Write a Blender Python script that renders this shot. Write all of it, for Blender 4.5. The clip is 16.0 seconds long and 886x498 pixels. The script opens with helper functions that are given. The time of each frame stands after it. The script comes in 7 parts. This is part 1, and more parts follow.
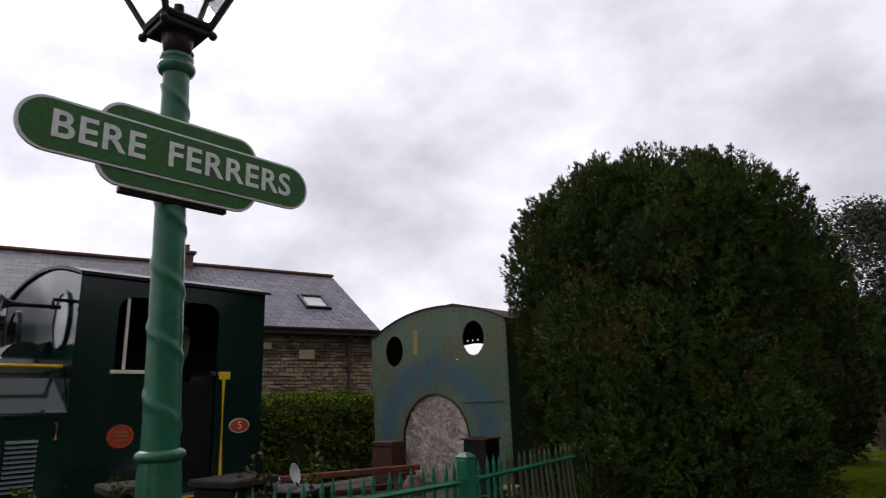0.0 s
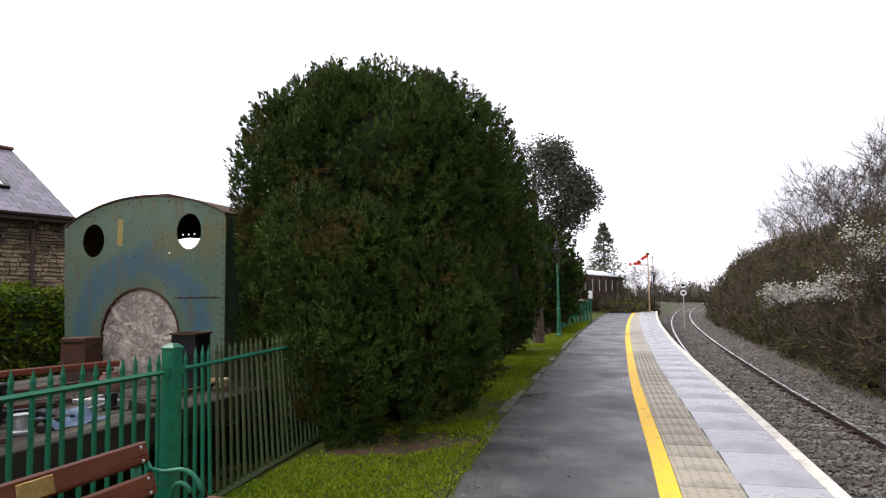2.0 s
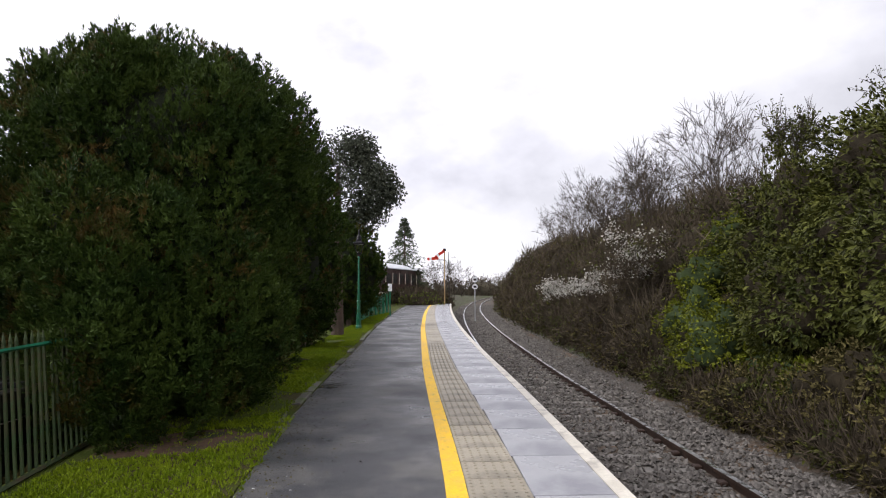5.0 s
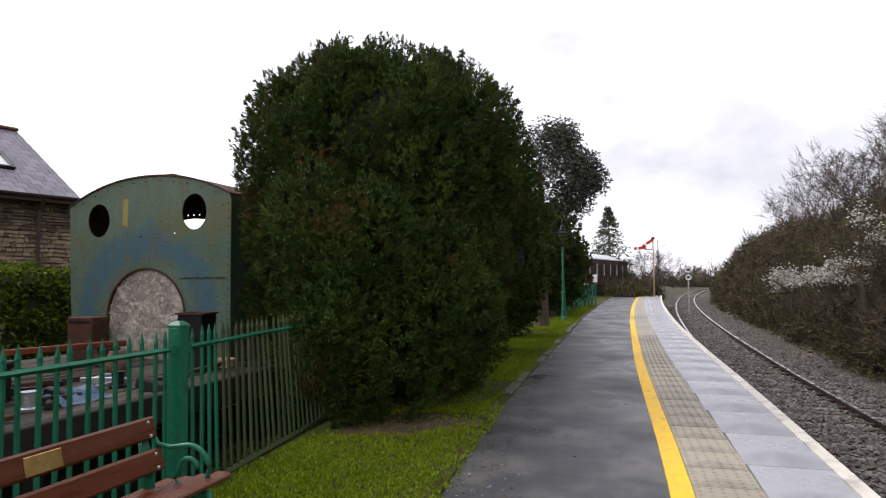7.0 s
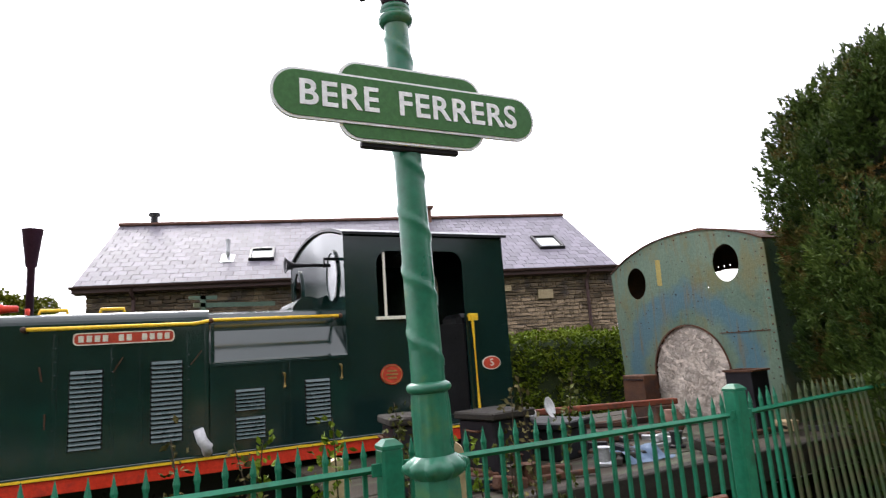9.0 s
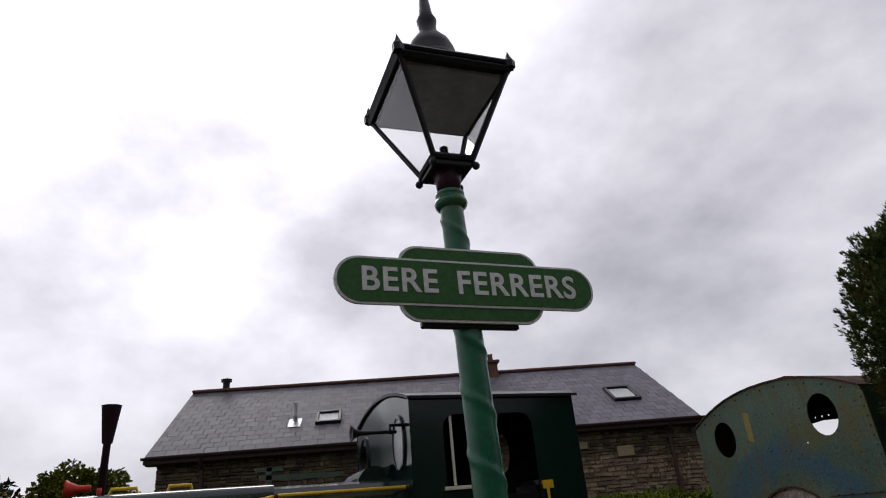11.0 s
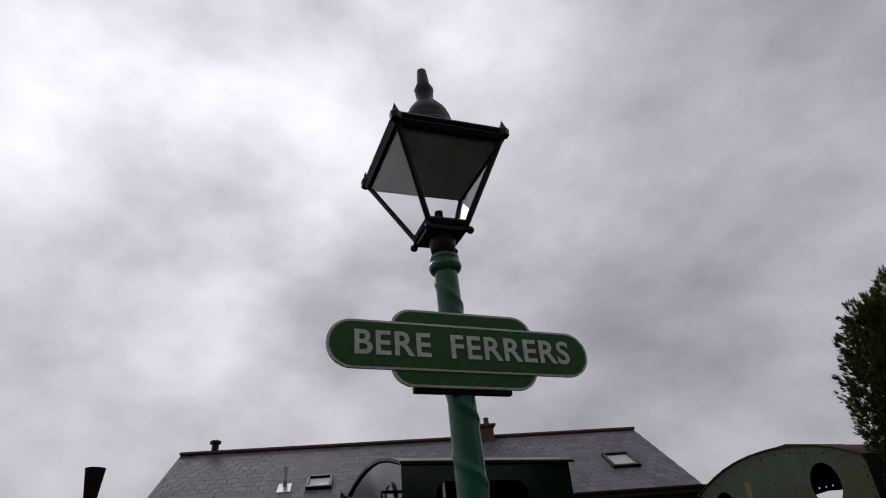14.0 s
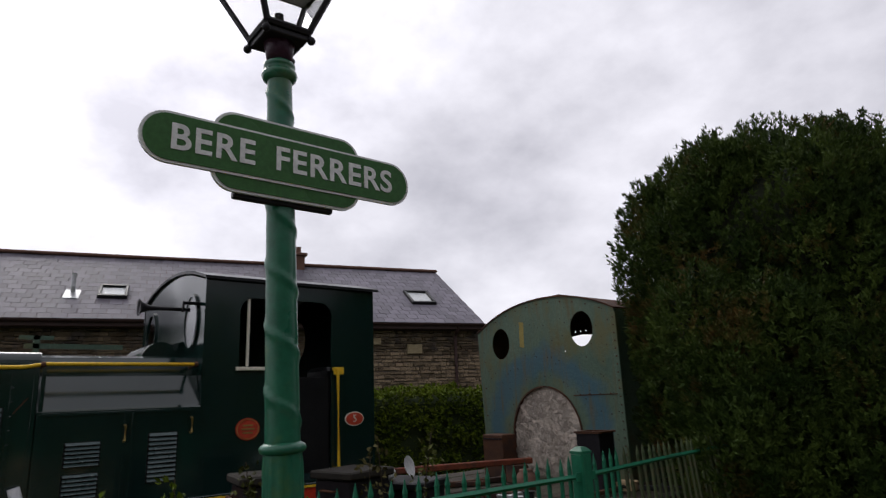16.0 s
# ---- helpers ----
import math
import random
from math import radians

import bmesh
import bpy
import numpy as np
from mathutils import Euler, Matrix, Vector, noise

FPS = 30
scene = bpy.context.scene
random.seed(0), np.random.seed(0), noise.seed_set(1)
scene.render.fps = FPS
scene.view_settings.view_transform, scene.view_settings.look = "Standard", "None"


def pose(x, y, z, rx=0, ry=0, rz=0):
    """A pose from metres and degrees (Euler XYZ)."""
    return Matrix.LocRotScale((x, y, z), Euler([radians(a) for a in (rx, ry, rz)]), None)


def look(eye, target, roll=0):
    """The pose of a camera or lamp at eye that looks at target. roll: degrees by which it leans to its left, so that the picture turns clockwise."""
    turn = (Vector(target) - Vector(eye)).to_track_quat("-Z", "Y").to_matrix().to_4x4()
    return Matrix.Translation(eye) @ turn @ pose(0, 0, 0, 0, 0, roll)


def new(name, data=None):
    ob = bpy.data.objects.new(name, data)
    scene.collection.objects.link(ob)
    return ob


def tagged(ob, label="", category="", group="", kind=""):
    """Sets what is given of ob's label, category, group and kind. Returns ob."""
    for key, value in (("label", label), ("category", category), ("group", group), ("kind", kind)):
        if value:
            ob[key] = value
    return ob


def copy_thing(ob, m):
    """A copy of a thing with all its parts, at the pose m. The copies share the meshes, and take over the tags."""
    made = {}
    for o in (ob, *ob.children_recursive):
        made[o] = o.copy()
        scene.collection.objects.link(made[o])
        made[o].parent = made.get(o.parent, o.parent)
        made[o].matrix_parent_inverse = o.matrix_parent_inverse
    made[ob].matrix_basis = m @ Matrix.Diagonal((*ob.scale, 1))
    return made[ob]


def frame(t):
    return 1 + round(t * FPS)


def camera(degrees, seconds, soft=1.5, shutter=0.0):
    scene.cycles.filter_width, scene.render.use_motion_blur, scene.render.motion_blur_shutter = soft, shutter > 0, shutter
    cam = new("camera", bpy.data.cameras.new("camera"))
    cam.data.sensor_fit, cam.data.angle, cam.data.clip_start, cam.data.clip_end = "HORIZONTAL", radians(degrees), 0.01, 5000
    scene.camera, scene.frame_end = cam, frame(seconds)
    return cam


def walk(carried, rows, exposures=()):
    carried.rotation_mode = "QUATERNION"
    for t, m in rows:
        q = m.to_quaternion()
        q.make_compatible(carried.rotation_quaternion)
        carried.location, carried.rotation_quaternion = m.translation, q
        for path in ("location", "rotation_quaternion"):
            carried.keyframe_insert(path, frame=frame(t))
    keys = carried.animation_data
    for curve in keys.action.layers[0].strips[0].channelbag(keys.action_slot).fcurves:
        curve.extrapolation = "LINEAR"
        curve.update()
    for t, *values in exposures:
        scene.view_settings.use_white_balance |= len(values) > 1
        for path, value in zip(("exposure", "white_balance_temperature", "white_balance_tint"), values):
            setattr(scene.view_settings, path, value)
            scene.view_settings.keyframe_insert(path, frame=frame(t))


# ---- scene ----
cam = camera(71.17, 16.0, soft=1.1, shutter=0.15)
PATH = [
    (0, look((-0.402, -0.064, 1.336), (-1.6917, 1.3871, 1.8164), -1.94)),
    (0.5, look((-0.368, -0.080, 1.316), (-1.4725, 1.5448, 1.6896), -1.80)),
    (1, look((-0.355, -0.108, 1.276), (-1.2791, 1.6421, 1.5625), -1.25)),
    (1.5, look((-0.343, -0.117, 1.270), (-1.0971, 1.7226, 1.4903), -0.74)),
    (2, look((-0.323, -0.149, 1.294), (-0.8997, 1.7600, 1.4470), -0.77)),
    (2.5, look((-0.308, -0.158, 1.303), (-0.7000, 1.7994, 1.4240), -0.48)),
    (3, look((-0.289, -0.184, 1.299), (-0.5018, 1.8008, 1.4181), -0.36)),
    (3.5, look((-0.293, -0.252, 1.306), (-0.3472, 1.7430, 1.4329), 0.07)),
    (3.7, look((-0.293, -0.245, 1.306), (-0.3001, 1.7505, 1.4361), 0.28)),
    (5.8, look((-0.285, -0.174, 1.260), (-0.2359, 1.8222, 1.3785), -0.30)),
    (6, look((-0.292, -0.140, 1.258), (-0.3287, 1.8559, 1.3754), -0.21)),
    (6.5, look((-0.338, -0.169, 1.283), (-0.6384, 1.8055, 1.3896), -0.04)),
    (7, look((-0.351, -0.121, 1.265), (-0.9426, 1.7870, 1.3664), -0.51)),
    (7.5, look((-0.377, -0.023, 1.234), (-1.2597, 1.7679, 1.3545), -0.93)),
    (8, look((-0.463, -0.029, 1.282), (-1.6678, 1.5600, 1.4348), -1.82)),
    (8.5, look((-0.486, -0.023, 1.296), (-2.0572, 1.1955, 1.5113), -3.44)),
    (9, look((-0.493, -0.036, 1.316), (-2.2549, 0.8521, 1.6450), -3.90)),
    (9.5, look((-0.474, -0.047, 1.332), (-2.2847, 0.6700, 1.7890), -3.85)),
    (10, look((-0.467, -0.046, 1.359), (-2.2361, 0.6581, 1.9716), -4.22)),
    (10.2, look((-0.467, -0.042, 1.371), (-2.2214, 0.6572, 2.0287), -4.48)),
    (12.3, look((-0.450, -0.022, 1.406), (-2.0752, 0.6406, 2.3663), -5.28)),
    (12.5, look((-0.448, -0.023, 1.406), (-2.0684, 0.6397, 2.3719), -5.10)),
    (13, look((-0.448, -0.022, 1.404), (-2.0664, 0.6493, 2.3689), -4.99)),
    (13.5, look((-0.454, -0.017, 1.406), (-2.0710, 0.6540, 2.3730), -5.09)),
    (14, look((-0.445, -0.022, 1.405), (-2.0549, 0.6490, 2.3842), -5.02)),
    (14.5, look((-0.432, -0.034, 1.402), (-2.0474, 0.6539, 2.3602), -4.71)),
    (15, look((-0.436, -0.043, 1.389), (-2.0652, 0.7630, 2.2241), -3.96)),
    (15.5, look((-0.450, -0.045, 1.365), (-2.0573, 0.9523, 2.0146), -3.58)),
    (16, look((-0.440, -0.042, 1.339), (-1.9562, 1.1746, 1.8099), -2.32)),
]
EXPOSURES = [
    (0.0, 0.2), (0.5, 0.7), (1.0, 1.0), (1.5, 1.2), (2.5, 1.25), (3.7, 1.15), (5.8, 0.8), (6.5, 0.8), (7.0, 0.95), (7.5, 1.25),
    (8.0, 1.65), (8.5, 1.8), (9.0, 1.8), (9.5, 1.45), (10.2, 0.5), (11.2, -0.4), (12.3, -0.87), (14.5, -0.87), (15.0, -0.7), (15.5, -0.48), (16.0, 0.05),
]
walk(cam, PATH, EXPOSURES)

# ---- overcast sky, with one broad soft sun behind the cloud ----
SUN_AZ, SUN_EL = -92.0, 42.0          # degrees: azimuth to the right of +y, elevation
world = bpy.data.worlds.new("overcast_sky")
scene.world = world
world.use_nodes = True
wn, wl = world.node_tree.nodes, world.node_tree.links
wn.clear()
sky = wn.new("ShaderNodeTexSky")
sky.sky_type = "NISHITA"
sky.sun_disc = False
sky.sun_elevation, sky.sun_rotation = radians(SUN_EL), radians(SUN_AZ)
sky_bg = wn.new("ShaderNodeBackground")
wl.new(sky.outputs[0], sky_bg.inputs[0])
sky_bg.inputs[1].default_value = 0.08
coord = wn.new("ShaderNodeTexCoord")
cloud = wn.new("ShaderNodeTexNoise")
cloud.inputs["Scale"].default_value = 2.6
cloud.inputs["Detail"].default_value = 7.0
cloud.inputs["Roughness"].default_value = 0.53
cloud.inputs["Distortion"].default_value = 0.0
squash = wn.new("ShaderNodeMapping")
squash.inputs["Scale"].default_value = (1.0, 1.0, 1.55)
squash.inputs["Location"].default_value = (0.37, 0.1, 0.22)
wl.new(coord.outputs["Generated"], squash.inputs[0])
wl.new(squash.outputs[0], cloud.inputs["Vector"])
ramp = wn.new("ShaderNodeValToRGB")
ramp.color_ramp.elements[0].position, ramp.color_ramp.elements[0].color = 0.33, (0.46, 0.45, 0.505, 1)
ramp.color_ramp.elements[1].position, ramp.color_ramp.elements[1].color = 0.70, (1.05, 1.03, 1.11, 1)
wl.new(cloud.outputs[0], ramp.inputs[0])
# the cloud is thinner, and so brighter, round the hidden sun
sun_way = Vector((math.sin(radians(SUN_AZ)) * math.cos(radians(SUN_EL)), math.cos(radians(SUN_AZ)) * math.cos(radians(SUN_EL)), math.sin(radians(SUN_EL))))
dot = wn.new("ShaderNodeVectorMath"); dot.operation = "DOT_PRODUCT"
wl.new(coord.outputs["Generated"], dot.inputs[0])
dot.inputs[1].default_value = sun_way
glow = wn.new("ShaderNodeMapRange")
glow.inputs["From Min"].default_value, glow.inputs["From Max"].default_value = 0.80, 1.0
glow.inputs["To Min"].default_value, glow.inputs["To Max"].default_value = 1.0, 1.9
wl.new(dot.outputs["Value"], glow.inputs["Value"])
# and thicker, so darker, away from it
fall = wn.new("ShaderNodeMapRange")
fall.interpolation_type = "SMOOTHSTEP"
fall.inputs["From Min"].default_value, fall.inputs["From Max"].default_value = -0.75, 0.5
fall.inputs["To Min"].default_value, fall.inputs["To Max"].default_value = 0.28, 1.1
wl.new(dot.outputs["Value"], fall.inputs["Value"])
veil = wn.new("ShaderNodeMath"); veil.operation = "MULTIPLY"
wl.new(glow.outputs[0], veil.inputs[0])
wl.new(fall.outputs[0], veil.inputs[1])
cloud_bg = wn.new("ShaderNodeBackground")
wl.new(ramp.outputs[0], cloud_bg.inputs[0])
wl.new(veil.outputs[0], cloud_bg.inputs[1])
both = wn.new("ShaderNodeMixShader")
both.inputs[0].default_value = 0.92
wl.new(sky_bg.outputs[0], both.inputs[1])
wl.new(cloud_bg.outputs[0], both.inputs[2])
world_out = wn.new("ShaderNodeOutputWorld")
wl.new(both.outputs[0], world_out.inputs[0])

sun_data = bpy.data.lights.new("sun", "SUN")
sun_data.energy, sun_data.angle, sun_data.color = 0.9, radians(25), (1.0, 0.97, 0.92)
sun = new("sun", sun_data)
sun.matrix_world = look(sun_way * 50, (0, 0, 0))

# ---- materials ----
def surf(name, c1, c2, scale=4.0, rough=0.7, bump=0.2, metal=0.0, fine=40.0, stain=None, stain_scale=1.2, stain_amount=0.5,
         vary=0.0, island=0.0, rough_vary=0.1, spec=0.25, stretch=(1, 1, 1), bump_far=0.02):
    """Two scales of noise between two colours, a stain colour in patches, fine relief; vary and island change single pieces."""
    m = bpy.data.materials.new(name)
    m.use_nodes = True
    nd, ln = m.node_tree.nodes, m.node_tree.links
    bsdf = nd["Principled BSDF"]
    tc = nd.new("ShaderNodeTexCoord")
    mp = nd.new("ShaderNodeMapping")
    mp.inputs["Scale"].default_value = stretch
    ln.new(tc.outputs["Object"], mp.inputs[0])

    def noise_node(s, detail=4.0, r=0.6):
        n = nd.new("ShaderNodeTexNoise")
        n.inputs["Scale"].default_value, n.inputs["Detail"].default_value, n.inputs["Roughness"].default_value = s, detail, r
        ln.new(mp.outputs[0], n.inputs["Vector"])
        return n

    def blend(kind, fac, a, b):
        x = nd.new("ShaderNodeMix")
        x.data_type, x.blend_type = "RGBA", kind
        for sock, v in ((0, fac), (6, a), (7, b)):
            if isinstance(v, (float, int)):
                x.inputs[sock].default_value = v
            elif isinstance(v, tuple):
                x.inputs[sock].default_value = (*v, 1)
            else:
                ln.new(v, x.inputs[sock])
        return x.outputs[2]

    def span(src, lo, hi, to_lo=0.0, to_hi=1.0):
        r = nd.new("ShaderNodeMapRange")
        for key, v in (("From Min", lo), ("From Max", hi), ("To Min", to_lo), ("To Max", to_hi)):
            r.inputs[key].default_value = v
        ln.new(src, r.inputs["Value"])
        return r.outputs[0]

    large, small = noise_node(scale), noise_node(fine, 3.0, 0.7)
    col = blend("MIX", span(large.outputs[0], 0.3, 0.7), c1, c2)
    grain = span(small.outputs[0], 0.25, 0.75, 0.78, 1.22)
    gray = nd.new("ShaderNodeCombineColor")
    for k in range(3):
        ln.new(grain, gray.inputs[k])
    col = blend("MULTIPLY", 1.0, col, gray.outputs[0])
    if stain:
        st = noise_node(stain_scale, 6.0, 0.65)
        col = blend("MIX", span(st.outputs[0], 0.62 - 0.25 * stain_amount, 0.72 - 0.2 * stain_amount), col, stain)
    for amount, socket in ((vary, "o"), (island, "i")):
        if amount:
            src = nd.new("ShaderNodeObjectInfo").outputs["Random"] if socket == "o" else nd.new("ShaderNodeNewGeometry").outputs["Random Per Island"]
            g = span(src, 0, 1, 1 - amount, 1 + amount)
            gc = nd.new("ShaderNodeCombineColor")
            for k in range(3):
                ln.new(g, gc.inputs[k])
            col = blend("MULTIPLY", 1.0, col, gc.outputs[0])
    ln.new(col, bsdf.inputs["Base Color"])
    ln.new(span(large.outputs[0], 0.3, 0.7, max(0.02, rough - rough_vary), min(1, rough + rough_vary)), bsdf.inputs["Roughness"])
    bsdf.inputs["Metallic"].default_value = metal
    bsdf.inputs["Specular IOR Level"].default_value = spec
    if bump:
        b = nd.new("ShaderNodeBump")
        b.inputs["Strength"].default_value, b.inputs["Distance"].default_value = bump, bump_far
        ln.new(small.outputs[0], b.inputs["Height"])
        ln.new(b.outputs[0], bsdf.inputs["Normal"])
    return m


ASPHALT = surf("wet_asphalt", (0.026, 0.027, 0.03), (0.05, 0.05, 0.054), 0.9, 0.45, 0.5, spec=0.4, fine=90, stain=(0.085, 0.082, 0.078), stain_scale=1.6, stain_amount=0.6, rough_vary=0.24, bump_far=0.009)
YELLOW_LINE = surf("worn_yellow_paint", (0.72, 0.42, 0.012), (0.85, 0.52, 0.02), 6, 0.55, 0.3, fine=90, stain=(0.45, 0.3, 0.06), stain_scale=9, stain_amount=0.25, bump_far=0.004)
TACTILE = surf("buff_tactile_concrete", (0.27, 0.235, 0.17), (0.36, 0.315, 0.24), 3, 0.5, 0.25, fine=120, stain=(0.2, 0.18, 0.14), stain_scale=1.4, stain_amount=0.5, vary=0.12, bump_far=0.003)
SLAB = surf("wet_concrete_slab", (0.23, 0.232, 0.243), (0.34, 0.34, 0.352), 1.3, 0.33, 0.2, fine=150, stain=(0.19, 0.19, 0.21), stain_scale=1.0, stain_amount=0.5, vary=0.1, rough_vary=0.18, spec=0.5, bump_far=0.003)
EDGE_LINE = surf("worn_white_edge_paint", (0.5, 0.46, 0.38), (0.66, 0.62, 0.54), 5, 0.5, 0.2, fine=90, stain=(0.34, 0.31, 0.27), stain_scale=4, stain_amount=0.4, bump_far=0.003)
AGED_GREEN = surf("weathered_olive_green_paint", (0.03, 0.06, 0.025), (0.06, 0.075, 0.03), 5, 0.6, 0.3, fine=30, vary=0.3, stain=(0.07, 0.055, 0.03), stain_scale=6, stain_amount=0.5, bump_far=0.005)
BRICK_DARK = surf("platform_wall_brick", (0.11, 0.09, 0.08), (0.18, 0.15, 0.13), 3, 0.85, 0.4, stain=(0.06, 0.06, 0.05))
KERB = surf("mossy_kerb_stone", (0.06, 0.056, 0.048), (0.13, 0.12, 0.105), 3, 0.8, 0.4, fine=60, stain=(0.07, 0.09, 0.035), stain_scale=3, stain_amount=0.6, vary=0.15)
GRASS_SOIL = surf("grass_soil", (0.035, 0.05, 0.008), (0.06, 0.075, 0.01), 2.5, 0.95, 0.6, spec=0.08, fine=60, stain=(0.045, 0.03, 0.018), stain_scale=0.8, stain_amount=0.6)
GRASS = surf("grass_blade", (0.115, 0.18, 0.006), (0.21, 0.26, 0.013), 1.2, 0.6, 0.0, island=0.3, spec=0.08)
BALLAST_BED = surf("ballast_bed", (0.05, 0.043, 0.035), (0.11, 0.095, 0.08), 9, 0.9, 0.9, fine=30, stain=(0.12, 0.08, 0.05), stain_scale=0.5, bump_far=0.05)
BALLAST = surf("ballast_stone", (0.08, 0.072, 0.064), (0.17, 0.155, 0.138), 3, 0.85, 0.3, fine=30, island=0.4)
SLEEPER = surf("weathered_concrete_sleeper", (0.12, 0.11, 0.098), (0.2, 0.185, 0.165), 3, 0.8, 0.3, fine=70, vary=0.1)
RAIL_RUST = surf("rusty_rail", (0.03, 0.019, 0.015), (0.06, 0.036, 0.026), 6, 0.7, 0.3, metal=0.3)
RAIL_TOP = surf("polished_rail_head", (0.5, 0.5, 0.5), (0.62, 0.62, 0.62), 6, 0.28, 0.05, metal=0.9)
EARTH = surf("rough_earth", (0.035, 0.03, 0.02), (0.065, 0.054, 0.034), 1.2, 0.95, 0.7, fine=18, stain=(0.05, 0.07, 0.018), stain_scale=0.5, stain_amount=0.6, bump_far=0.06)
SLATE = surf("blue_grey_slate", (0.125, 0.115, 0.14), (0.19, 0.175, 0.205), 2.0, 0.55, 0.15, fine=30, island=0.22, vary=0.2, stain=(0.17, 0.16, 0.175), stain_scale=6.0, stain_amount=0.2, spec=0.3, rough_vary=0.04, bump_far=0.01)
RUBBLE = surf("rubble_stone", (0.17, 0.12, 0.075), (0.34, 0.26, 0.165), 0.9, 0.9, 0.6, fine=24, vary=0.45, island=0.45, stain=(0.12, 0.1, 0.085), stain_scale=2.2, stain_amount=0.45)
MORTAR = surf("lime_mortar", (0.17, 0.145, 0.115), (0.24, 0.21, 0.17), 2, 0.95, 0.5, fine=30)
FASCIA = surf("dark_brown_paint", (0.06, 0.035, 0.032), (0.085, 0.05, 0.045), 3, 0.5, 0.1)
RIDGE_TILE = surf("red_ridge_tile", (0.13, 0.07, 0.05), (0.2, 0.11, 0.08), 3, 0.8, 0.3)
LOCO_GREEN = surf("gloss_dark_green_paint", (0.0045, 0.018, 0.0155), (0.006, 0.0225, 0.0195), 1.5, 0.14, 0.08, fine=14, stain=(0.007, 0.023, 0.017), stain_scale=2.5, stain_amount=0.3, rough_vary=0.05, spec=0.75, bump_far=0.004)
LOUVRE = surf("green_louvre_slat", (0.05, 0.085, 0.085), (0.07, 0.11, 0.11), 4, 0.3, 0.05, spec=0.6)
LOCO_BLACK = surf("black_paint", (0.008, 0.008, 0.009), (0.014, 0.014, 0.015), 3, 0.35, 0.1)
LOCO_RED = surf("buffer_beam_red", (0.5, 0.03, 0.012), (0.62, 0.045, 0.02), 3, 0.4, 0.1, stain=(0.3, 0.03, 0.02), stain_scale=4, stain_amount=0.3)
PLATE_RED = surf("plate_red", (0.45, 0.05, 0.025), (0.55, 0.07, 0.035), 5, 0.4, 0.1)
LOCO_YELLOW = surf("yellow_handrail_paint", (0.75, 0.45, 0.02), (0.82, 0.52, 0.03), 3, 0.4, 0.1)
CREAM = surf("cream_letter_paint", (0.72, 0.68, 0.55), (0.8, 0.76, 0.64), 4, 0.5, 0.05)
BRASS = surf("dull_brass", (0.45, 0.3, 0.1), (0.55, 0.38, 0.14), 6, 0.35, 0.1, metal=0.8)
STEEL = surf("galvanised_steel", (0.42, 0.43, 0.44), (0.58, 0.59, 0.6), 5, 0.38, 0.1, metal=0.7)
PIPE_GREY = surf("grey_plastic_pipe", (0.5, 0.51, 0.52), (0.6, 0.6, 0.61), 4, 0.4, 0.05)
RUST = surf("rusty_steel", (0.055, 0.025, 0.015), (0.11, 0.05, 0.026), 5, 0.85, 0.5, fine=50, stain=(0.05, 0.03, 0.025), stain_scale=3)
CAB_SHEET = surf("flaking_green_and_blue_sheet", (0.075, 0.125, 0.09), (0.13, 0.18, 0.125), 1.6, 0.55, 0.35, fine=35, stain=(0.13, 0.135, 0.065), stain_scale=2.2, stain_amount=0.5, stretch=(1, 1, 0.6))
OSB = surf("strand_board", (0.33, 0.28, 0.23), (0.5, 0.44, 0.38), 6, 0.85, 0.5, fine=22, island=0.42)
DECK = surf("weathered_deck_timber", (0.026, 0.02, 0.014), (0.055, 0.044, 0.032), 4, 0.8, 0.4, fine=40, vary=0.25, stretch=(4, 0.6, 4), stain=(0.06, 0.065, 0.04), stain_scale=1.5)
TIMBER_EDGE = surf("dark_timber", (0.015, 0.013, 0.01), (0.034, 0.029, 0.022), 4, 0.8, 0.4, stretch=(4, 0.6, 4))
RAIL_GREEN = surf("gloss_fence_green", (0.012, 0.13, 0.07), (0.018, 0.165, 0.09), 2, 0.38, 0.15, fine=25, vary=0.08, stain=(0.02, 0.1, 0.055), stain_scale=5, stain_amount=0.35, bump_far=0.006)
POLE_GREEN = surf("gloss_lamp_post_green", (0.011, 0.108, 0.062), (0.022, 0.145, 0.078), 2.5, 0.3, 0.25, fine=18, stain=(0.06, 0.15, 0.055), stain_scale=4, stain_amount=0.35, spec=0.5, bump_far=0.008)
SIGN_GREEN = surf("vitreous_enamel_green", (0.04, 0.125, 0.035), (0.047, 0.14, 0.04), 1.0, 0.25, 0.0, fine=60)
SIGN_WHITE = surf("enamel_white", (0.74, 0.75, 0.74), (0.8, 0.8, 0.79), 2, 0.3, 0.0)
IRON_BLACK = surf("black_iron", (0.011, 0.010, 0.012), (0.02, 0.018, 0.022), 4, 0.4, 0.25, fine=25, bump_far=0.006)
MAROON = surf("maroon_paint", (0.035, 0.012, 0.025), (0.05, 0.018, 0.035), 4, 0.4, 0.2)
BENCH_WOOD = surf("varnished_brown_slat", (0.085, 0.026, 0.012), (0.14, 0.044, 0.02), 3, 0.3, 0.2, fine=45, vary=0.15, stretch=(6, 0.5, 6), bump_far=0.004)
YEW = surf("yew_foliage", (0.015, 0.034, 0.008), (0.078, 0.115, 0.022), 2.0, 0.55, 0.0, fine=11, island=0.22, stain=(0.115, 0.07, 0.022), stain_scale=1.7, stain_amount=0.26, spec=0.07)
# dark brown: the shade within the bank's brush is put into this colour
THICKET_SHADE = surf("thicket_shade_core", (0.022, 0.018, 0.012), (0.042, 0.034, 0.022), 4, 0.95, 0.6, spec=0.05)
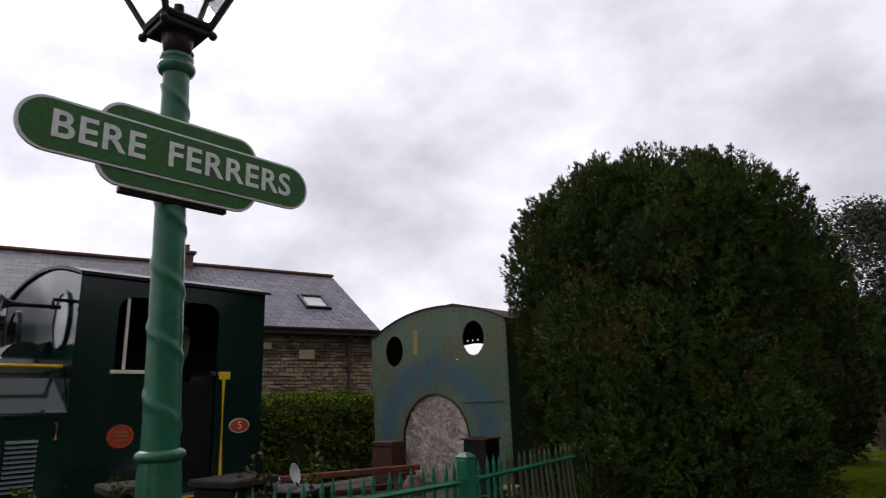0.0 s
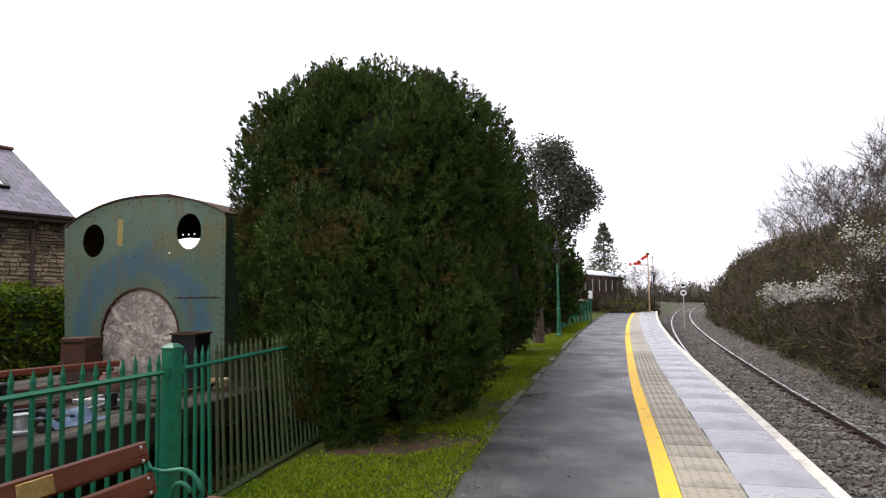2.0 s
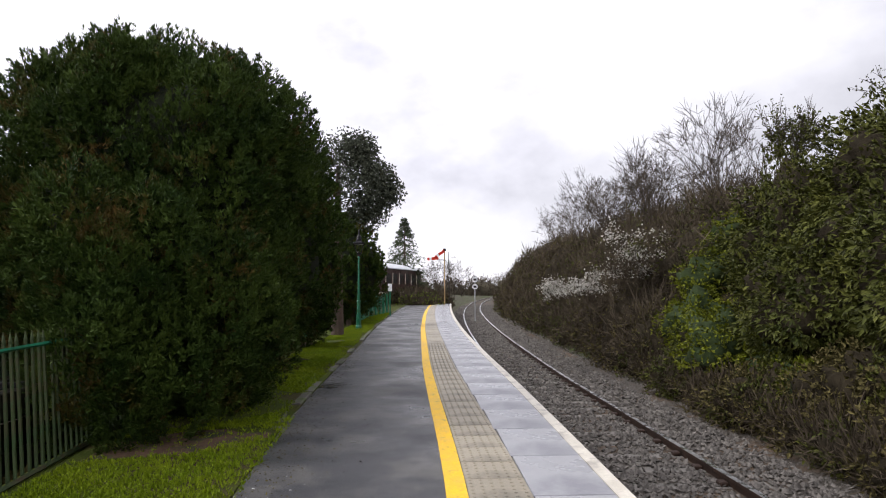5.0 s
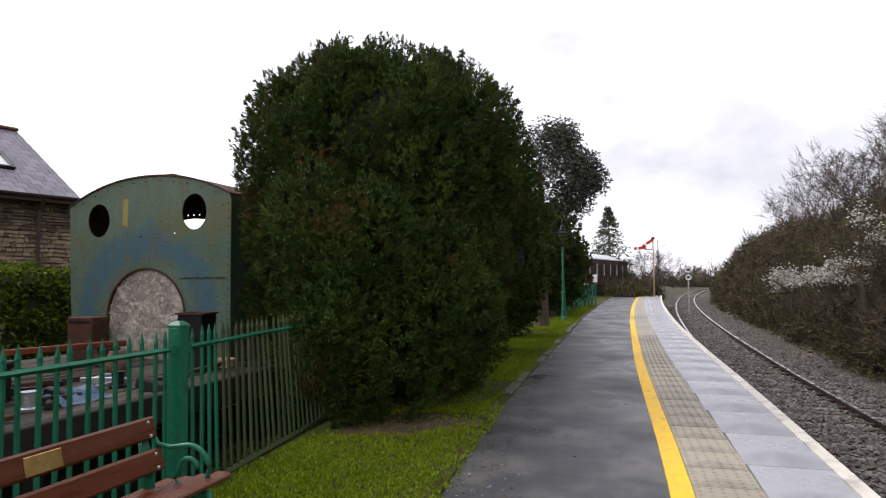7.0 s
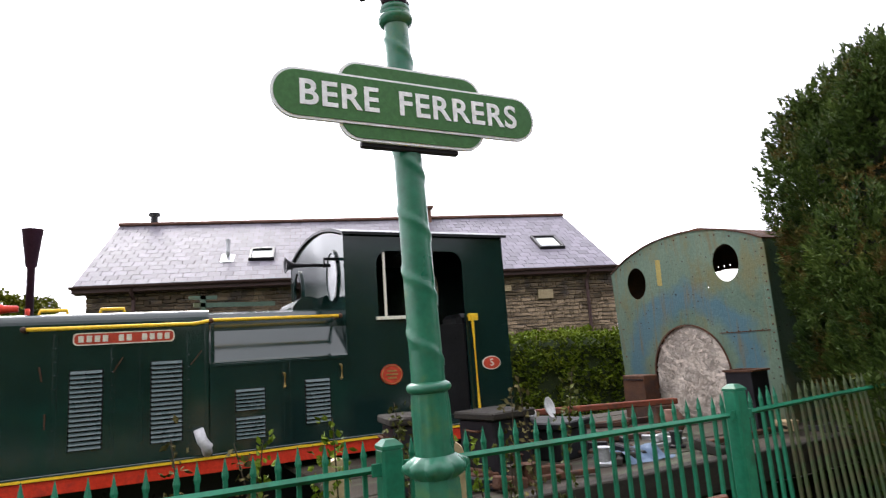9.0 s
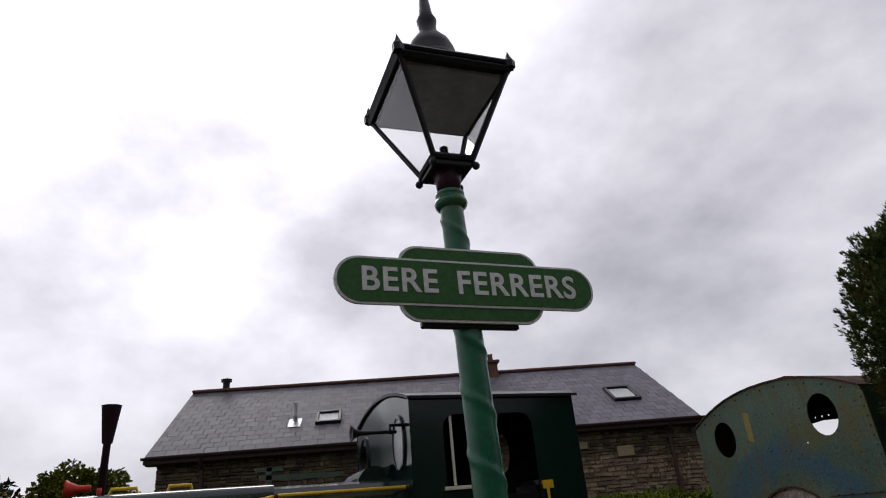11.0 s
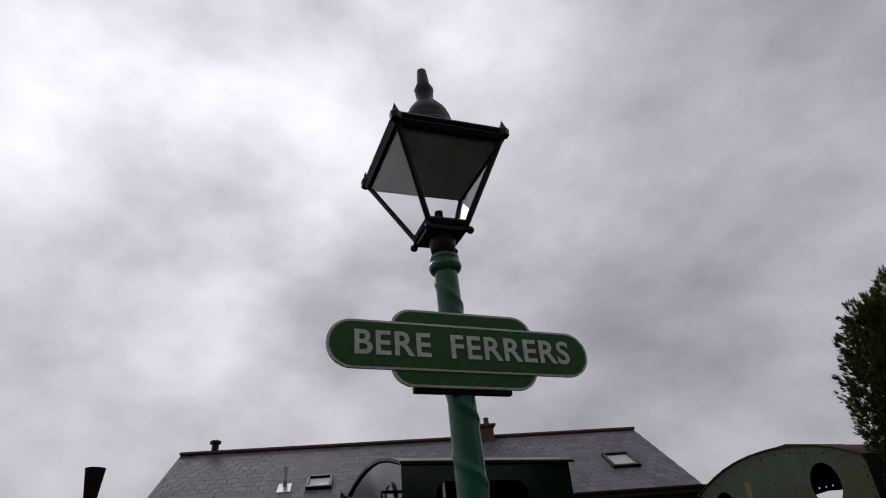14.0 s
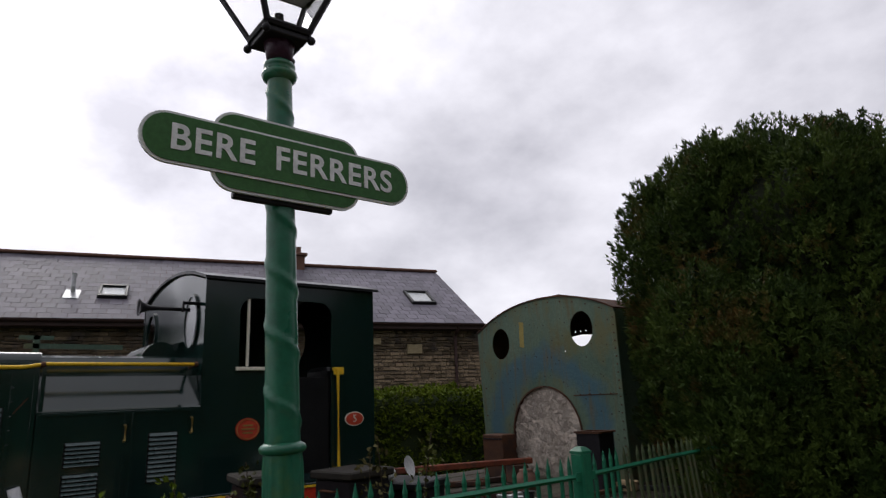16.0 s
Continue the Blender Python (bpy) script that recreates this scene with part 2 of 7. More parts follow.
# near black: the shade between the yew's lobes is put into this colour
YEW_SHADE = surf("yew_painted_shade_core", (0.012, 0.017, 0.008), (0.02, 0.024, 0.01), 3, 0.95, 0.5)
HOLM = surf("dark_evergreen_leaf", (0.018, 0.03, 0.018), (0.035, 0.05, 0.03), 1.2, 0.45, 0.0, island=0.45, spec=0.06)
OAK_LEAF = surf("grey_green_oak_leaf", (0.06, 0.068, 0.048), (0.11, 0.12, 0.085), 1.2, 0.6, 0.0, island=0.3, spec=0.06)
SPRUCE_LEAF = surf("spruce_needles", (0.045, 0.06, 0.032), (0.10, 0.12, 0.07), 0.8, 0.7, 0.0, island=0.4, spec=0.06)
HEDGE = surf("privet_leaf", (0.07, 0.115, 0.009), (0.15, 0.19, 0.018), 1.2, 0.5, 0.0, island=0.45, spec=0.06)
# dark green: shade behind the outer leaves is put into the colour
HEDGE_SHADE = surf("hedge_shade_core", (0.02, 0.032, 0.01), (0.03, 0.045, 0.012), 3, 0.95, 0.5)
BANK_LEAF = surf("laurel_leaf", (0.034, 0.043, 0.011), (0.092, 0.094, 0.02), 1.1, 0.5, 0.0, island=0.5, spec=0.06)
BRIGHT_LEAF = surf("spring_leaf", (0.075, 0.09, 0.008), (0.15, 0.165, 0.014), 0.8, 0.5, 0.0, island=0.35, spec=0.06)
TWIG = surf("bare_twig", (0.045, 0.035, 0.025), (0.1, 0.08, 0.055), 1.0, 0.9, 0.0, island=0.35, spec=0.06)
TREE_TWIG = surf("dark_bare_branch", (0.045, 0.037, 0.03), (0.09, 0.075, 0.06), 1.0, 0.9, 0.0, island=0.3, spec=0.1)
POST_OCHRE = surf("weathered_ochre_post", (0.3, 0.2, 0.09), (0.42, 0.3, 0.16), 2, 0.7, 0.2)
AUTUMN_LEAF = surf("russet_leaf", (0.15, 0.105, 0.025), (0.25, 0.19, 0.05), 0.9, 0.8, 0.0, island=0.4, spec=0.06)
# paler and greyer than near scrub: distance haze put into the colour
FAR_SCRUB = surf("haze_tinted_far_scrub", (0.075, 0.066, 0.048), (0.14, 0.125, 0.09), 0.5, 0.95, 0.3, spec=0.03)
BRAMBLE = surf("brown_bramble", (0.06, 0.052, 0.02), (0.125, 0.105, 0.042), 0.7, 0.9, 0.0, island=0.45, spec=0.06)
BLOSSOM = surf("blackthorn_blossom", (0.42, 0.41, 0.36), (0.56, 0.54, 0.49), 1.0, 0.8, 0.0, island=0.2)
BARK = surf("bark", (0.07, 0.05, 0.04), (0.12, 0.085, 0.065), 5, 0.9, 0.6, fine=30)
OXIDE = surf("dull_red_oxide", (0.14, 0.035, 0.018), (0.22, 0.06, 0.03), 5, 0.8, 0.4, stain=(0.08, 0.04, 0.025), stain_scale=4)
CARRIAGE_RED = surf("carriage_maroon", (0.05, 0.018, 0.016), (0.07, 0.028, 0.024), 2, 0.35, 0.1)
ROOF_WHITE = surf("white_carriage_roof", (0.62, 0.63, 0.65), (0.72, 0.73, 0.75), 2, 0.5, 0.1)
CLOTH_BLUE = surf("blue_tarpaulin", (0.06, 0.10, 0.16), (0.11, 0.16, 0.23), 6, 0.6, 0.4)
WHITE_JUNK = surf("white_enamel", (0.6, 0.6, 0.6), (0.72, 0.72, 0.71), 5, 0.4, 0.2)
CREAM_PLASTIC = surf("tan_plastic", (0.42, 0.3, 0.17), (0.5, 0.37, 0.22), 5, 0.5, 0.2)


def glass(name, tint=(0.9, 0.93, 0.92), rough=0.03):
    m = bpy.data.materials.new(name)
    m.use_nodes = True
    b = m.node_tree.nodes["Principled BSDF"]
    b.inputs["Base Color"].default_value = (*tint, 1)
    b.inputs["Transmission Weight"].default_value = 1.0
    b.inputs["Roughness"].default_value = rough
    b.inputs["IOR"].default_value = 1.45
    return m


GLASS = glass("window_glass")
LAMP_GLASS = glass("lantern_glass", (0.95, 0.95, 0.95))
SMOKED = surf("dusty_lantern_reflector", (0.25, 0.25, 0.24), (0.36, 0.36, 0.35), 6, 0.6, 0.2)


# ---- mesh helpers ----
def part(name, bm, material, parent=None, label="", smooth=False, kind=""):
    me = bpy.data.meshes.new(name)
    bm.normal_update()
    bm.to_mesh(me)
    bm.free()
    if smooth:
        me.shade_smooth()
    me.materials.append(material)
    ob = new(name, me)
    if parent:
        ob.parent = parent
    return tagged(ob, label=label, kind=kind)


def empty(name, m, label, category, group="", kind=""):
    ob = new(name)
    ob.empty_display_size = 0.1
    ob.matrix_world = m
    return tagged(ob, label, category, group, kind)


def box(bm, x0, x1, y0, y1, z0, z1, bevel=0.0, m=None):
    r = bmesh.ops.create_cube(bm, size=1.0)
    vs = r["verts"]
    t = Matrix.Translation(((x0 + x1) / 2, (y0 + y1) / 2, (z0 + z1) / 2)) @ Matrix.Diagonal((abs(x1 - x0), abs(y1 - y0), abs(z1 - z0), 1))
    bmesh.ops.transform(bm, matrix=t, verts=vs)
    if bevel:
        es = list({e for v in vs for e in v.link_edges})
        out = bmesh.ops.bevel(bm, geom=es, offset=bevel, segments=1, affect="EDGES")
        vs = out["verts"] + [v for v in vs if v.is_valid]
        vs = list(set(vs))
    if m is not None:
        bmesh.ops.transform(bm, matrix=m, verts=[v for v in vs if v.is_valid])
    return bm


def boxed(x0, x1, y0, y1, z0, z1, bevel=0.0, m=None):
    return box(bmesh.new(), x0, x1, y0, y1, z0, z1, bevel, m)


def lathe(bm, profile, n=24, m=None, twist=None):
    """A turned solid from (radius, z) rows."""
    rings = []
    for r, z in profile:
        rings.append([bm.verts.new((r * math.cos(2 * math.pi * k / n), r * math.sin(2 * math.pi * k / n), z)) for k in range(n)])
    for a, b in zip(rings, rings[1:]):
        for k in range(n):
            bm.faces.new((a[k], a[(k + 1) % n], b[(k + 1) % n], b[k]))
    bm.faces.new(rings[0][::-1])
    bm.faces.new(rings[-1])
    if m is not None:
        bmesh.ops.transform(bm, matrix=m, verts=[v for ring in rings for v in ring])
    return bm


def tube(bm, points, radius, n=8):
    """A pipe through points; radius is a number or one per point."""
    pts = [Vector(p) for p in points]
    rad = radius if isinstance(radius, (list, tuple)) else [radius] * len(pts)
    rings = []
    for i, p in enumerate(pts):
        way = (pts[min(i + 1, len(pts) - 1)] - pts[max(i - 1, 0)]).normalized()
        side = way.cross(Vector((0, 0, 1)))
        if side.length < 0.05:
            side = way.cross(Vector((1, 0, 0)))
        side.normalize()
        upv = side.cross(way)
        rings.append([bm.verts.new(p + rad[i] * (math.cos(2 * math.pi * k / n) * side + math.sin(2 * math.pi * k / n) * upv)) for k in range(n)])
    for a, b in zip(rings, rings[1:]):
        for k in range(n):
            bm.faces.new((a[k], b[k], b[(k + 1) % n], a[(k + 1) % n]))
    bm.faces.new(rings[0])
    bm.faces.new(rings[-1][::-1])
    return bm


def prism(bm, outline, depth, m=None, holes=()):
    """A flat plate from a 2D outline (x, z), depth along +y."""
    front = [bm.verts.new((x, 0, z)) for x, z in outline]
    back = [bm.verts.new((x, depth, z)) for x, z in outline]
    n = len(outline)
    made = front + back
    walls = [bm.faces.new((front[k], front[(k + 1) % n], back[(k + 1) % n], back[k])) for k in range(n)]
    edges = [[bm.edges.get((front[k], front[(k + 1) % n])) for k in range(n)], [bm.edges.get((back[k], back[(k + 1) % n])) for k in range(n)]]
    for hole in holes:
        hf = [bm.verts.new((x, 0, z)) for x, z in hole]
        hb = [bm.verts.new((x, depth, z)) for x, z in hole]
        made += hf + hb
        h = len(hole)
        for k in range(h):
            bm.faces.new((hf[k], hb[k], hb[(k + 1) % h], hf[(k + 1) % h]))
        edges[0] += [bm.edges.get((hf[k], hf[(k + 1) % h])) for k in range(h)]
        edges[1] += [bm.edges.get((hb[k], hb[(k + 1) % h])) for k in range(h)]
    if holes:
        for es in edges:
            bmesh.ops.triangle_fill(bm, use_beauty=True, use_dissolve=False, edges=es)
    else:
        bm.faces.new(front[::-1])
        bm.faces.new(back)
    bmesh.ops.recalc_face_normals(bm, faces=bm.faces[:])
    if m is not None:
        bmesh.ops.transform(bm, matrix=m, verts=made)
    return bm


def arc(cx, cz, r, a0, a1, n, rz=None):
    rz = rz or r
    return [(cx + r * math.cos(radians(a0 + (a1 - a0) * k / n)), cz + rz * math.sin(radians(a0 + (a1 - a0) * k / n))) for k in range(n + 1)]


def mesh_np(name, verts, faces, material, parent=None, label="", kind="", smooth=False):
    """A mesh from numpy arrays of vertices and equal-sided faces."""
    me = bpy.data.meshes.new(name)
    f = np.asarray(faces)
    me.from_pydata(np.asarray(verts, float).tolist(), [], f.tolist())
    if smooth:
        me.shade_smooth()
    me.materials.append(material)
    ob = new(name, me)
    if parent:
        ob.parent = parent
    return tagged(ob, label=label, kind=kind)


def leaf_cloud(rng, points, ways, length, width, spread=0.5, blades=3, fold=0.25, face=None):
    """At every point a tuft of pointed leaves along its way; each leaf is a folded diamond of two triangles, turned towards its face."""
    n = len(points) * blades
    p = np.repeat(points, blades, 0)
    w = np.repeat(ways, blades, 0) + rng.normal(0, spread, (n, 3))
    w /= np.linalg.norm(w, axis=1, keepdims=True) + 1e-9
    s = np.cross(w, rng.normal(0, 1, (n, 3)) if face is None else np.repeat(face, blades, 0) + rng.normal(0, 0.4, (n, 3)))
    s /= np.linalg.norm(s, axis=1, keepdims=True) + 1e-9
    u = np.cross(s, w)
    ln = length * rng.uniform(0.6, 1.3, (n, 1))
    wd = width * rng.uniform(0.7, 1.3, (n, 1))
    a, d = p, p + w * ln
    mid = p + w * ln * 0.5
    b, c = mid + s * wd + u * wd * fold, mid - s * wd + u * wd * fold
    v = np.stack([a, b, d, c], 1).reshape(-1, 3)
    k = np.arange(n)[:, None] * 4
    f = np.concatenate([k + [0, 1, 2], k + [0, 2, 3]], 1).reshape(-1, 3)
    return v, f


def joined(parts):
    vs, fs, off = [], [], 0
    for v, f in parts:
        vs.append(v)
        fs.append(f + off)
        off += len(v)
    return np.concatenate(vs), np.concatenate(fs)

# ---- lines of the plan ----
def plan_line(rows):
    """A smooth line of the plan through (y, x) rows."""
    ys, xs = [r[0] for r in rows], [r[1] for r in rows]
    slopes = [(xs[min(k + 1, len(xs) - 1)] - xs[max(k - 1, 0)]) / (ys[min(k + 1, len(xs) - 1)] - ys[max(k - 1, 0)]) for k in range(len(xs))]

    def at(y):
        if y <= ys[0]:
            return xs[0] + slopes[0] * (y - ys[0])
        if y >= ys[-1]:
            return xs[-1] + slopes[-1] * (y - ys[-1])
        k = max(q for q in range(len(ys) - 1) if ys[q] <= y)
        h = ys[k + 1] - ys[k]
        u = (y - ys[k]) / h
        return ((2 * u ** 3 - 3 * u * u + 1) * xs[k] + (u ** 3 - 2 * u * u + u) * h * slopes[k]
                + (3 * u * u - 2 * u ** 3) * xs[k + 1] + (u ** 3 - u * u) * h * slopes[k + 1])
    return at


# the platform's edge over the track, the line between asphalt and grass, and the yellow line
edge_x = plan_line([(-16, 1.04), (0, 1.0), (4, 0.96), (8, 0.91), (12, 0.83), (18, 0.77), (26, 0.83), (34, 0.99), (42, 1.24), (52, 1.66), (70, 2.9), (95, 5.0)])
kerb_x = plan_line([(-16, -0.9), (0, -1.2), (3.4, -1.48), (6, -1.65), (9, -1.74), (14, -1.85), (20, -2.0), (29, -2.06), (38, -2.02), (48, -1.8)])
yellow_x = plan_line([(-16, -0.16), (0, -0.16), (4, -0.19), (7.4, -0.31), (10, -0.395), (14, -0.465), (20, -0.545), (30, -0.54), (40, -0.38), (52, -0.02)])


RAIL_Z = -0.9
PLAT_END = 49.0


def strip(name, left, right, ys, z, thick, material, parent=None, label="", kind="structure"):
    """A band between two lines of the plan, with thickness."""
    bm = bmesh.new()
    rows = []
    for y in ys:
        a, b = left(y), right(y)
        rows.append([bm.verts.new((a, y, z)), bm.verts.new((b, y, z)), bm.verts.new((b, y, z - thick)), bm.verts.new((a, y, z - thick))])
    for p, q in zip(rows, rows[1:]):
        for k in range(4):
            bm.faces.new((p[k], p[(k + 1) % 4], q[(k + 1) % 4], q[k]))
    bm.faces.new(rows[0])
    bm.faces.new(rows[-1][::-1])
    bmesh.ops.recalc_face_normals(bm, faces=bm.faces[:])
    ob = part(name, bm, material, parent, label, kind=kind)
    return ob


def steps(a, b, s):
    n = max(1, round((b - a) / s))
    return [a + (b - a) * k / n for k in range(n + 1)]


PLAT_Y = steps(-16, PLAT_END, 1.0)

# ---- ground: one sheet to the horizon, with the cutting's bank rising beyond the track ----
bank_foot = plan_line([(-20, 4.75), (8, 4.65), (18, 4.95), (32, 5.35), (45, 5.9), (60, 7.4), (80, 10.4), (110, 16.5), (160, 30.0)])


def ground_z(x, y):
    t = x - bank_foot(y)
    bump = 0.25 * noise.noise(Vector((x * 0.35, y * 0.35, 0)))
    if t > 0:
        return -1.05 + min(t * 0.62, 2.6 + 0.02 * max(0, t)) + bump * min(1, t)
    if x > edge_x(y) - 0.6:
        return -1.09 + 0.05 * bump
    if x < -3.0:
        return -0.62 + 0.06 * bump
    if y > PLAT_END:
        return -1.09 + min(0.5, max(0, edge_x(y) - 0.6 - x) * 0.12)
    return -0.7


ground_xs = [-600, -300, -120, -60, -36, -26] + [round(-22 + 1.2 * k, 2) for k in range(16)] + [-2.95, -1.6, -0.6] + [round(0.5 + 0.7 * k, 2) for k in range(28)] + [24, 32, 50, 100, 250, 600]
ground_ys = [-300, -100, -40, -25] + [-18 + 1.6 * k for k in range(58)] + [85, 100, 125, 160, 220, 320, 600]
bm = bmesh.new()
grid = [[bm.verts.new((x, y, ground_z(x, y))) for x in ground_xs] for y in ground_ys]
for r0, r1 in zip(grid, grid[1:]):
    for k in range(len(ground_xs) - 1):
        bm.faces.new((r0[k], r0[k + 1], r1[k + 1], r1[k]))
tagged(part("ground", bm, EARTH, smooth=True), "rough brown earth and scrub reaching the horizon", "ground", kind="structure")

# ---- platform ----
def fence_x_bed(y):
    return -2.95 - 0.095 * min(max(0.0, y - 2.85), 4.0)


platform = empty("platform", pose(0, 0, 0), "raised station platform of wet asphalt with paved edge", "platform", kind="structure")
strip("asphalt", kerb_x, yellow_x, PLAT_Y, 0.0, 0.35, ASPHALT, platform, "wet dark grey asphalt with lighter worn patches")
strip("yellow_line", lambda y: yellow_x(y), lambda y: yellow_x(y) + 0.135, PLAT_Y, 0.004, 0.3, YELLOW_LINE, platform, "bright yellow safety line, slightly worn")
strip("bedding", lambda y: yellow_x(y) + 0.135, lambda y: edge_x(y) - 0.03, PLAT_Y, -0.012, 0.3, MORTAR, platform)
strip("edge_line", lambda y: edge_x(y) - 0.1, lambda y: edge_x(y), PLAT_Y, 0.005, 0.09, EDGE_LINE, platform, "worn cream white edge line along the coping")
strip("platform_wall", lambda y: edge_x(y) - 0.4, lambda y: edge_x(y) - 0.07, PLAT_Y, -0.085, 1.1, BRICK_DARK, platform, "dark weathered wall below the platform edge")
strip("grass_bed", lambda y: fence_x_bed(y), lambda y: kerb_x(y) - 0.001, steps(-16, PLAT_END, 1.0), 0.015, 0.6, GRASS_SOIL, platform, "damp grassed soil strip with bare brown patches")


# ---- track ----
def track_x(y):
    right = 3.26 - 0.0175 * y if y < 15 else 2.9975 + 0.00082 * (y - 15) ** 2
    return right - 0.7175


track_y = steps(-16, 60, 1.5) + steps(63, 180, 4.0)
strip("ballast_bed", lambda y: track_x(y) - 1.55, lambda y: track_x(y) + 2.3, track_y, RAIL_Z - 0.12, 0.3, BALLAST_BED, None, "")
tagged(bpy.data.objects["ballast_bed"], "bed of grey brown crushed stone under the track", "ballast", kind="structure")
track = empty("railway_track", pose(0, 0, 0), "single railway track curving away to the right on concrete sleepers", "track", kind="structure")
for side in (-0.7525, 0.7525):
    strip("rail", lambda y: track_x(y) + side - 0.035, lambda y: track_x(y) + side + 0.035, track_y, RAIL_Z - 0.004, 0.04, RAIL_RUST, track, "rusty flat-bottomed steel rail")
    strip("rail_web", lambda y: track_x(y) + side - 0.012, lambda y: track_x(y) + side + 0.012, track_y, RAIL_Z - 0.04, 0.09, RAIL_RUST, track)
    strip("rail_foot", lambda y: track_x(y) + side - 0.07, lambda y: track_x(y) + side + 0.07, track_y, RAIL_Z - 0.128, 0.016, RAIL_RUST, track)
    strip("rail_head", lambda y: track_x(y) + side - 0.034, lambda y: track_x(y) + side + 0.034, track_y, RAIL_Z, 0.006, RAIL_TOP, track, "polished running surface")
# ---- stone house with slate roof, beyond the siding ----
RIDGE_R, RIDGE_L = Vector((-16.64, 12.60, 5.56)), Vector((-20.10, -0.47, 5.56))
HOUSE_LEN = (RIDGE_R - RIDGE_L).length
HALF, RISE = 3.38, 2.13
along = (RIDGE_R - RIDGE_L).normalized()
front_way = Vector((along.y, -along.x, 0))
# local axes: x along the ridge from its middle, y away from the camera, z up from the platform's level
house_m = Matrix.Translation(((RIDGE_R.x + RIDGE_L.x) / 2, (RIDGE_R.y + RIDGE_L.y) / 2, 0)) @ Matrix((( along.x, -front_way.x, 0, 0), (along.y, -front_way.y, 0, 0), (0, 0, 1, 0), (0, 0, 0, 1)))
house = empty("stone_house", house_m, "long low rubble stone house with grey slate roof and rooflights", "house")
hl = HOUSE_LEN / 2
EAVE_Z, RIDGE_Z = 3.43, 5.56
wall_f = -HALF + 0.28
bm = bmesh.new()
box(bm, -hl + 0.2, hl - 0.02, wall_f + 0.03, -wall_f, -0.7, EAVE_Z - 0.12)
house_wall = part("wall", bm, MORTAR, house, "brown rubble stone wall with pale mortar")
for sx in (-hl + 0.25, hl - 0.25 - 0.4):
    bm = prism(bmesh.new(), [(wall_f + 0.05, EAVE_Z - 0.2), (-wall_f - 0.05, EAVE_Z - 0.2), (0, RIDGE_Z - 0.14)], 0.4, Matrix.Translation((sx, 0, 0)) @ Matrix(((0, 1, 0, 0), (1, 0, 0, 0), (0, 0, 1, 0), (0, 0, 0, 1))))
    part("gable", bm, RUBBLE, house)
slope = math.atan2(RISE, HALF)
slope_len = math.hypot(RISE, HALF)
for sgn in (-1, 1):
    turn_m = Matrix.Translation((0, 0, RIDGE_Z - 0.05)) @ Matrix.Rotation(sgn * -slope, 4, "X") if sgn > 0 else Matrix.Translation((0, 0, RIDGE_Z - 0.05)) @ Matrix.Rotation(slope, 4, "X")
    y0, y1 = (-slope_len, 0) if sgn < 0 else (0, slope_len)
    # front slope is dark brown, to show as shadow lines between the slates
    roof = part("roof", boxed(-hl, hl, y0, y1, -0.1, -0.016, 0, turn_m), FASCIA if sgn < 0 else SLATE, house, "blue grey slate roof slope")
    if sgn < 0:
        roof_front, roof_m = roof, turn_m
part("ridge_cap", boxed(-hl - 0.02, hl + 0.02, -0.11, 0.11, RIDGE_Z - 0.07, RIDGE_Z + 0.02, 0.03), RIDGE_TILE, house, "brown ridge tiles")
part("fascia", boxed(-hl - 0.02, hl + 0.02, -HALF - 0.03, -HALF + 0.09, EAVE_Z - 0.24, EAVE_Z - 0.09, 0.01), FASCIA, house, "dark brown fascia board")
part("soffit", boxed(-hl, hl, -HALF + 0.09, wall_f + 0.02, EAVE_Z - 0.26, EAVE_Z - 0.16), FASCIA, house)
gutter = bmesh.new()
prism(gutter, [(r * math.cos(radians(a)), r * math.sin(radians(a))) for r, rng_ in ((0.06, range(180, 361, 20)), (0.05, range(360, 179, -20))) for a in rng_], HOUSE_LEN + 0.1,
      Matrix.Translation((-hl - 0.05, -HALF - 0.07, EAVE_Z - 0.09)) @ Matrix(((0, 1, 0, 0), (1, 0, 0, 0), (0, 0, 1, 0), (0, 0, 0, 1))))
part("gutter", gutter, FASCIA, house, "dark brown half-round gutter")
for px in (hl - 0.85, -hl + 1.25):
    bm = tube(bmesh.new(), [(px, -HALF - 0.05, EAVE_Z - 0.15), (px, -HALF + 0.05, EAVE_Z - 0.3), (px, wall_f - 0.09, EAVE_Z - 0.42), (px, wall_f - 0.09, -0.55)], 0.045, 10)
    part("downpipe", bm, FASCIA, house, "brown rainwater pipe")


def rooflight(cx, d, w, h, blind):
    """A pivot roof window, d down the slope from the ridge."""
    m = roof_m @ Matrix.Translation((cx, -d, 0))
    bm = bmesh.new()
    for x0, x1, a0, a1 in ((-w / 2 - 0.07, w / 2 + 0.07, -h / 2 - 0.08, -h / 2), (-w / 2 - 0.07, w / 2 + 0.07, h / 2, h / 2 + 0.08), (-w / 2 - 0.07, -w / 2, -h / 2, h / 2), (w / 2, w / 2 + 0.07, -h / 2, h / 2)):
        box(bm, x0, x1, a0, a1, -0.02, 0.09, 0.008, m)
    win = part("rooflight", bm, LOCO_BLACK, house, "dark framed roof window in the slates")
    pane = part("pane", boxed(-w / 2, w / 2, -h / 2, h / 2, 0.04, 0.05, 0, m), GLASS, win)
    pane.visible_shadow = False
    part("blind", boxed(-w / 2, w / 2, -h / 2, h / 2, 0.01, 0.025, 0, m), WHITE_JUNK if blind else LOCO_BLACK, win, "pale blind behind the glass" if blind else "")


along_of = lambda p: (Vector(p) - (RIDGE_R + RIDGE_L) / 2).dot(along)
rooflight(along_of((-17.43, 3.06, 0)), 2.55, 0.5, 0.55, True)
rooflight(along_of((-14.99, 10.71, 0)), 2.35, 0.62, 0.75, True)
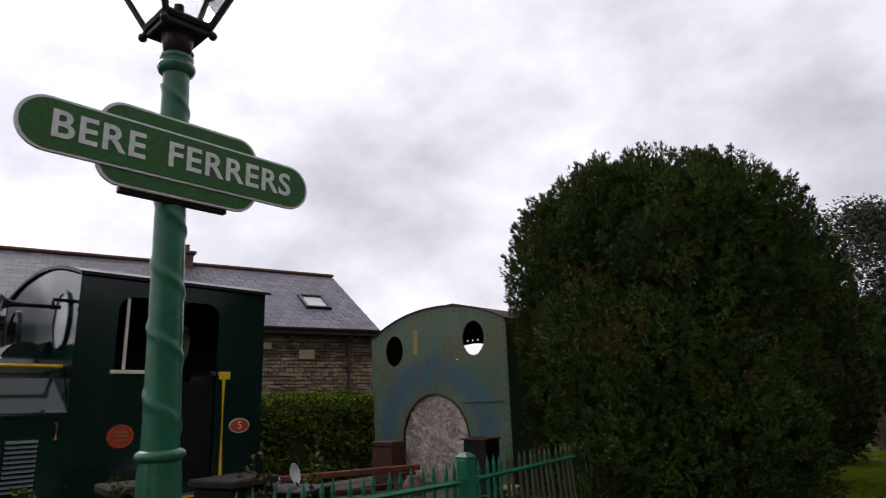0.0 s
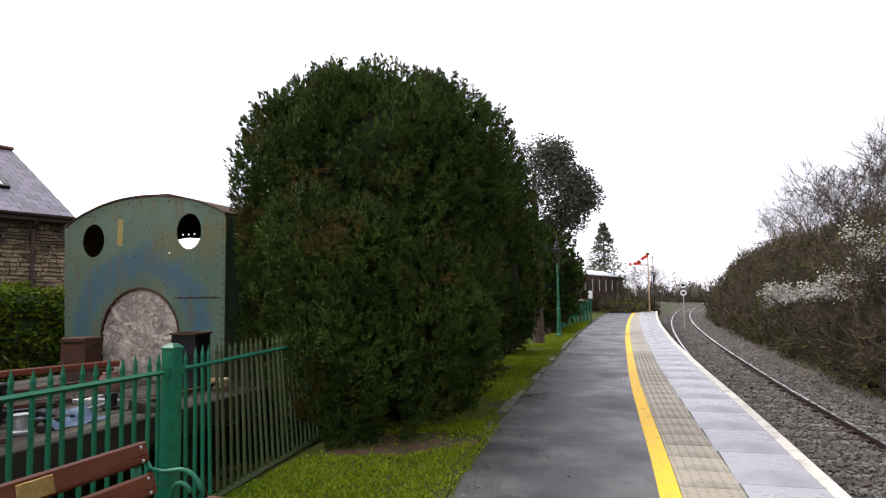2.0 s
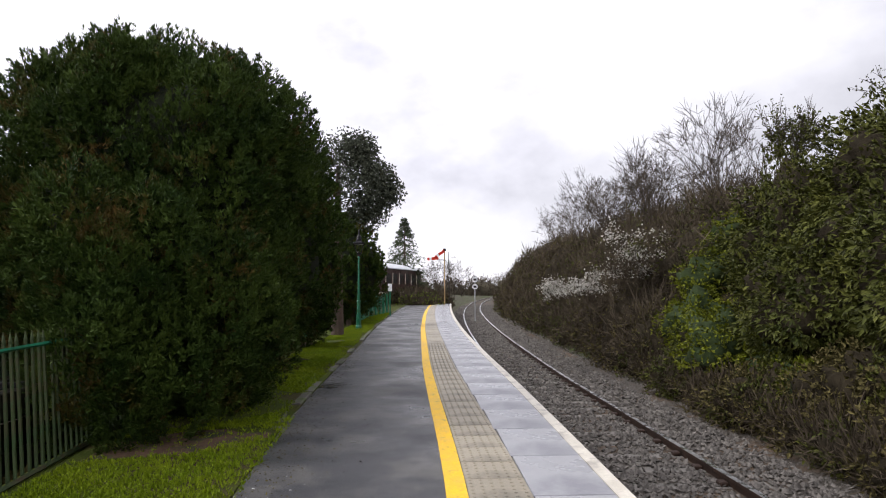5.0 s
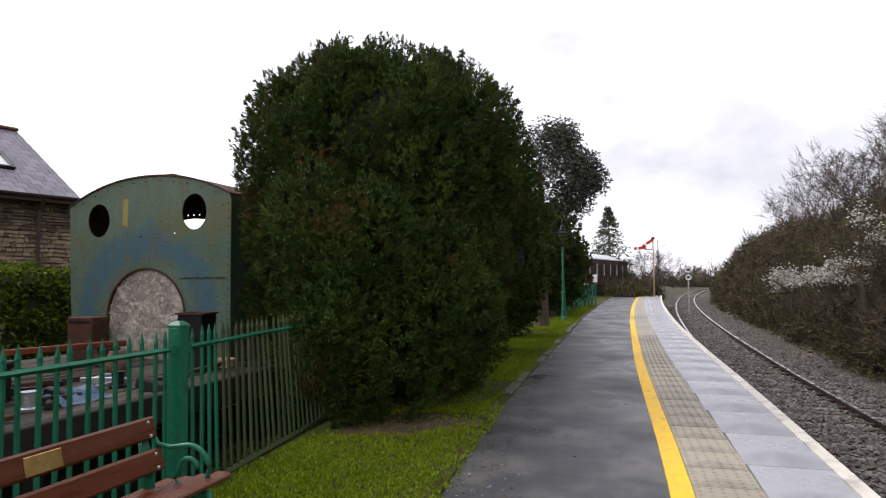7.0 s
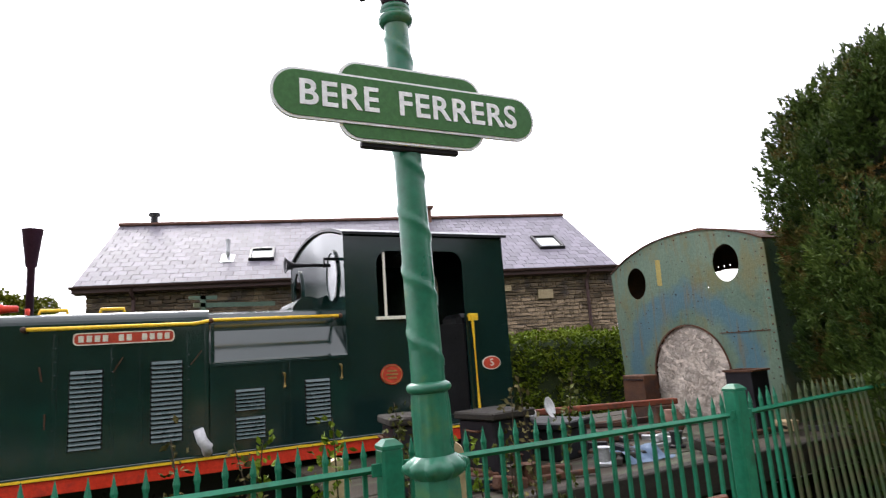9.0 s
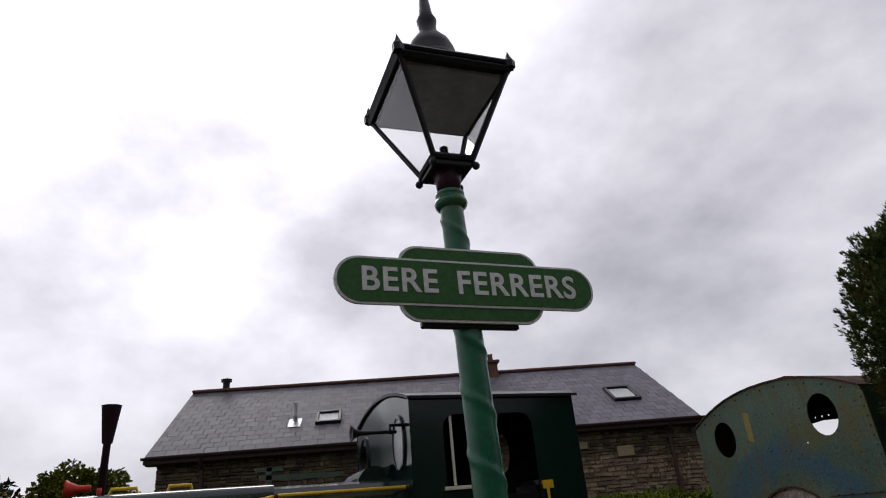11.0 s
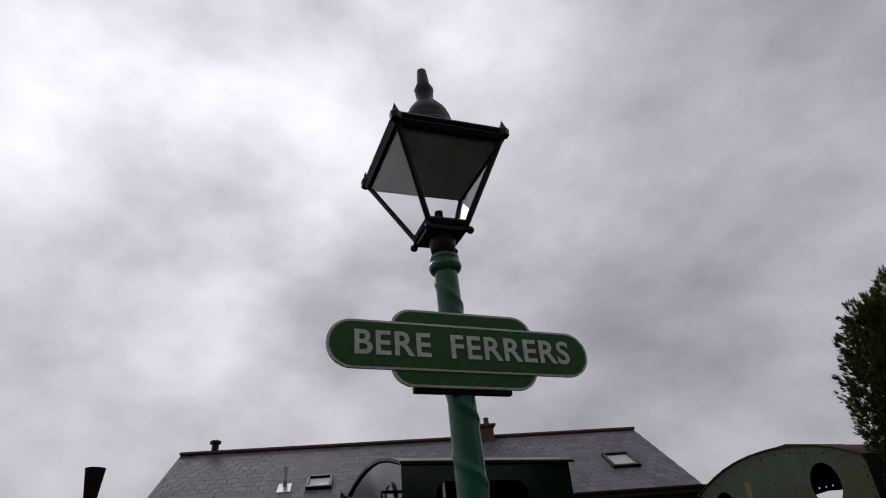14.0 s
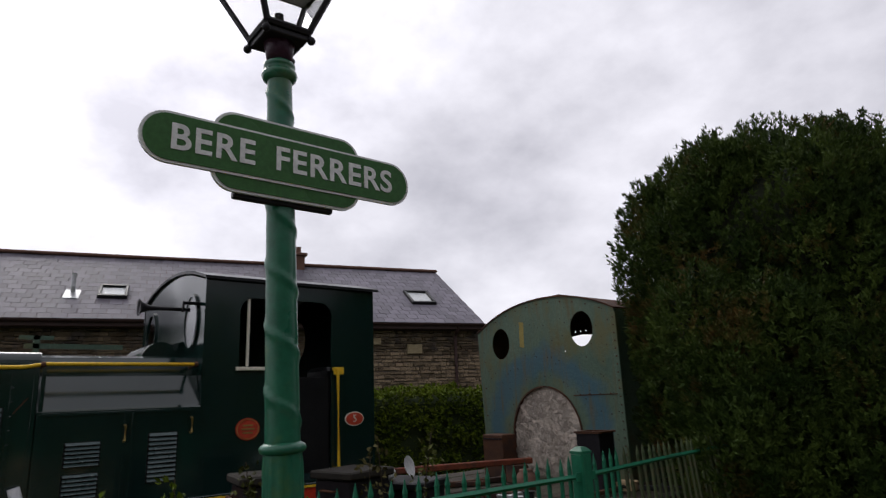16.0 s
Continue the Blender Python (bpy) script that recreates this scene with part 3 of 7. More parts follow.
rooflight(along_of((-17.43, 3.06, 0)) + 1.45, 2.2, 0.5, 0.55, False)
# flue, vent and chimney on the roof
cx = along_of((-20.24, 0.53, 0))
part("chimney_pot", lathe(lathe(bmesh.new(), [(0.1, -0.1), (0.1, 0.2)], 12, Matrix.Translation((cx, 0, RIDGE_Z))), [(0.16, 0), (0.16, 0.07), (0.05, 0.13)], 12, Matrix.Translation((cx, 0, RIDGE_Z + 0.22))), LOCO_BLACK, house, "small dark capped flue at the ridge")
bm = boxed(1.75, 2.3, -0.28, 0.28, RIDGE_Z - 0.4, RIDGE_Z + 0.22, 0.02)
box(bm, 1.68, 2.37, -0.35, 0.35, RIDGE_Z + 0.22, RIDGE_Z + 0.3, 0.015)
stack = part("chimney", bm, RIDGE_TILE, house, "low brick chimney stack")
for k in (-0.13, 0.13):
    part("pot", lathe(bmesh.new(), [(0.09, 0), (0.075, 0.2), (0.09, 0.24)], 12, Matrix.Translation((2.02 + k, 0, RIDGE_Z + 0.3))), RIDGE_TILE, stack)
vx = along_of((-17.43, 3.06, 0)) - 0.85
bm = tube(bmesh.new(), [roof_m @ Vector((vx, -2.6, -0.05)), roof_m @ Vector((vx, -2.6, 0.05)) + Vector((0, 0, 0.1)), roof_m @ Vector((vx, -2.6, 0.05)) + Vector((0, 0, 0.42))], 0.055, 10)
box(bm, vx - 0.16, vx + 0.16, -2.95, -2.45, 0.0, 0.012, 0, roof_m @ Matrix.Translation((0, 0, 0.006)))
part("roof_vent", bm, STEEL, house, "grey lead vent pipe and flashing")
def wpart(name, bm, material, parent, label="", smooth=False):
    """A part whose mesh is given in world axes."""
    ob = part(name, bm, material, parent, label, smooth)
    ob.matrix_parent_inverse = parent.matrix_basis.inverted() if parent.parent is None else Matrix()
    return ob


SIDE = Matrix(((0, 1, 0, 0), (1, 0, 0, 0), (0, 0, 1, 0), (0, 0, 0, 1)))   # turns (x, depth, z) plates to lie in the y-z plane


def plate_yz(outline, x, depth, holes=(), bm=None):
    """A plate in the y-z plane from x to x + depth."""
    return prism(bm or bmesh.new(), outline, depth, Matrix.Translation((x, 0, 0)) @ SIDE, holes)


def rounded(x0, x1, z0, z1, r, n=4):
    return arc(x1 - r, z1 - r, r, 0, 90, n) + arc(x0 + r, z1 - r, r, 90, 180, n) + arc(x0 + r, z0 + r, r, 180, 270, n) + arc(x1 - r, z0 + r, r, 270, 360, n)


def words(text, size, material, name, parent, m, extrude=0.002, offset=0.0, spacing=1.0):
    cu = bpy.data.curves.new(name, "FONT")
    cu.body, cu.size, cu.extrude, cu.align_x, cu.align_y, cu.space_character = text, size, extrude, "CENTER", "CENTER", spacing
    cu.offset = offset
    tmp = bpy.data.objects.new(name, cu)
    scene.collection.objects.link(tmp)
    dg = bpy.context.evaluated_depsgraph_get()
    me = bpy.data.meshes.new_from_object(tmp.evaluated_get(dg))
    bpy.data.objects.remove(tmp)
    me.materials.clear()
    me.materials.append(material)
    me.transform(m)
    ob = new(name, me)
    ob.parent = parent
    ob.matrix_parent_inverse = parent.matrix_basis.inverted() if parent.parent is None else Matrix()
    return ob


FACING = Matrix(((0, 0, 1, 0), (1, 0, 0, 0), (0, 1, 0, 0), (0, 0, 0, 1)))   # writing that faces +x, read along +y

# ---- green diesel shunter on the siding ----
NX, FX = -6.55, -8.95
loco = empty("diesel_locomotive", pose(-7.75, 1.4, -0.55), "dark green diesel shunting locomotive with red valance, lined yellow", "locomotive")
# bonnet, front half: upright sides with a rounded shoulder
def bonnet_section(y0, y1, profile):
    bm = bmesh.new()
    n = len(profile)
    a = [bm.verts.new((x, y0, z)) for x, z in profile]
    b = [bm.verts.new((x, y1, z)) for x, z in profile]
    for k in range(n - 1):
        bm.faces.new((a[k], a[k + 1], b[k + 1], b[k]))
    bm.faces.new((a[-1], a[0], b[0], b[-1]))
    bm.faces.new(a[::-1])
    bm.faces.new(b)
    bmesh.ops.recalc_face_normals(bm, faces=bm.faces[:])
    return bm


def mirrored(right):
    return right + [(FX + NX - x, z) for x, z in reversed(right)]


front_prof = mirrored([(NX, 0.57), (NX, 1.76)] + arc(NX - 0.09, 1.76, 0.09, 0, 78, 5)[1:] + [(NX - 0.5, 1.885)])
rear_prof = mirrored([(NX + 0.01, 0.57), (NX + 0.01, 1.36), (NX - 0.012, 1.385), (NX - 0.16, 1.655), (NX - 0.168, 1.77), (NX - 0.21, 1.82), (NX - 0.5, 1.86)])
bonnet = wpart("bonnet", bonnet_section(-1.03, 0.57, front_prof), LOCO_GREEN, loco, "glossy dark green engine cover")
hood = wpart("bonnet", bonnet_section(0.575, 1.87, rear_prof), LOCO_GREEN, loco, "glossy dark green engine cover with sloping shoulder")
# panel seams and rivets
bm = bmesh.new()
for sy in (-0.62, -0.2, 0.02, 0.4, 0.55, 0.6):
    box(bm, NX - 0.01, NX + 0.006, sy - 0.016, sy + 0.016, 0.62, 1.72, 0.002)
wpart("seam_strip", bm, LOCO_GREEN, bonnet)
bm = bmesh.new()
for sy in (1.24, 1.3):
    box(bm, NX, NX + 0.018, sy - 0.012, sy + 0.012, 0.62, 1.33, 0.002)
box(bm, NX, NX + 0.017, 0.62, 1.84, 1.325, 1.35, 0.002)
wpart("seam_strip", bm, LOCO_GREEN, hood)
bm = bmesh.new()
rivets = [(NX + 0.006, sy + d, z) for sy in (-0.62, -0.2, 0.4, 0.6) for d in (0,) for z in np.arange(0.68, 1.72, 0.11)]
rivets += [(NX + 0.012, sy, 1.338) for sy in np.arange(0.66, 1.84, 0.12)]
rivets += [(NX + 0.004, sy, z) for sy, z0, z1 in ((1.92, 0.62, 2.5), (3.72, 0.62, 2.5), (2.66, 0.62, 1.6), (2.12, 0.9, 1.7)) for z in np.arange(z0, z1, 0.12)]
rivets += [(NX + 0.004, sy, 2.53) for sy in np.arange(1.95, 3.72, 0.13)] + [(NX + 0.004, sy, 1.66) for sy in np.arange(1.95, 2.66, 0.14)]
for p in rivets:
    bmesh.ops.create_icosphere(bm, subdivisions=1, radius=0.0085, matrix=Matrix.Translation(p))
tagged(wpart("rivets", bm, LOCO_GREEN, loco), kind="stuff")


def louvre(parent, y0, y1, z0, z1, n, x=NX):
    bm = bmesh.new()
    h = (z1 - z0) / n
    for k in range(n):
        z = z0 + k * h
        v = [bm.verts.new(p) for p in ((x + 0.004, y0, z + h * 0.86), (x + 0.004, y1, z + h * 0.86), (x + 0.022, y1, z + h * 0.25), (x + 0.022, y0, z + h * 0.25), (x + 0.004, y0, z + h * 0.12), (x + 0.004, y1, z + h * 0.12))]
        bm.faces.new((v[0], v[3], v[2], v[1]))
        bm.faces.new((v[3], v[4], v[5], v[2]))
    ob = wpart("louvre", bm, LOUVRE, parent, "rows of pressed ventilation slats")
    # black plate on the closed side paints the shade between the slats
    wpart("recess", boxed(x - 0.004, x + 0.003, y0 - 0.01, y1 + 0.01, z0, z1), LOCO_BLACK, ob)


louvre(bonnet, -0.51, -0.28, 0.72, 1.37, 17)
louvre(bonnet, 0.1, 0.34, 0.71, 1.41, 18)
louvre(hood, 0.8, 1.05, 0.91, 1.11, 6, NX + 0.01)
louvre(hood, 0.8, 1.05, 0.66, 0.86, 6, NX + 0.01)
louvre(hood, 1.44, 1.67, 0.73, 1.15, 11, NX + 0.01)
# yellow handrail on the bonnet
rail_pts = [(NX + 0.07, -0.84, 1.72), (NX + 0.07, 0.45, 1.72), (NX + 0.07, 0.6, 1.745), (NX + 0.07, 1.8, 1.745)]
rail = wpart("handrail", tube(bmesh.new(), rail_pts, 0.017, 10), LOCO_YELLOW, loco, "yellow handrail along the bonnet", True)
for sy, sz in ((-0.84, 1.72), (0.58, 1.74), (1.79, 1.745)):
    bm = tube(bmesh.new(), [(NX - 0.12 if sy > 0.5 else NX - 0.01, sy, sz - 0.015), (NX + 0.07, sy, sz)], 0.015, 8)
    bmesh.ops.create_icosphere(bm, subdivisions=2, radius=0.026, matrix=Matrix.Translation((NX + 0.07, sy, sz)))
    wpart("bracket", bm, RUST, rail)
# nameplate: its lettering kept as plain bars
plate = wpart("nameplate", plate_yz(rounded(-0.5, 0.28, 1.575, 1.68, 0.035), NX, 0.012), CREAM, loco, "red nameplate with cream rim and letters")
wpart("face", plate_yz(rounded(-0.49, 0.27, 1.585, 1.67, 0.03), NX + 0.01, 0.004), PLATE_RED, plate)
for k in range(12):
    y = -0.46 + k * 0.06
    if k in (4, 7):
        continue
    wpart("letter_bar", boxed(NX + 0.013, NX + 0.018, y, y + 0.04, 1.6, 1.655, 0.002), CREAM, plate)
# brass door handles, pipe elbow, small latches
for sy, sz in ((1.235, 1.16), (1.79, 1.2)):
    wpart("handle", tube(bmesh.new(), [(NX + 0.01, sy, sz + 0.07), (NX + 0.05, sy, sz + 0.06), (NX + 0.05, sy, sz - 0.06), (NX + 0.01, sy, sz - 0.07)], 0.011, 8), BRASS, hood, "brass grab handle")
for sy, sz, tilt in ((-0.16, 1.4, 0.035), (0.46, 1.42, 0.045), (-0.72, 1.36, -0.01), (-0.68, 0.98, 0)):
    wpart("latch", tube(bmesh.new(), [(NX + 0.02, sy - tilt, sz - 0.06), (NX + 0.025, sy + tilt, sz + 0.06)], 0.006, 6), RUST, bonnet)
elbow = tube(bmesh.new(), [(NX - 0.02, 0.545, 0.62), (NX + 0.06, 0.545, 0.6), (NX + 0.09, 0.545, 0.64), (NX + 0.09, 0.5, 0.7), (NX + 0.09, 0.47, 0.8)], [0.045, 0.045, 0.05, 0.045, 0.042], 12)
wpart("pipe_elbow", elbow, PIPE_GREY, loco, "grey plastic pipe elbow", True)
# footplate, red valance with yellow line, frames and wheels
wpart("footplate", boxed(FX, NX + 0.05, -1.25, 4.0, 0.53, 0.57, 0.005), LOCO_GREEN, loco)
wpart("valance", boxed(NX + 0.0, NX + 0.04, -1.25, 4.0, 0.41, 0.525, 0.004), LOCO_RED, loco, "red painted valance below the footplate")
wpart("lining", boxed(NX + 0.03, NX + 0.056, -1.25, 4.0, 0.53, 0.552), LOCO_YELLOW, loco, "thin yellow lining")
wpart("frame", boxed(FX + 0.45, NX - 0.4, -1.1, 3.9, -0.25, 0.52, 0.01), LOCO_BLACK, loco, "black underframe")
for by, sgn in ((-1.3, -1), (4.02, 1)):
    wpart("buffer_beam", boxed(FX + 0.05, NX + 0.05, by - 0.04, by + 0.04, 0.16, 0.53, 0.01), LOCO_RED, loco, "red buffer beam")
for wy in (0.0, 2.6):
    for wx in (NX - 0.45, FX + 0.45):
        bm = lathe(bmesh.new(), [(0.1, -0.08), (0.12, -0.06), (0.4, -0.05), (0.41, -0.06), (0.46, -0.055), (0.46, 0.05), (0.49, 0.07), (0.1, 0.07)], 32, Matrix.Translation((wx, wy, -0.07)) @ Matrix.Rotation(radians(90), 4, "Y"))
        wpart("wheel", bm, LOCO_BLACK, loco)
# cab
cab_hole_w = [(2.66, 1.73), (2.66, 2.42)] + arc(2.36, 2.28, 0.14, 90, 180, 5) + [(2.22, 1.73)]
cab_hole_d = [(3.24, 0.66), (3.24, 2.3)] + arc(3.10, 2.28, 0.14, 0, 90, 5)[1:] + [(2.70, 2.42), (2.70, 0.66)]
outline = [(1.87, 0.57), (3.78, 0.57), (3.78, 2.6), (1.87, 2.6)]
cab = wpart("cab", plate_yz(outline, NX - 0.02, 0.02, (cab_hole_w, cab_hole_d)), LOCO_GREEN, loco, "dark green riveted cab side with window and doorway")
wpart("cab_side", plate_yz(outline, FX, 0.02, (cab_hole_w,)), LOCO_GREEN, loco)


def roof_arc(n=14, dz=0.0, over=0.05):
    return [(FX - over + (NX - FX + 2 * over) * k / n, 2.58 + dz + 0.2 * (1 - (2 * k / n - 1) ** 2)) for k in range(n + 1)]


def oval(cx, cz, rx, rz, n=24):
    return [(cx + rx * math.cos(2 * math.pi * k / n), cz + rz * math.sin(2 * math.pi * k / n)) for k in range(n)]


end_out = [(FX + 0.021, 0.58), (NX - 0.021, 0.58), (NX - 0.021, 2.58)] + [(x, z) for x, z in reversed(roof_arc(14, -0.01, -0.022))][1:-1] + [(FX + 0.021, 2.58)]
front_plate = wpart("cab_front", prism(bmesh.new(), end_out, 0.02, Matrix.Translation((0, 1.875, 0)), (oval(NX - 0.42, 2.2, 0.2, 0.27), oval(FX + 0.42, 2.2, 0.2, 0.27))), LOCO_GREEN, loco, "dark green cab front with two oval windows")
wpart("cab_back", prism(bmesh.new(), end_out, 0.02, Matrix.Translation((0, 3.755, 0)), (oval(NX - 0.5, 2.2, 0.2, 0.25), oval(FX + 0.5, 2.2, 0.2, 0.25))), LOCO_GREEN, loco)
for wx in (NX - 0.42, FX + 0.42):
    ring = bmesh.new()
    prism(ring, oval(wx, 2.2, 0.225, 0.295), 0.02, Matrix.Translation((0, 1.853, 0)), (oval(wx, 2.2, 0.19, 0.26),))
    frame_ob = wpart("window_frame", ring, LOCO_GREEN, loco, "riveted oval window frame")
    # near pane is pale steel, standing in for sky glare on glass
    wpart("pane", prism(bmesh.new(), oval(wx, 2.2, 0.2, 0.27), 0.006, Matrix.Translation((0, 1.868, 0))), STEEL if wx > -7.5 else GLASS, frame_ob, "pale steel pane standing in for glass that reflects the sky" if wx > -7.5 else "")
bm = bmesh.new()
top, low = roof_arc(14, 0.03), roof_arc(14, 0.0)
prism(bm, low + top[::-1], 1.98, Matrix.Translation((0, 1.845, 0)))
wpart("roof", bm, LOCO_BLACK, loco, "dark curved cab roof with thin overhang")
wpart("cab_floor", boxed(FX + 0.03, NX - 0.03, 1.9, 3.75, 0.58, 0.64), LOCO_BLACK, loco)
wpart("half_door", boxed(NX - 0.06, NX - 0.035, 2.70, 3.24, 0.66, 1.62, 0.004), LOCO_BLACK, loco, "black half-height cab door")
wpart("window_sill", boxed(NX - 0.02, NX + 0.03, 2.19, 2.69, 1.69, 1.725, 0.004), CREAM, loco, "pale window sill")
wpart("window_bar", boxed(NX - 0.03, NX - 0.012, 2.3, 2.325, 1.73, 2.41), CREAM, loco)
wpart("control_desk", boxed(NX - 1.5, NX - 0.5, 2.0, 2.3, 0.64, 1.75, 0.02), LOCO_BLACK, loco)
wpart("cab_seat", boxed(NX - 0.75, NX - 0.3, 3.3, 3.6, 1.25, 1.75, 0.05), LOCO_BLACK, loco)
wpart("cab_handrail", tube(bmesh.new(), [(NX + 0.0, 3.27, 1.70), (NX + 0.06, 3.27, 1.70), (NX + 0.06, 3.29, 1.64), (NX + 0.06, 3.30, 0.7), (NX, 3.30, 0.67)], 0.017, 8), LOCO_YELLOW, loco, "yellow upright handrail by the door")
wpart("rail_flag", boxed(NX + 0.045, NX + 0.065, 3.24, 3.36, 1.64, 1.72, 0.004), LOCO_YELLOW, loco)
number = wpart("number_plate", prism(bmesh.new(), oval(3.52, 1.17, 0.115, 0.075, 28), 0.012, Matrix.Translation((NX, 0, 0)) @ SIDE), CREAM, loco, "oval red plate with cream rim and figure")
wpart("face", prism(bmesh.new(), oval(3.52, 1.17, 0.105, 0.065, 28), 0.004, Matrix.Translation((NX + 0.011, 0, 0)) @ SIDE), PLATE_RED, number)
words("5", 0.11, CREAM, "figure", number, Matrix.Translation((NX + 0.017, 3.52, 1.17)) @ FACING)
works = wpart("works_plate", prism(bmesh.new(), oval(2.33, 1.13, 0.12, 0.105, 32), 0.012, Matrix.Translation((NX, 0, 0)) @ SIDE), PLATE_RED, loco, "round red works plate with raised lettering")
bm = bmesh.new()
prism(bm, oval(2.33, 1.13, 0.11, 0.096, 32), 0.004, Matrix.Translation((NX + 0.012, 0, 0)) @ SIDE, (oval(2.33, 1.13, 0.103, 0.089, 32),))
for dz, w in ((0.035, 0.05), (0.0, 0.065), (-0.035, 0.05)):
    box(bm, NX + 0.011, NX + 0.016, 2.33 - w, 2.33 + w, 1.13 + dz - 0.008, 1.13 + dz + 0.008)
wpart("raised_rim", bm, BRASS, works)
# hump before the cab, horn, radiator, exhaust stack
bm = bmesh.new()
prism(bm, [(1.45, 1.78)] + [(1.66 + 0.2 * math.cos(radians(a)), 1.78 + 0.24 * math.sin(radians(a))) for a in range(170, 60, -12)] + [(1.87, 2.03), (1.87, 1.78)], 0.85, Matrix.Translation((NX - 1.5, 0, 0)) @ SIDE)
wpart("tank_cover", bm, LOCO_GREEN, loco, "rounded dark green cover in front of the cab")
horn = lathe(bmesh.new(), [(0.018, 0), (0.02, 0.28), (0.028, 0.38), (0.06, 0.46), (0.085, 0.47), (0.07, 0.455)], 16, Matrix.Translation((NX - 0.25, 1.8, 2.3)) @ Matrix.Rotation(radians(90), 4, "X"))
tube(horn, [(NX - 0.2, 1.72, 2.27), (NX - 0.2, 1.72, 2.36), (NX - 0.2, 1.88, 2.36)], 0.018, 8)
wpart("horn", horn, IRON_BLACK, loco, "black trumpet horn on the cab front", True)
stack = lathe(bmesh.new(), [(0.036, 1.87), (0.036, 2.42), (0.05, 2.43), (0.095, 2.8), (0.1, 2.805), (0.09, 2.8)], 20, Matrix.Translation((-7.75, -0.97, 0)))
wpart("exhaust_pipe", stack, MAROON, loco, "tall dark exhaust pipe with flared cone top", True)
wpart("radiator", boxed(FX + 0.3, NX - 0.12, -1.12, -1.03, 0.6, 1.75, 0.03), LOCO_BLACK, loco)
wpart("radiator_side", boxed(NX - 0.16, NX - 0.02, -1.16, -1.03, 0.62, 1.25, 0.02), PIPE_GREY, loco, "grey radiator casing")
red_horn = lathe(bmesh.new(), [(0.03, 0), (0.035, 0.1), (0.06, 0.16), (0.085, 0.2), (0.08, 0.2), (0.02, 0.14)], 18, Matrix.Translation((-7.1, -0.97, 1.95)) @ Matrix.Rotation(radians(90), 4, "X"))
tube(red_horn, [(-7.1, -0.9, 1.95), (-7.1, -0.9, 1.86)], 0.02, 8)
wpart("front_horn", red_horn, LOCO_RED, loco, "red horn at the bonnet's front", True)
for y0, y1 in ((-0.85, -0.6), (-0.35, -0.12)):
    wpart("top_handle", tube(bmesh.new(), [(-7.35, y0, 1.87), (-7.35, y0 + 0.02, 1.95), (-7.35, y1 - 0.02, 1.95), (-7.35, y1, 1.87)], 0.018, 8), LOCO_YELLOW, loco, "yellow lifting handle", True)
gate = bmesh.new()
box(gate, -8.0, -7.96, 0.55, 1.45, 2.0, 2.05)
box(gate, -8.0, -7.96, 0.62, 0.68, 1.86, 2.13)
box(gate, -8.0, -7.96, 0.5, 0.8, 2.09, 2.13)
wpart("catch_frame", gate, CAB_SHEET, loco, "pale green latch frame on the bonnet")
# siding rails under it
for rx in (-7.75 - 0.75, -7.75 + 0.75):
    tagged(part("siding_rail", boxed(rx - 0.035, rx + 0.035, -14, 8.5, -0.66, -0.54, 0.006), RAIL_RUST), "rusty siding rail", "rail", kind="structure")

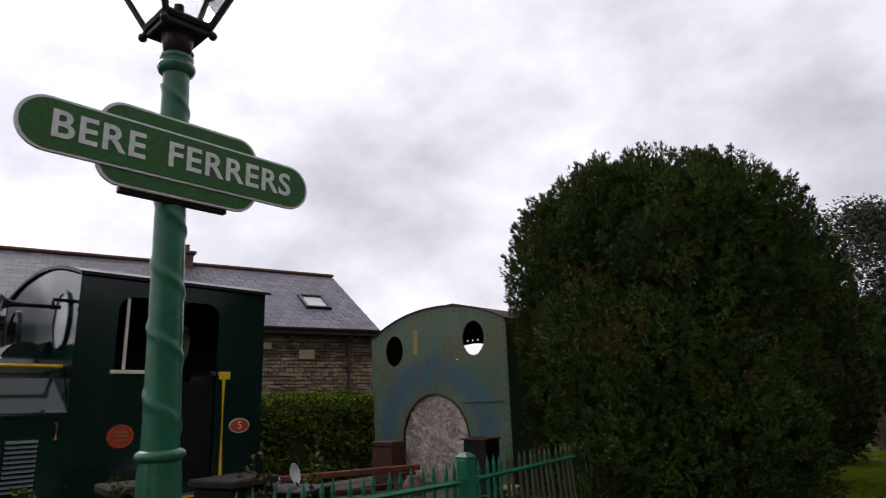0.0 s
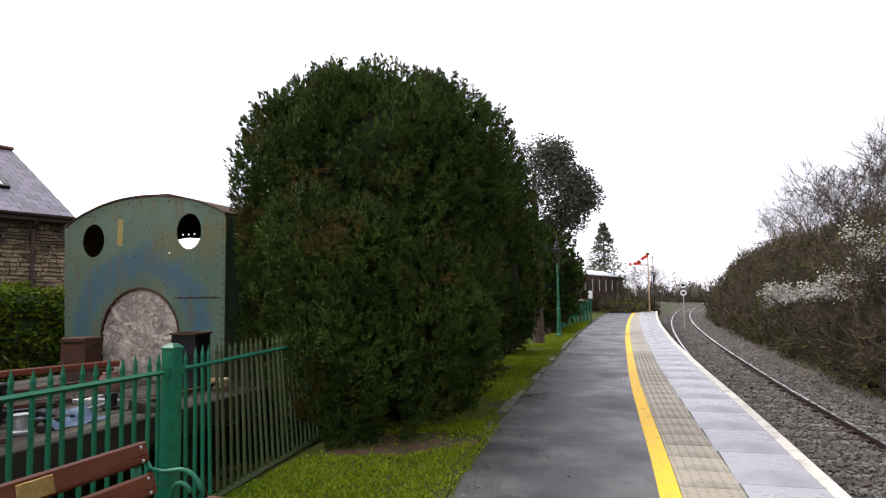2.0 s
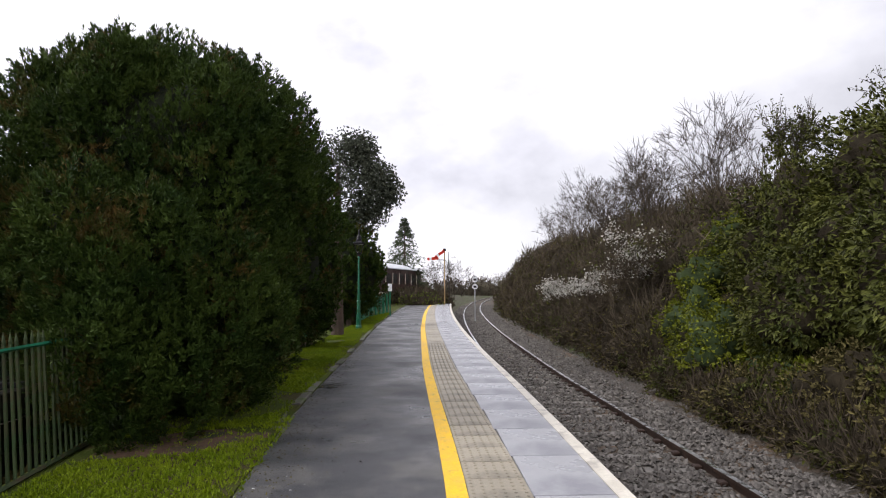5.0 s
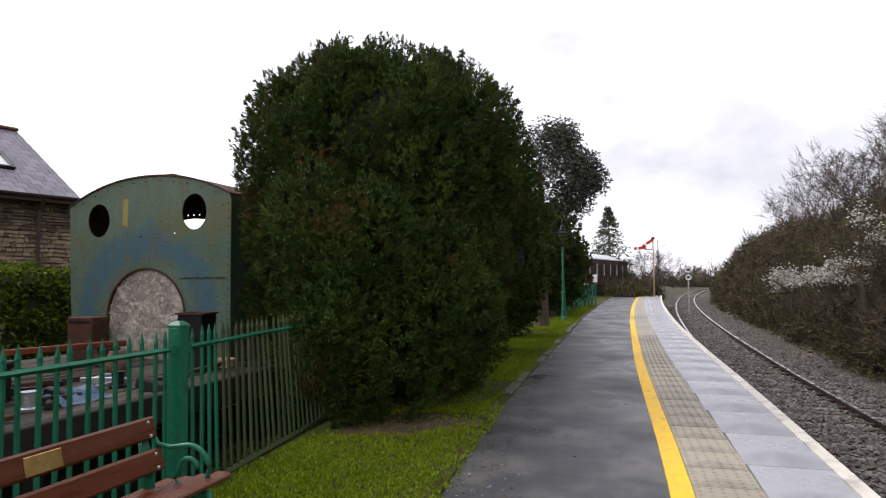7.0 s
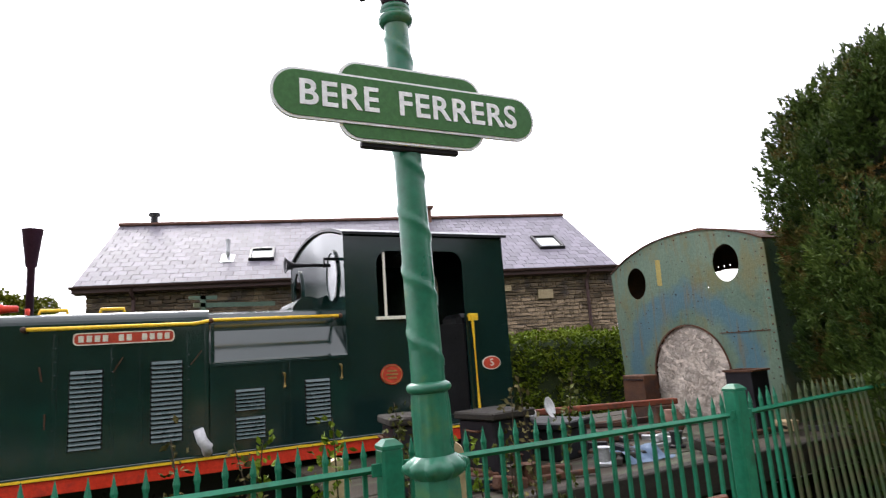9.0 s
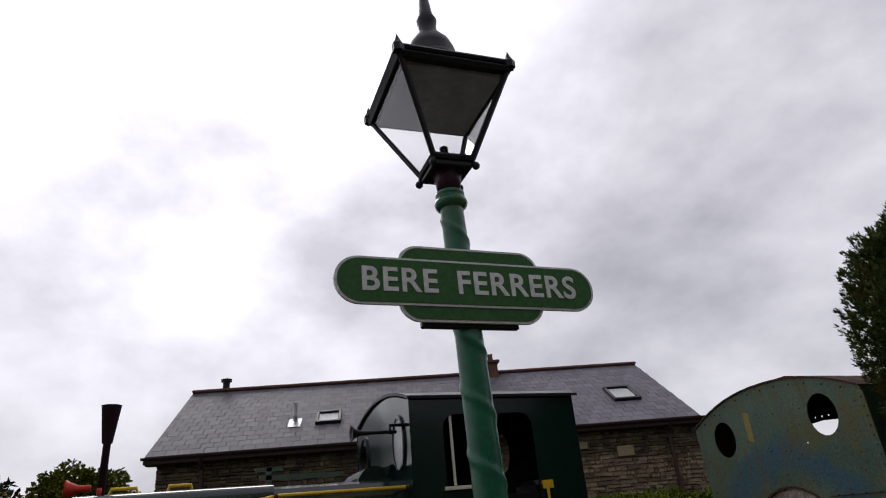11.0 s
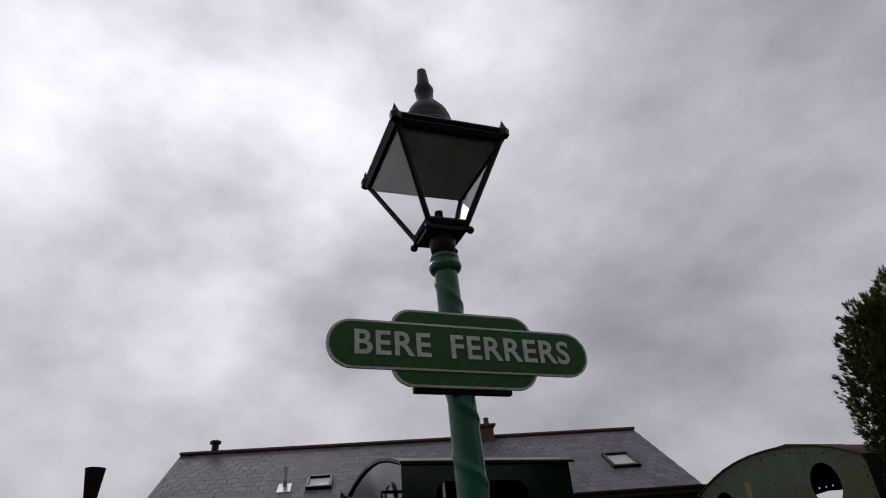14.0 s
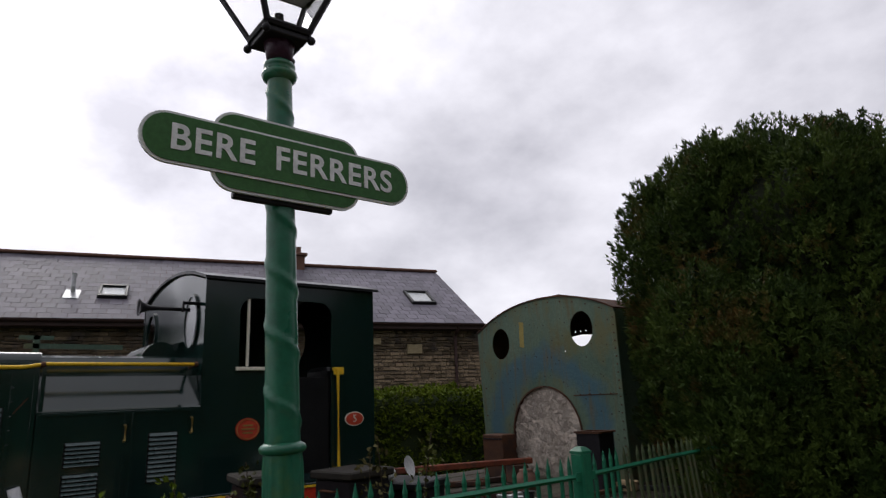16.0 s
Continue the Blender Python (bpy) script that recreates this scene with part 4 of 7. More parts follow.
# ---- scrapped cab on the timber staging ----
def cab_sheet_material():
    m = CAB_SHEET.copy()
    m.name = "cab_front_paint"
    nd, ln = m.node_tree.nodes, m.node_tree.links
    bsdf = nd["Principled BSDF"]
    old = bsdf.inputs["Base Color"].links[0].from_socket
    tc = nd.new("ShaderNodeTexCoord")
    off = nd.new("ShaderNodeVectorMath"); off.operation = "SUBTRACT"; off.inputs[1].default_value = (0.0, 0.0, 0.86)
    ln.new(tc.outputs["Object"], off.inputs[0])
    flat_v = nd.new("ShaderNodeVectorMath"); flat_v.operation = "MULTIPLY"; flat_v.inputs[1].default_value = (0.95, 0.0, 0.92)
    ln.new(off.outputs[0], flat_v.inputs[0])
    size = nd.new("ShaderNodeVectorMath"); size.operation = "LENGTH"
    ln.new(flat_v.outputs[0], size.inputs[0])
    wob = nd.new("ShaderNodeTexNoise"); wob.inputs["Scale"].default_value = 3.2; wob.inputs["Detail"].default_value = 6.0
    ln.new(tc.outputs["Object"], wob.inputs["Vector"])
    add = nd.new("ShaderNodeMath"); add.operation = "MULTIPLY_ADD"; add.inputs[1].default_value = 0.5
    ln.new(wob.outputs[0], add.inputs[0]); ln.new(size.outputs["Value"], add.inputs[2])
    band = nd.new("ShaderNodeValToRGB")
    band.color_ramp.elements[1].color = (0, 0, 0, 1)
    for pos, v in ((0.0, 0), (0.86, 0), (0.99, 0.7), (1.16, 0.75), (1.29, 0)):
        e = band.color_ramp.elements.new(min(1, pos / 1.6))
        e.color = (v, v, v, 1)
    div = nd.new("ShaderNodeMath"); div.operation = "DIVIDE"; div.inputs[1].default_value = 1.6
    ln.new(add.outputs[0], div.inputs[0]); ln.new(div.outputs[0], band.inputs[0])
    mix = nd.new("ShaderNodeMix"); mix.data_type = "RGBA"
    ln.new(band.outputs[0], mix.inputs[0]); ln.new(old, mix.inputs[6]); mix.inputs[7].default_value = (0.05, 0.125, 0.175, 1)
    # rust runs, drawn out downwards, and pits
    run_map = nd.new("ShaderNodeMapping"); run_map.inputs["Scale"].default_value = (7, 1, 0.9)
    ln.new(tc.outputs["Object"], run_map.inputs[0])
    run = nd.new("ShaderNodeTexNoise"); run.inputs["Scale"].default_value = 1.6; run.inputs["Detail"].default_value = 5.0
    ln.new(run_map.outputs[0], run.inputs["Vector"])
    rr = nd.new("ShaderNodeMapRange"); rr.inputs["From Min"].default_value, rr.inputs["From Max"].default_value = 0.54, 0.76
    ln.new(run.outputs[0], rr.inputs["Value"])
    mix2 = nd.new("ShaderNodeMix"); mix2.data_type = "RGBA"
    ln.new(rr.outputs[0], mix2.inputs[0]); ln.new(mix.outputs[2], mix2.inputs[6]); mix2.inputs[7].default_value = (0.13, 0.105, 0.05, 1)
    pit = nd.new("ShaderNodeTexVoronoi"); pit.inputs["Scale"].default_value = 13.0
    ln.new(tc.outputs["Object"], pit.inputs["Vector"])
    pr = nd.new("ShaderNodeMapRange"); pr.inputs["From Min"].default_value, pr.inputs["From Max"].default_value = 0.13, 0.09
    ln.new(pit.outputs["Distance"], pr.inputs["Value"])
    mix3 = nd.new("ShaderNodeMix"); mix3.data_type = "RGBA"
    ln.new(pr.outputs[0], mix3.inputs[0]); ln.new(mix2.outputs[2], mix3.inputs[6]); mix3.inputs[7].default_value = (0.03, 0.022, 0.016, 1)
    ln.new(mix3.outputs[2], bsdf.inputs["Base Color"])
    return m


OLD_PAINT = cab_sheet_material()
SX, SY = -6.04, 6.0
old_cab = empty("scrap_cab", pose(SX, SY, 0.0), "rusty green and blue steam locomotive cab front, boarded up", "locomotive cab")
def sheet_top(n=16, dz=0.0, half=1.2):
    return [(-half + 2 * half * k / n, 2.235 + dz + 0.3 * (1 - abs(2 * k / n - 1) ** 2.2) + 0.06 * k / n) for k in range(n + 1)]


arch = [(0.57, 0.24)] + [(0.57 * math.cos(radians(a)) + 0.01, 0.86 + 0.58 * math.sin(radians(a))) for a in range(0, 181, 12)] + [(-0.57, 0.24)]
sheet_out = [(-1.12, 0.2)] + [(-0.575, 0.2)] + [(-0.575, 0.24)] + [(0.01 + 0.58 * math.cos(radians(a)), 0.86 + 0.59 * math.sin(radians(a))) for a in range(180, -1, -10)] + [(0.575, 0.24), (0.575, 0.2), (1.2, 0.2)] + sheet_top()[::-1]
small_holes = [oval(-0.08, 1.83, 0.014, 0.014, 8), oval(0.42, 1.86, 0.011, 0.011, 8), oval(-0.5, 1.72, 0.009, 0.009, 8)]
part("front_sheet", prism(bmesh.new(), sheet_out, 0.012, None, [oval(-0.73, 2.05, 0.17, 0.21), oval(0.70, 2.11, 0.175, 0.215)] + small_holes), OLD_PAINT, old_cab, "flaking green sheet with a faded blue arch band")
strands = bmesh.new()
srnd = random.Random(3)
prism(strands, arch, 0.018, Matrix.Translation((0, 0.03, 0)))
for k in range(900):
    x, z = srnd.uniform(-0.54, 0.54), srnd.uniform(0.26, 1.42)
    if z > 0.86 and math.hypot(x, z - 0.86) > 0.55:
        continue
    a, l, w = srnd.uniform(0, 3.14), srnd.uniform(0.03, 0.075), srnd.uniform(0.009, 0.024)
    y = 0.0285 - srnd.uniform(0, 0.009)
    c, s = math.cos(a), math.sin(a)
    strands.faces.new([strands.verts.new((x + c * p * l - s * q * w, y + srnd.uniform(-0.006, 0.0), z + s * p * l + c * q * w)) for p, q in ((-1, -1), (1, -1), (1, 1), (-1, 1))])
part("strand_board", strands, OSB, old_cab, "grey brown strand board filling the boiler opening")
bm = bmesh.new()
lo, hi = sheet_top(16, 0.0, 1.205), sheet_top(16, 0.018, 1.205)
prism(bm, lo + hi[::-1], 1.43, Matrix.Translation((0, -0.015, 0)))
part("roof_sheet", bm, RUST, old_cab, "thin rusty curved roof sheet")
part("roof_hatch", prism(bmesh.new(), [(-0.35, 2.50), (0.35, 2.52), (0.34, 2.595), (-0.34, 2.575)], 0.9, Matrix.Translation((0, 0.05, 0))), RUST, old_cab)
part("side_sheet", boxed(1.185, 1.2, 0.012, 1.4, 0.2, 2.296), OLD_PAINT, old_cab)
part("side_sheet", boxed(-1.16, -1.145, 0.012, 1.4, 0.2, 2.262), RUST, old_cab)
back_out = [(-1.14, 2.1), (-0.8, 2.17), (-0.45, 2.2), (-0.1, 2.17), (1.18, 2.1)] + [(x, z + 0.004) for x, z in sheet_top()[::-1]]
part("back_sheet", prism(bmesh.new(), back_out, 0.012, Matrix.Translation((0, 1.4, 0)), [oval(-0.55 + 0.1 * k, 2.25, 0.014, 0.014, 8) for k in range(3)]), RUST, old_cab, "brown rusted back sheet")
bm = bmesh.new()
box(bm, 1.165, 1.235, -0.03, 0.0, 0.2, 2.25, 0.004)
part("corner_angle", bm, CAB_SHEET, old_cab, "riveted angle strip with flaking paint")
bm = bmesh.new()
bolt_at = [(1.2, z) for z in np.arange(0.3, 2.25, 0.09)] + [(x, z - 0.06) for x, z in sheet_top(12)[1:-1]] + [(0.6 + 0.05 * k, 1.33) for k in range(0, 10, 3)] + [(-1.07, z) for z in np.arange(0.35, 2.2, 0.37)]
for x, z in bolt_at:
    bmesh.ops.create_icosphere(bm, subdivisions=1, radius=0.011, matrix=Matrix.Translation((x, -0.004 if x < 1.1 else -0.03, z)))
tagged(part("bolts", bm, RUST, old_cab), kind="stuff")
part("seam", boxed(0.5, 1.16, -0.006, 0.0, 1.315, 1.325), RUST, old_cab)
bm = bmesh.new()
prism(bm, [(0.585 * math.cos(radians(a)) + 0.01, 0.86 + 0.595 * math.sin(radians(a))) for a in range(0, 181, 10)] + [(0.565 * math.cos(radians(a)) + 0.01, 0.86 + 0.575 * math.sin(radians(a))) for a in range(180, -1, -10)], 0.02, Matrix.Translation((0, -0.012, 0)))
part("opening_rim", bm, RUST, old_cab, "rusty rim round the opening")
part("yellow_patch", prism(bmesh.new(), [(-0.36, 1.98), (-0.28, 1.96), (-0.27, 2.3), (-0.35, 2.31)], 0.002, Matrix.Translation((0, -0.003, 0))), surf("ochre_paint_patch", (0.28, 0.22, 0.06), (0.36, 0.29, 0.09), 9, 0.7, 0.2), old_cab, "patch of old ochre paint")

# ---- timber staging with scrap ----
staging = empty("timber_staging", pose(-5.7, 4.6, -0.62), "low weathered timber staging beside the fence", "platform")
wpart("edge_beam", boxed(-4.17, -4.05, 1.3, 8.0, 0.12, 0.36, 0.01), TIMBER_EDGE, staging, "dark timber edge beam")
for k in range(9):
    x0 = -4.18 - 0.36 * (k + 1)
    wpart("plank", boxed(x0 + 0.01, x0 + 0.35, 1.3, 8.0, 0.3, 0.345 + 0.004 * (k % 3), 0.006), DECK, staging)
# added dark boards in place of the black shade under the deck
for k in range(3):
    wpart("skirt_board", boxed(-4.46, -4.43, 1.3, 8.0, -0.6 + 0.29 * k, -0.32 + 0.29 * k, 0.004), TIMBER_EDGE, staging)
for y in (1.45, 3.0, 4.6, 6.2, 7.8):
    for x in (-4.2, -5.8, -7.3):
        wpart("post", boxed(x - 0.08, x + 0.08, y - 0.08, y + 0.08, -0.62, 0.3, 0.008), TIMBER_EDGE, staging)


def on_deck(name, label, category, x, y, turn=0, z=0.35):
    return empty(name, pose(x, y, z, 0, 0, turn), label, category)


def crate(x, y, w, d, h, turn, label, material, lid):
    t = on_deck("steel_bin", label, "bin", x, y, turn)
    bm = boxed(-w / 2, w / 2, -d / 2, d / 2, 0, h, 0.015)
    part("body", bm, material, t)
    part("lid", boxed(-w / 2 - 0.03, w / 2 + 0.03, -d / 2 - 0.03, d / 2 + 0.03, h, h + 0.06, 0.012), lid, t)
    part("handle", tube(bmesh.new(), [(-0.08, -d / 2 - 0.01, h - 0.08), (-0.08, -d / 2 - 0.05, h - 0.08), (0.08, -d / 2 - 0.05, h - 0.08), (0.08, -d / 2 - 0.01, h - 0.08)], 0.01, 6), RUST, t)


crate(-5.0, 2.6, 0.42, 0.42, 0.42, 12, "dark rusty steel bin with flat lid on the staging", IRON_BLACK, TIMBER_EDGE)
crate(-4.8, 1.75, 0.36, 0.3, 0.48, -8, "dark metal box with sloping lid on the staging", IRON_BLACK, TIMBER_EDGE)
crate(-5.2, 3.25, 0.55, 0.42, 0.26, 20, "black wet machinery box on the staging", LOCO_BLACK, LOCO_BLACK)
dish = on_deck("metal_dish", "white metal dish propped on a black box", "dish", -5.25, 3.3, 30, 0.67)
bm = lathe(bmesh.new(), [(0.008, 0.0), (0.06, 0.008), (0.092, 0.03), (0.095, 0.034), (0.087, 0.03), (0.052, 0.015), (0.004, 0.009)], 24, Matrix.Translation((0, 0, 0.09)) @ Matrix.Rotation(radians(75), 4, "Y"))
part("bowl", bm, WHITE_JUNK, dish, smooth=True)
part("canister", lathe(bmesh.new(), [(0.05, 0), (0.055, 0.02), (0.055, 0.2), (0.03, 0.23)], 16, Matrix.Translation((-0.1, -0.12, 0.055)) @ Matrix.Rotation(radians(90), 4, "X")), WHITE_JUNK, dish)
for x, y, l, r, turn, mat_, lab in ((-5.5, 3.9, 1.5, 0.03, 70, RUST, "long rusty bar across the staging"), (-6.3, 4.7, 1.9, 0.035, 78, RUST, "long rusty bar across the staging"), (-6.5, 4.3, 1.6, 0.03, 60, RUST, "long rusty bar across the staging"),
                                    (-4.75, 4.1, 0.8, 0.02, 100, STEEL, "grey steel pipe on the staging"), (-4.6, 5.0, 1.3, 0.025, 95, RUST, "long rusty bar across the staging"), (-4.4, 2.6, 0.9, 0.022, 84, RUST, "long rusty bar across the staging")):
    z = 0.37 if mat_ is STEEL else 0.36
    t = on_deck("scrap_bar", lab, "scrap metal", x, y, turn, z)
    part("bar", boxed(-l / 2, l / 2, -r, r, 0.0, r * 1.6, 0.006), mat_, t)
frame_junk = on_deck("red_steel_frame", "rusty red steel channel leaning on blocks", "scrap metal", -6.2, 4.6, 72, 0.36)
part("channel", boxed(-1.0, 1.0, -0.04, 0.04, 0.2, 0.265, 0.01), OXIDE, frame_junk)
for k in (-0.8, 0.8):
    part("block", boxed(k - 0.1, k + 0.1, -0.1, 0.1, 0.0, 0.2, 0.01), RUST, frame_junk)
box_l = on_deck("rusty_plate_box", "brown rusted steel plate box beside the cab", "scrap metal", -6.58, 5.7, 0)
part("plate", boxed(-0.2, 0.18, -0.12, 0.12, 0.0, 0.52, 0.01), RUST, box_l)
part("rivets", boxed(-0.18, 0.16, -0.128, -0.121, 0.46, 0.475), IRON_BLACK, box_l)
box_r = on_deck("black_hopper", "black open steel hopper beside the cab", "scrap metal", -4.83, 5.44, 5)
bm = bmesh.new()
for a, b, c, d in ((-0.14, 0.14, -0.14, -0.12), (-0.14, 0.14, 0.12, 0.14), (-0.14, -0.12, -0.12, 0.12), (0.12, 0.14, -0.12, 0.12)):
    box(bm, a, b, c, d, 0.0, 0.58, 0.003)
part("wall", bm, IRON_BLACK, box_r)
part("rim", prism(bmesh.new(), rounded(-0.17, 0.17, -0.16, 0.16, 0.03), 0.02, Matrix.Translation((0, 0, 0.6)) @ Matrix.Rotation(radians(-90), 4, "X"), (rounded(-0.12, 0.12, -0.12, 0.12, 0.02),)), RUST, box_r)
pot = on_deck("clay_pot", "round brown clay pot on the staging", "pot", -5.3, 4.85)
part("body", lathe(bmesh.new(), [(0.06, 0), (0.11, 0.06), (0.12, 0.13), (0.09, 0.2), (0.07, 0.22), (0.075, 0.24)], 20), RIDGE_TILE, pot, smooth=True)
cloth = on_deck("blue_tarpaulin", "crumpled blue grey tarpaulin on the staging", "tarpaulin", -4.65, 3.7)
bm = bmesh.new()
bmesh.ops.create_grid(bm, x_segments=14, y_segments=14, size=0.24)
for v in bm.verts:
    v.co.z = 0.05 + 0.09 * noise.noise(v.co * 7.0) + 0.04 * noise.noise(v.co * 17.0) - 0.25 * (v.co.x ** 2 + v.co.y ** 2)
    v.co.z = max(0.0, v.co.z)
part("sheet", bm, CLOTH_BLUE, cloth, smooth=True)
scrap_rnd = random.Random(9)
for k in range(34):
    x, y = scrap_rnd.uniform(-5.6, -4.3), scrap_rnd.uniform(2.1, 5.8)
    t = on_deck("scrap_piece", "small rusty or pale scrap piece on the staging", "scrap metal", x, y, scrap_rnd.uniform(0, 180))
    kind = k % 4
    mat_ = (RUST, IRON_BLACK, DECK, RUST, IRON_BLACK, WHITE_JUNK, RUST, TIMBER_EDGE, STEEL, IRON_BLACK, RUST)[k % 11]
    if kind == 0:
        bm = tube(bmesh.new(), [(0.11 * math.cos(a), 0.11 * math.sin(a), 0.03 + 0.02 * math.sin(3 * a)) for a in np.linspace(0, 5.2, 12)], 0.016, 6)
    elif kind == 1:
        bm = boxed(-0.14, 0.14, -0.04, 0.04, 0, 0.09, 0.012, Matrix.Rotation(0.2, 4, "Y"))
    elif kind == 2:
        bm = lathe(bmesh.new(), [(0.07, 0), (0.075, 0.02), (0.05, 0.03), (0.05, 0.12), (0.065, 0.14)], 14)
    else:
        bm = boxed(-0.2, 0.2, -0.025, 0.025, 0.0, 0.05, 0.006)
        box(bm, -0.03, 0.03, -0.12, 0.12, 0.0, 0.07, 0.008)
    part("piece", bm, mat_, t)
tin = on_deck("paint_tin", "dirty cream tin by the scrap cab", "tin", -4.66, 5.66)
part("body", lathe(bmesh.new(), [(0.12, 0), (0.12, 0.06), (0.127, 0.065), (0.127, 0.085), (0.1, 0.085)], 20), CREAM_PLASTIC, tin)

# two tan boards standing in the weeds behind the fence
for x, y, turn in ((-3.5, 0.76, 8), (-3.5, 1.43, -20)):
    t = empty("rounded_board", pose(x, y, -0.62, 0, 6, turn), "tan board with rounded top standing in weeds", "board")
    part("board", plate_yz([(-0.06, 0), (0.06, 0), (0.06, 1.45)] + arc(0, 1.45, 0.06, 0, 180, 6), 0, 0.03), CREAM_PLASTIC, t)

# ---- green spear fence along the platform ----
FENCE_X = -2.87
fence = empty("picket_fence", pose(FENCE_X, 2.85, 0.0), "green painted steel fence with pointed pickets", "fence")
picket = bmesh.new()
box(picket, -0.0085, 0.0085, -0.008, 0.008, -0.04, 0.93)
lathe(picket, [(0.0105, 0.925), (0.0135, 0.94), (0.0, 1.005)], 6)
picket_me = bpy.data.meshes.new("picket")
picket.normal_update(); picket.to_mesh(picket_me); picket.free(); picket_me.materials.append(RAIL_GREEN)
aged_me = picket_me.copy()
aged_me.materials.clear()
aged_me.materials.append(AGED_GREEN)
fy = [2.85 + 1.985 * k for k in range(-4, 1)] + [6.82 + 1.985 * k for k in range(0, 5)]
frnd = random.Random(2)


def fence_lean(y):
    """Degrees by which the fence leans back where the yew presses on it."""
    return 4.5 * min(1.0, max(0.0, (y - 2.9) / 1.2))


def fence_x(y):
    """Past the last square post the fence runs a little away from the platform."""
    return FENCE_X - 0.095 * min(max(0.0, y - 2.85), 4.0)


for a, b in zip(fy, fy[1:]):
    ry = [a + (b - a) * j / 8 for j in range(9)]
    bm = bmesh.new()
    tube(bm, [(fence_x(q) + 0.008 - 0.89 * math.tan(radians(fence_lean(q))), q, 0.888) for q in ry], 0.0145, 4)
    wpart("rail", bm, RAIL_GREEN, fence)
    bm = bmesh.new()
    tube(bm, [(fence_x(q) + 0.008, q, 0.12 if a < 2.8 else 0.035) for q in ry], 0.019, 4)
    wpart("rail", bm, RAIL_GREEN if a < 2.8 else AGED_GREEN, fence)
    count = round((b - a) / 0.0865)
    for k in range(1, count):
        y = a + (b - a) * k / count
        ob = new("picket", aged_me if y > 3.3 else picket_me)
        ob.parent = fence
        ob.matrix_basis = pose(fence_x(y) - FENCE_X - 0.012, y - 2.85, frnd.uniform(-0.008, 0.008), frnd.uniform(-0.8, 0.8), frnd.uniform(-0.6, 0.6) - fence_lean(y), frnd.uniform(-5, 5))
for y in fy:
    fx_, tall = fence_x(y), 0.965 + 0.025 * min(2.0, max(-0.5, y - 0.86))
    bm = boxed(fx_ - 0.044, fx_ + 0.044, y - 0.044, y + 0.044, -0.1, tall, 0.01)
    post = wpart("post", bm, RAIL_GREEN, fence, "square green post with pyramid cap")
    wpart("cap", lathe(bmesh.new(), [(0.062, tall - 0.005), (0.062, tall + 0.008), (0.03, tall + 0.03), (0.0, tall + 0.032)], 4, Matrix.Translation((fx_, y, 0)) @ Matrix.Rotation(radians(45), 4, "Z")), RAIL_GREEN, post)
    for z in (0.888, 0.12):
        wpart("bracket", boxed(fx_ + 0.02, fx_ + 0.028, y - 0.085, y + 0.085, z - 0.025, z + 0.025, 0.003), RAIL_GREEN, post)

# ---- bench ----
bench = empty("platform_bench", pose(-1.95, 1.1, 0.015), "slatted brown wooden bench with green scrolled iron ends", "bench")
BX = -2.13
for z, x in ((0.705, BX - 0.03), (0.59, BX + 0.01)):
    wpart("back_slat", boxed(x - 0.016, x + 0.016, -0.05, 1.88, z - 0.042, z + 0.042, 0.008, Matrix.Translation((x, 0, z)) @ Matrix.Rotation(radians(-14), 4, "Y") @ Matrix.Translation((-x, 0, -z))), BENCH_WOOD, bench)
for k in range(4):
    x, z = BX + 0.0 + 0.08 * k, 0.462 + 0.016 * k
    wpart("seat_slat", boxed(x - 0.034, x + 0.034, -0.05, 1.96, z, z + 0.024, 0.007), BENCH_WOOD, bench)
wpart("plaque", boxed(BX - 0.016, BX - 0.006, 1.33, 1.46, 0.67, 0.73, 0.002, Matrix.Translation((BX - 0.03, 0, 0.69)) @ Matrix.Rotation(radians(-14), 4, "Y") @ Matrix.Translation((-BX + 0.03, 0, -0.69))), BRASS, bench, "dull metal plaque")
for y in (0.05, 1.84):
    bm = bmesh.new()
    tube(bm, [(BX - 0.05, y, 0.72), (BX - 0.03, y, 0.6), (BX + 0.0, y, 0.44), (BX - 0.02, y, 0.2), (BX - 0.1, y, 0.0)], 0.02, 8)
    tube(bm, [(BX + 0.0, y, 0.44), (BX + 0.26, y, 0.485), (BX + 0.28, y, 0.25), (BX + 0.34, y, 0.0)], 0.018, 8)
    # arm with scroll
    tube(bm, [(BX - 0.03, y + 0.03, 0.69), (BX + 0.0, y + 0.03, 0.645), (BX + 0.06, y + 0.03, 0.635), (BX + 0.14, y + 0.03, 0.65)] + [(BX + 0.15 + 0.085 * math.sin(a), y + 0.03, 0.565 + 0.085 * math.cos(a)) for a in np.linspace(0.2, 4.2, 12)] + [(BX + 0.145 + 0.045 * math.sin(a), y + 0.03, 0.555 + 0.045 * math.cos(a)) for a in np.linspace(4.4, 7.6, 8)], 0.0095, 8)
    tube(bm, [(BX + 0.2, y + 0.03, 0.5), (BX + 0.26, y + 0.03, 0.43)], 0.0095, 8)
    wpart("bench_end", bm, RAIL_GREEN, bench, "green scrolled iron end", True)
bm = bmesh.new()
for z, x in ((0.73, BX - 0.02), (0.68, BX - 0.006), (0.615, BX + 0.018), (0.565, BX + 0.032)):
    for y in (0.0, 1.84):
        bmesh.ops.create_icosphere(bm, subdivisions=1, radius=0.008, matrix=Matrix.Translation((x, y, z)))
tagged(wpart("bolts", bm, STEEL, bench), kind="stuff")


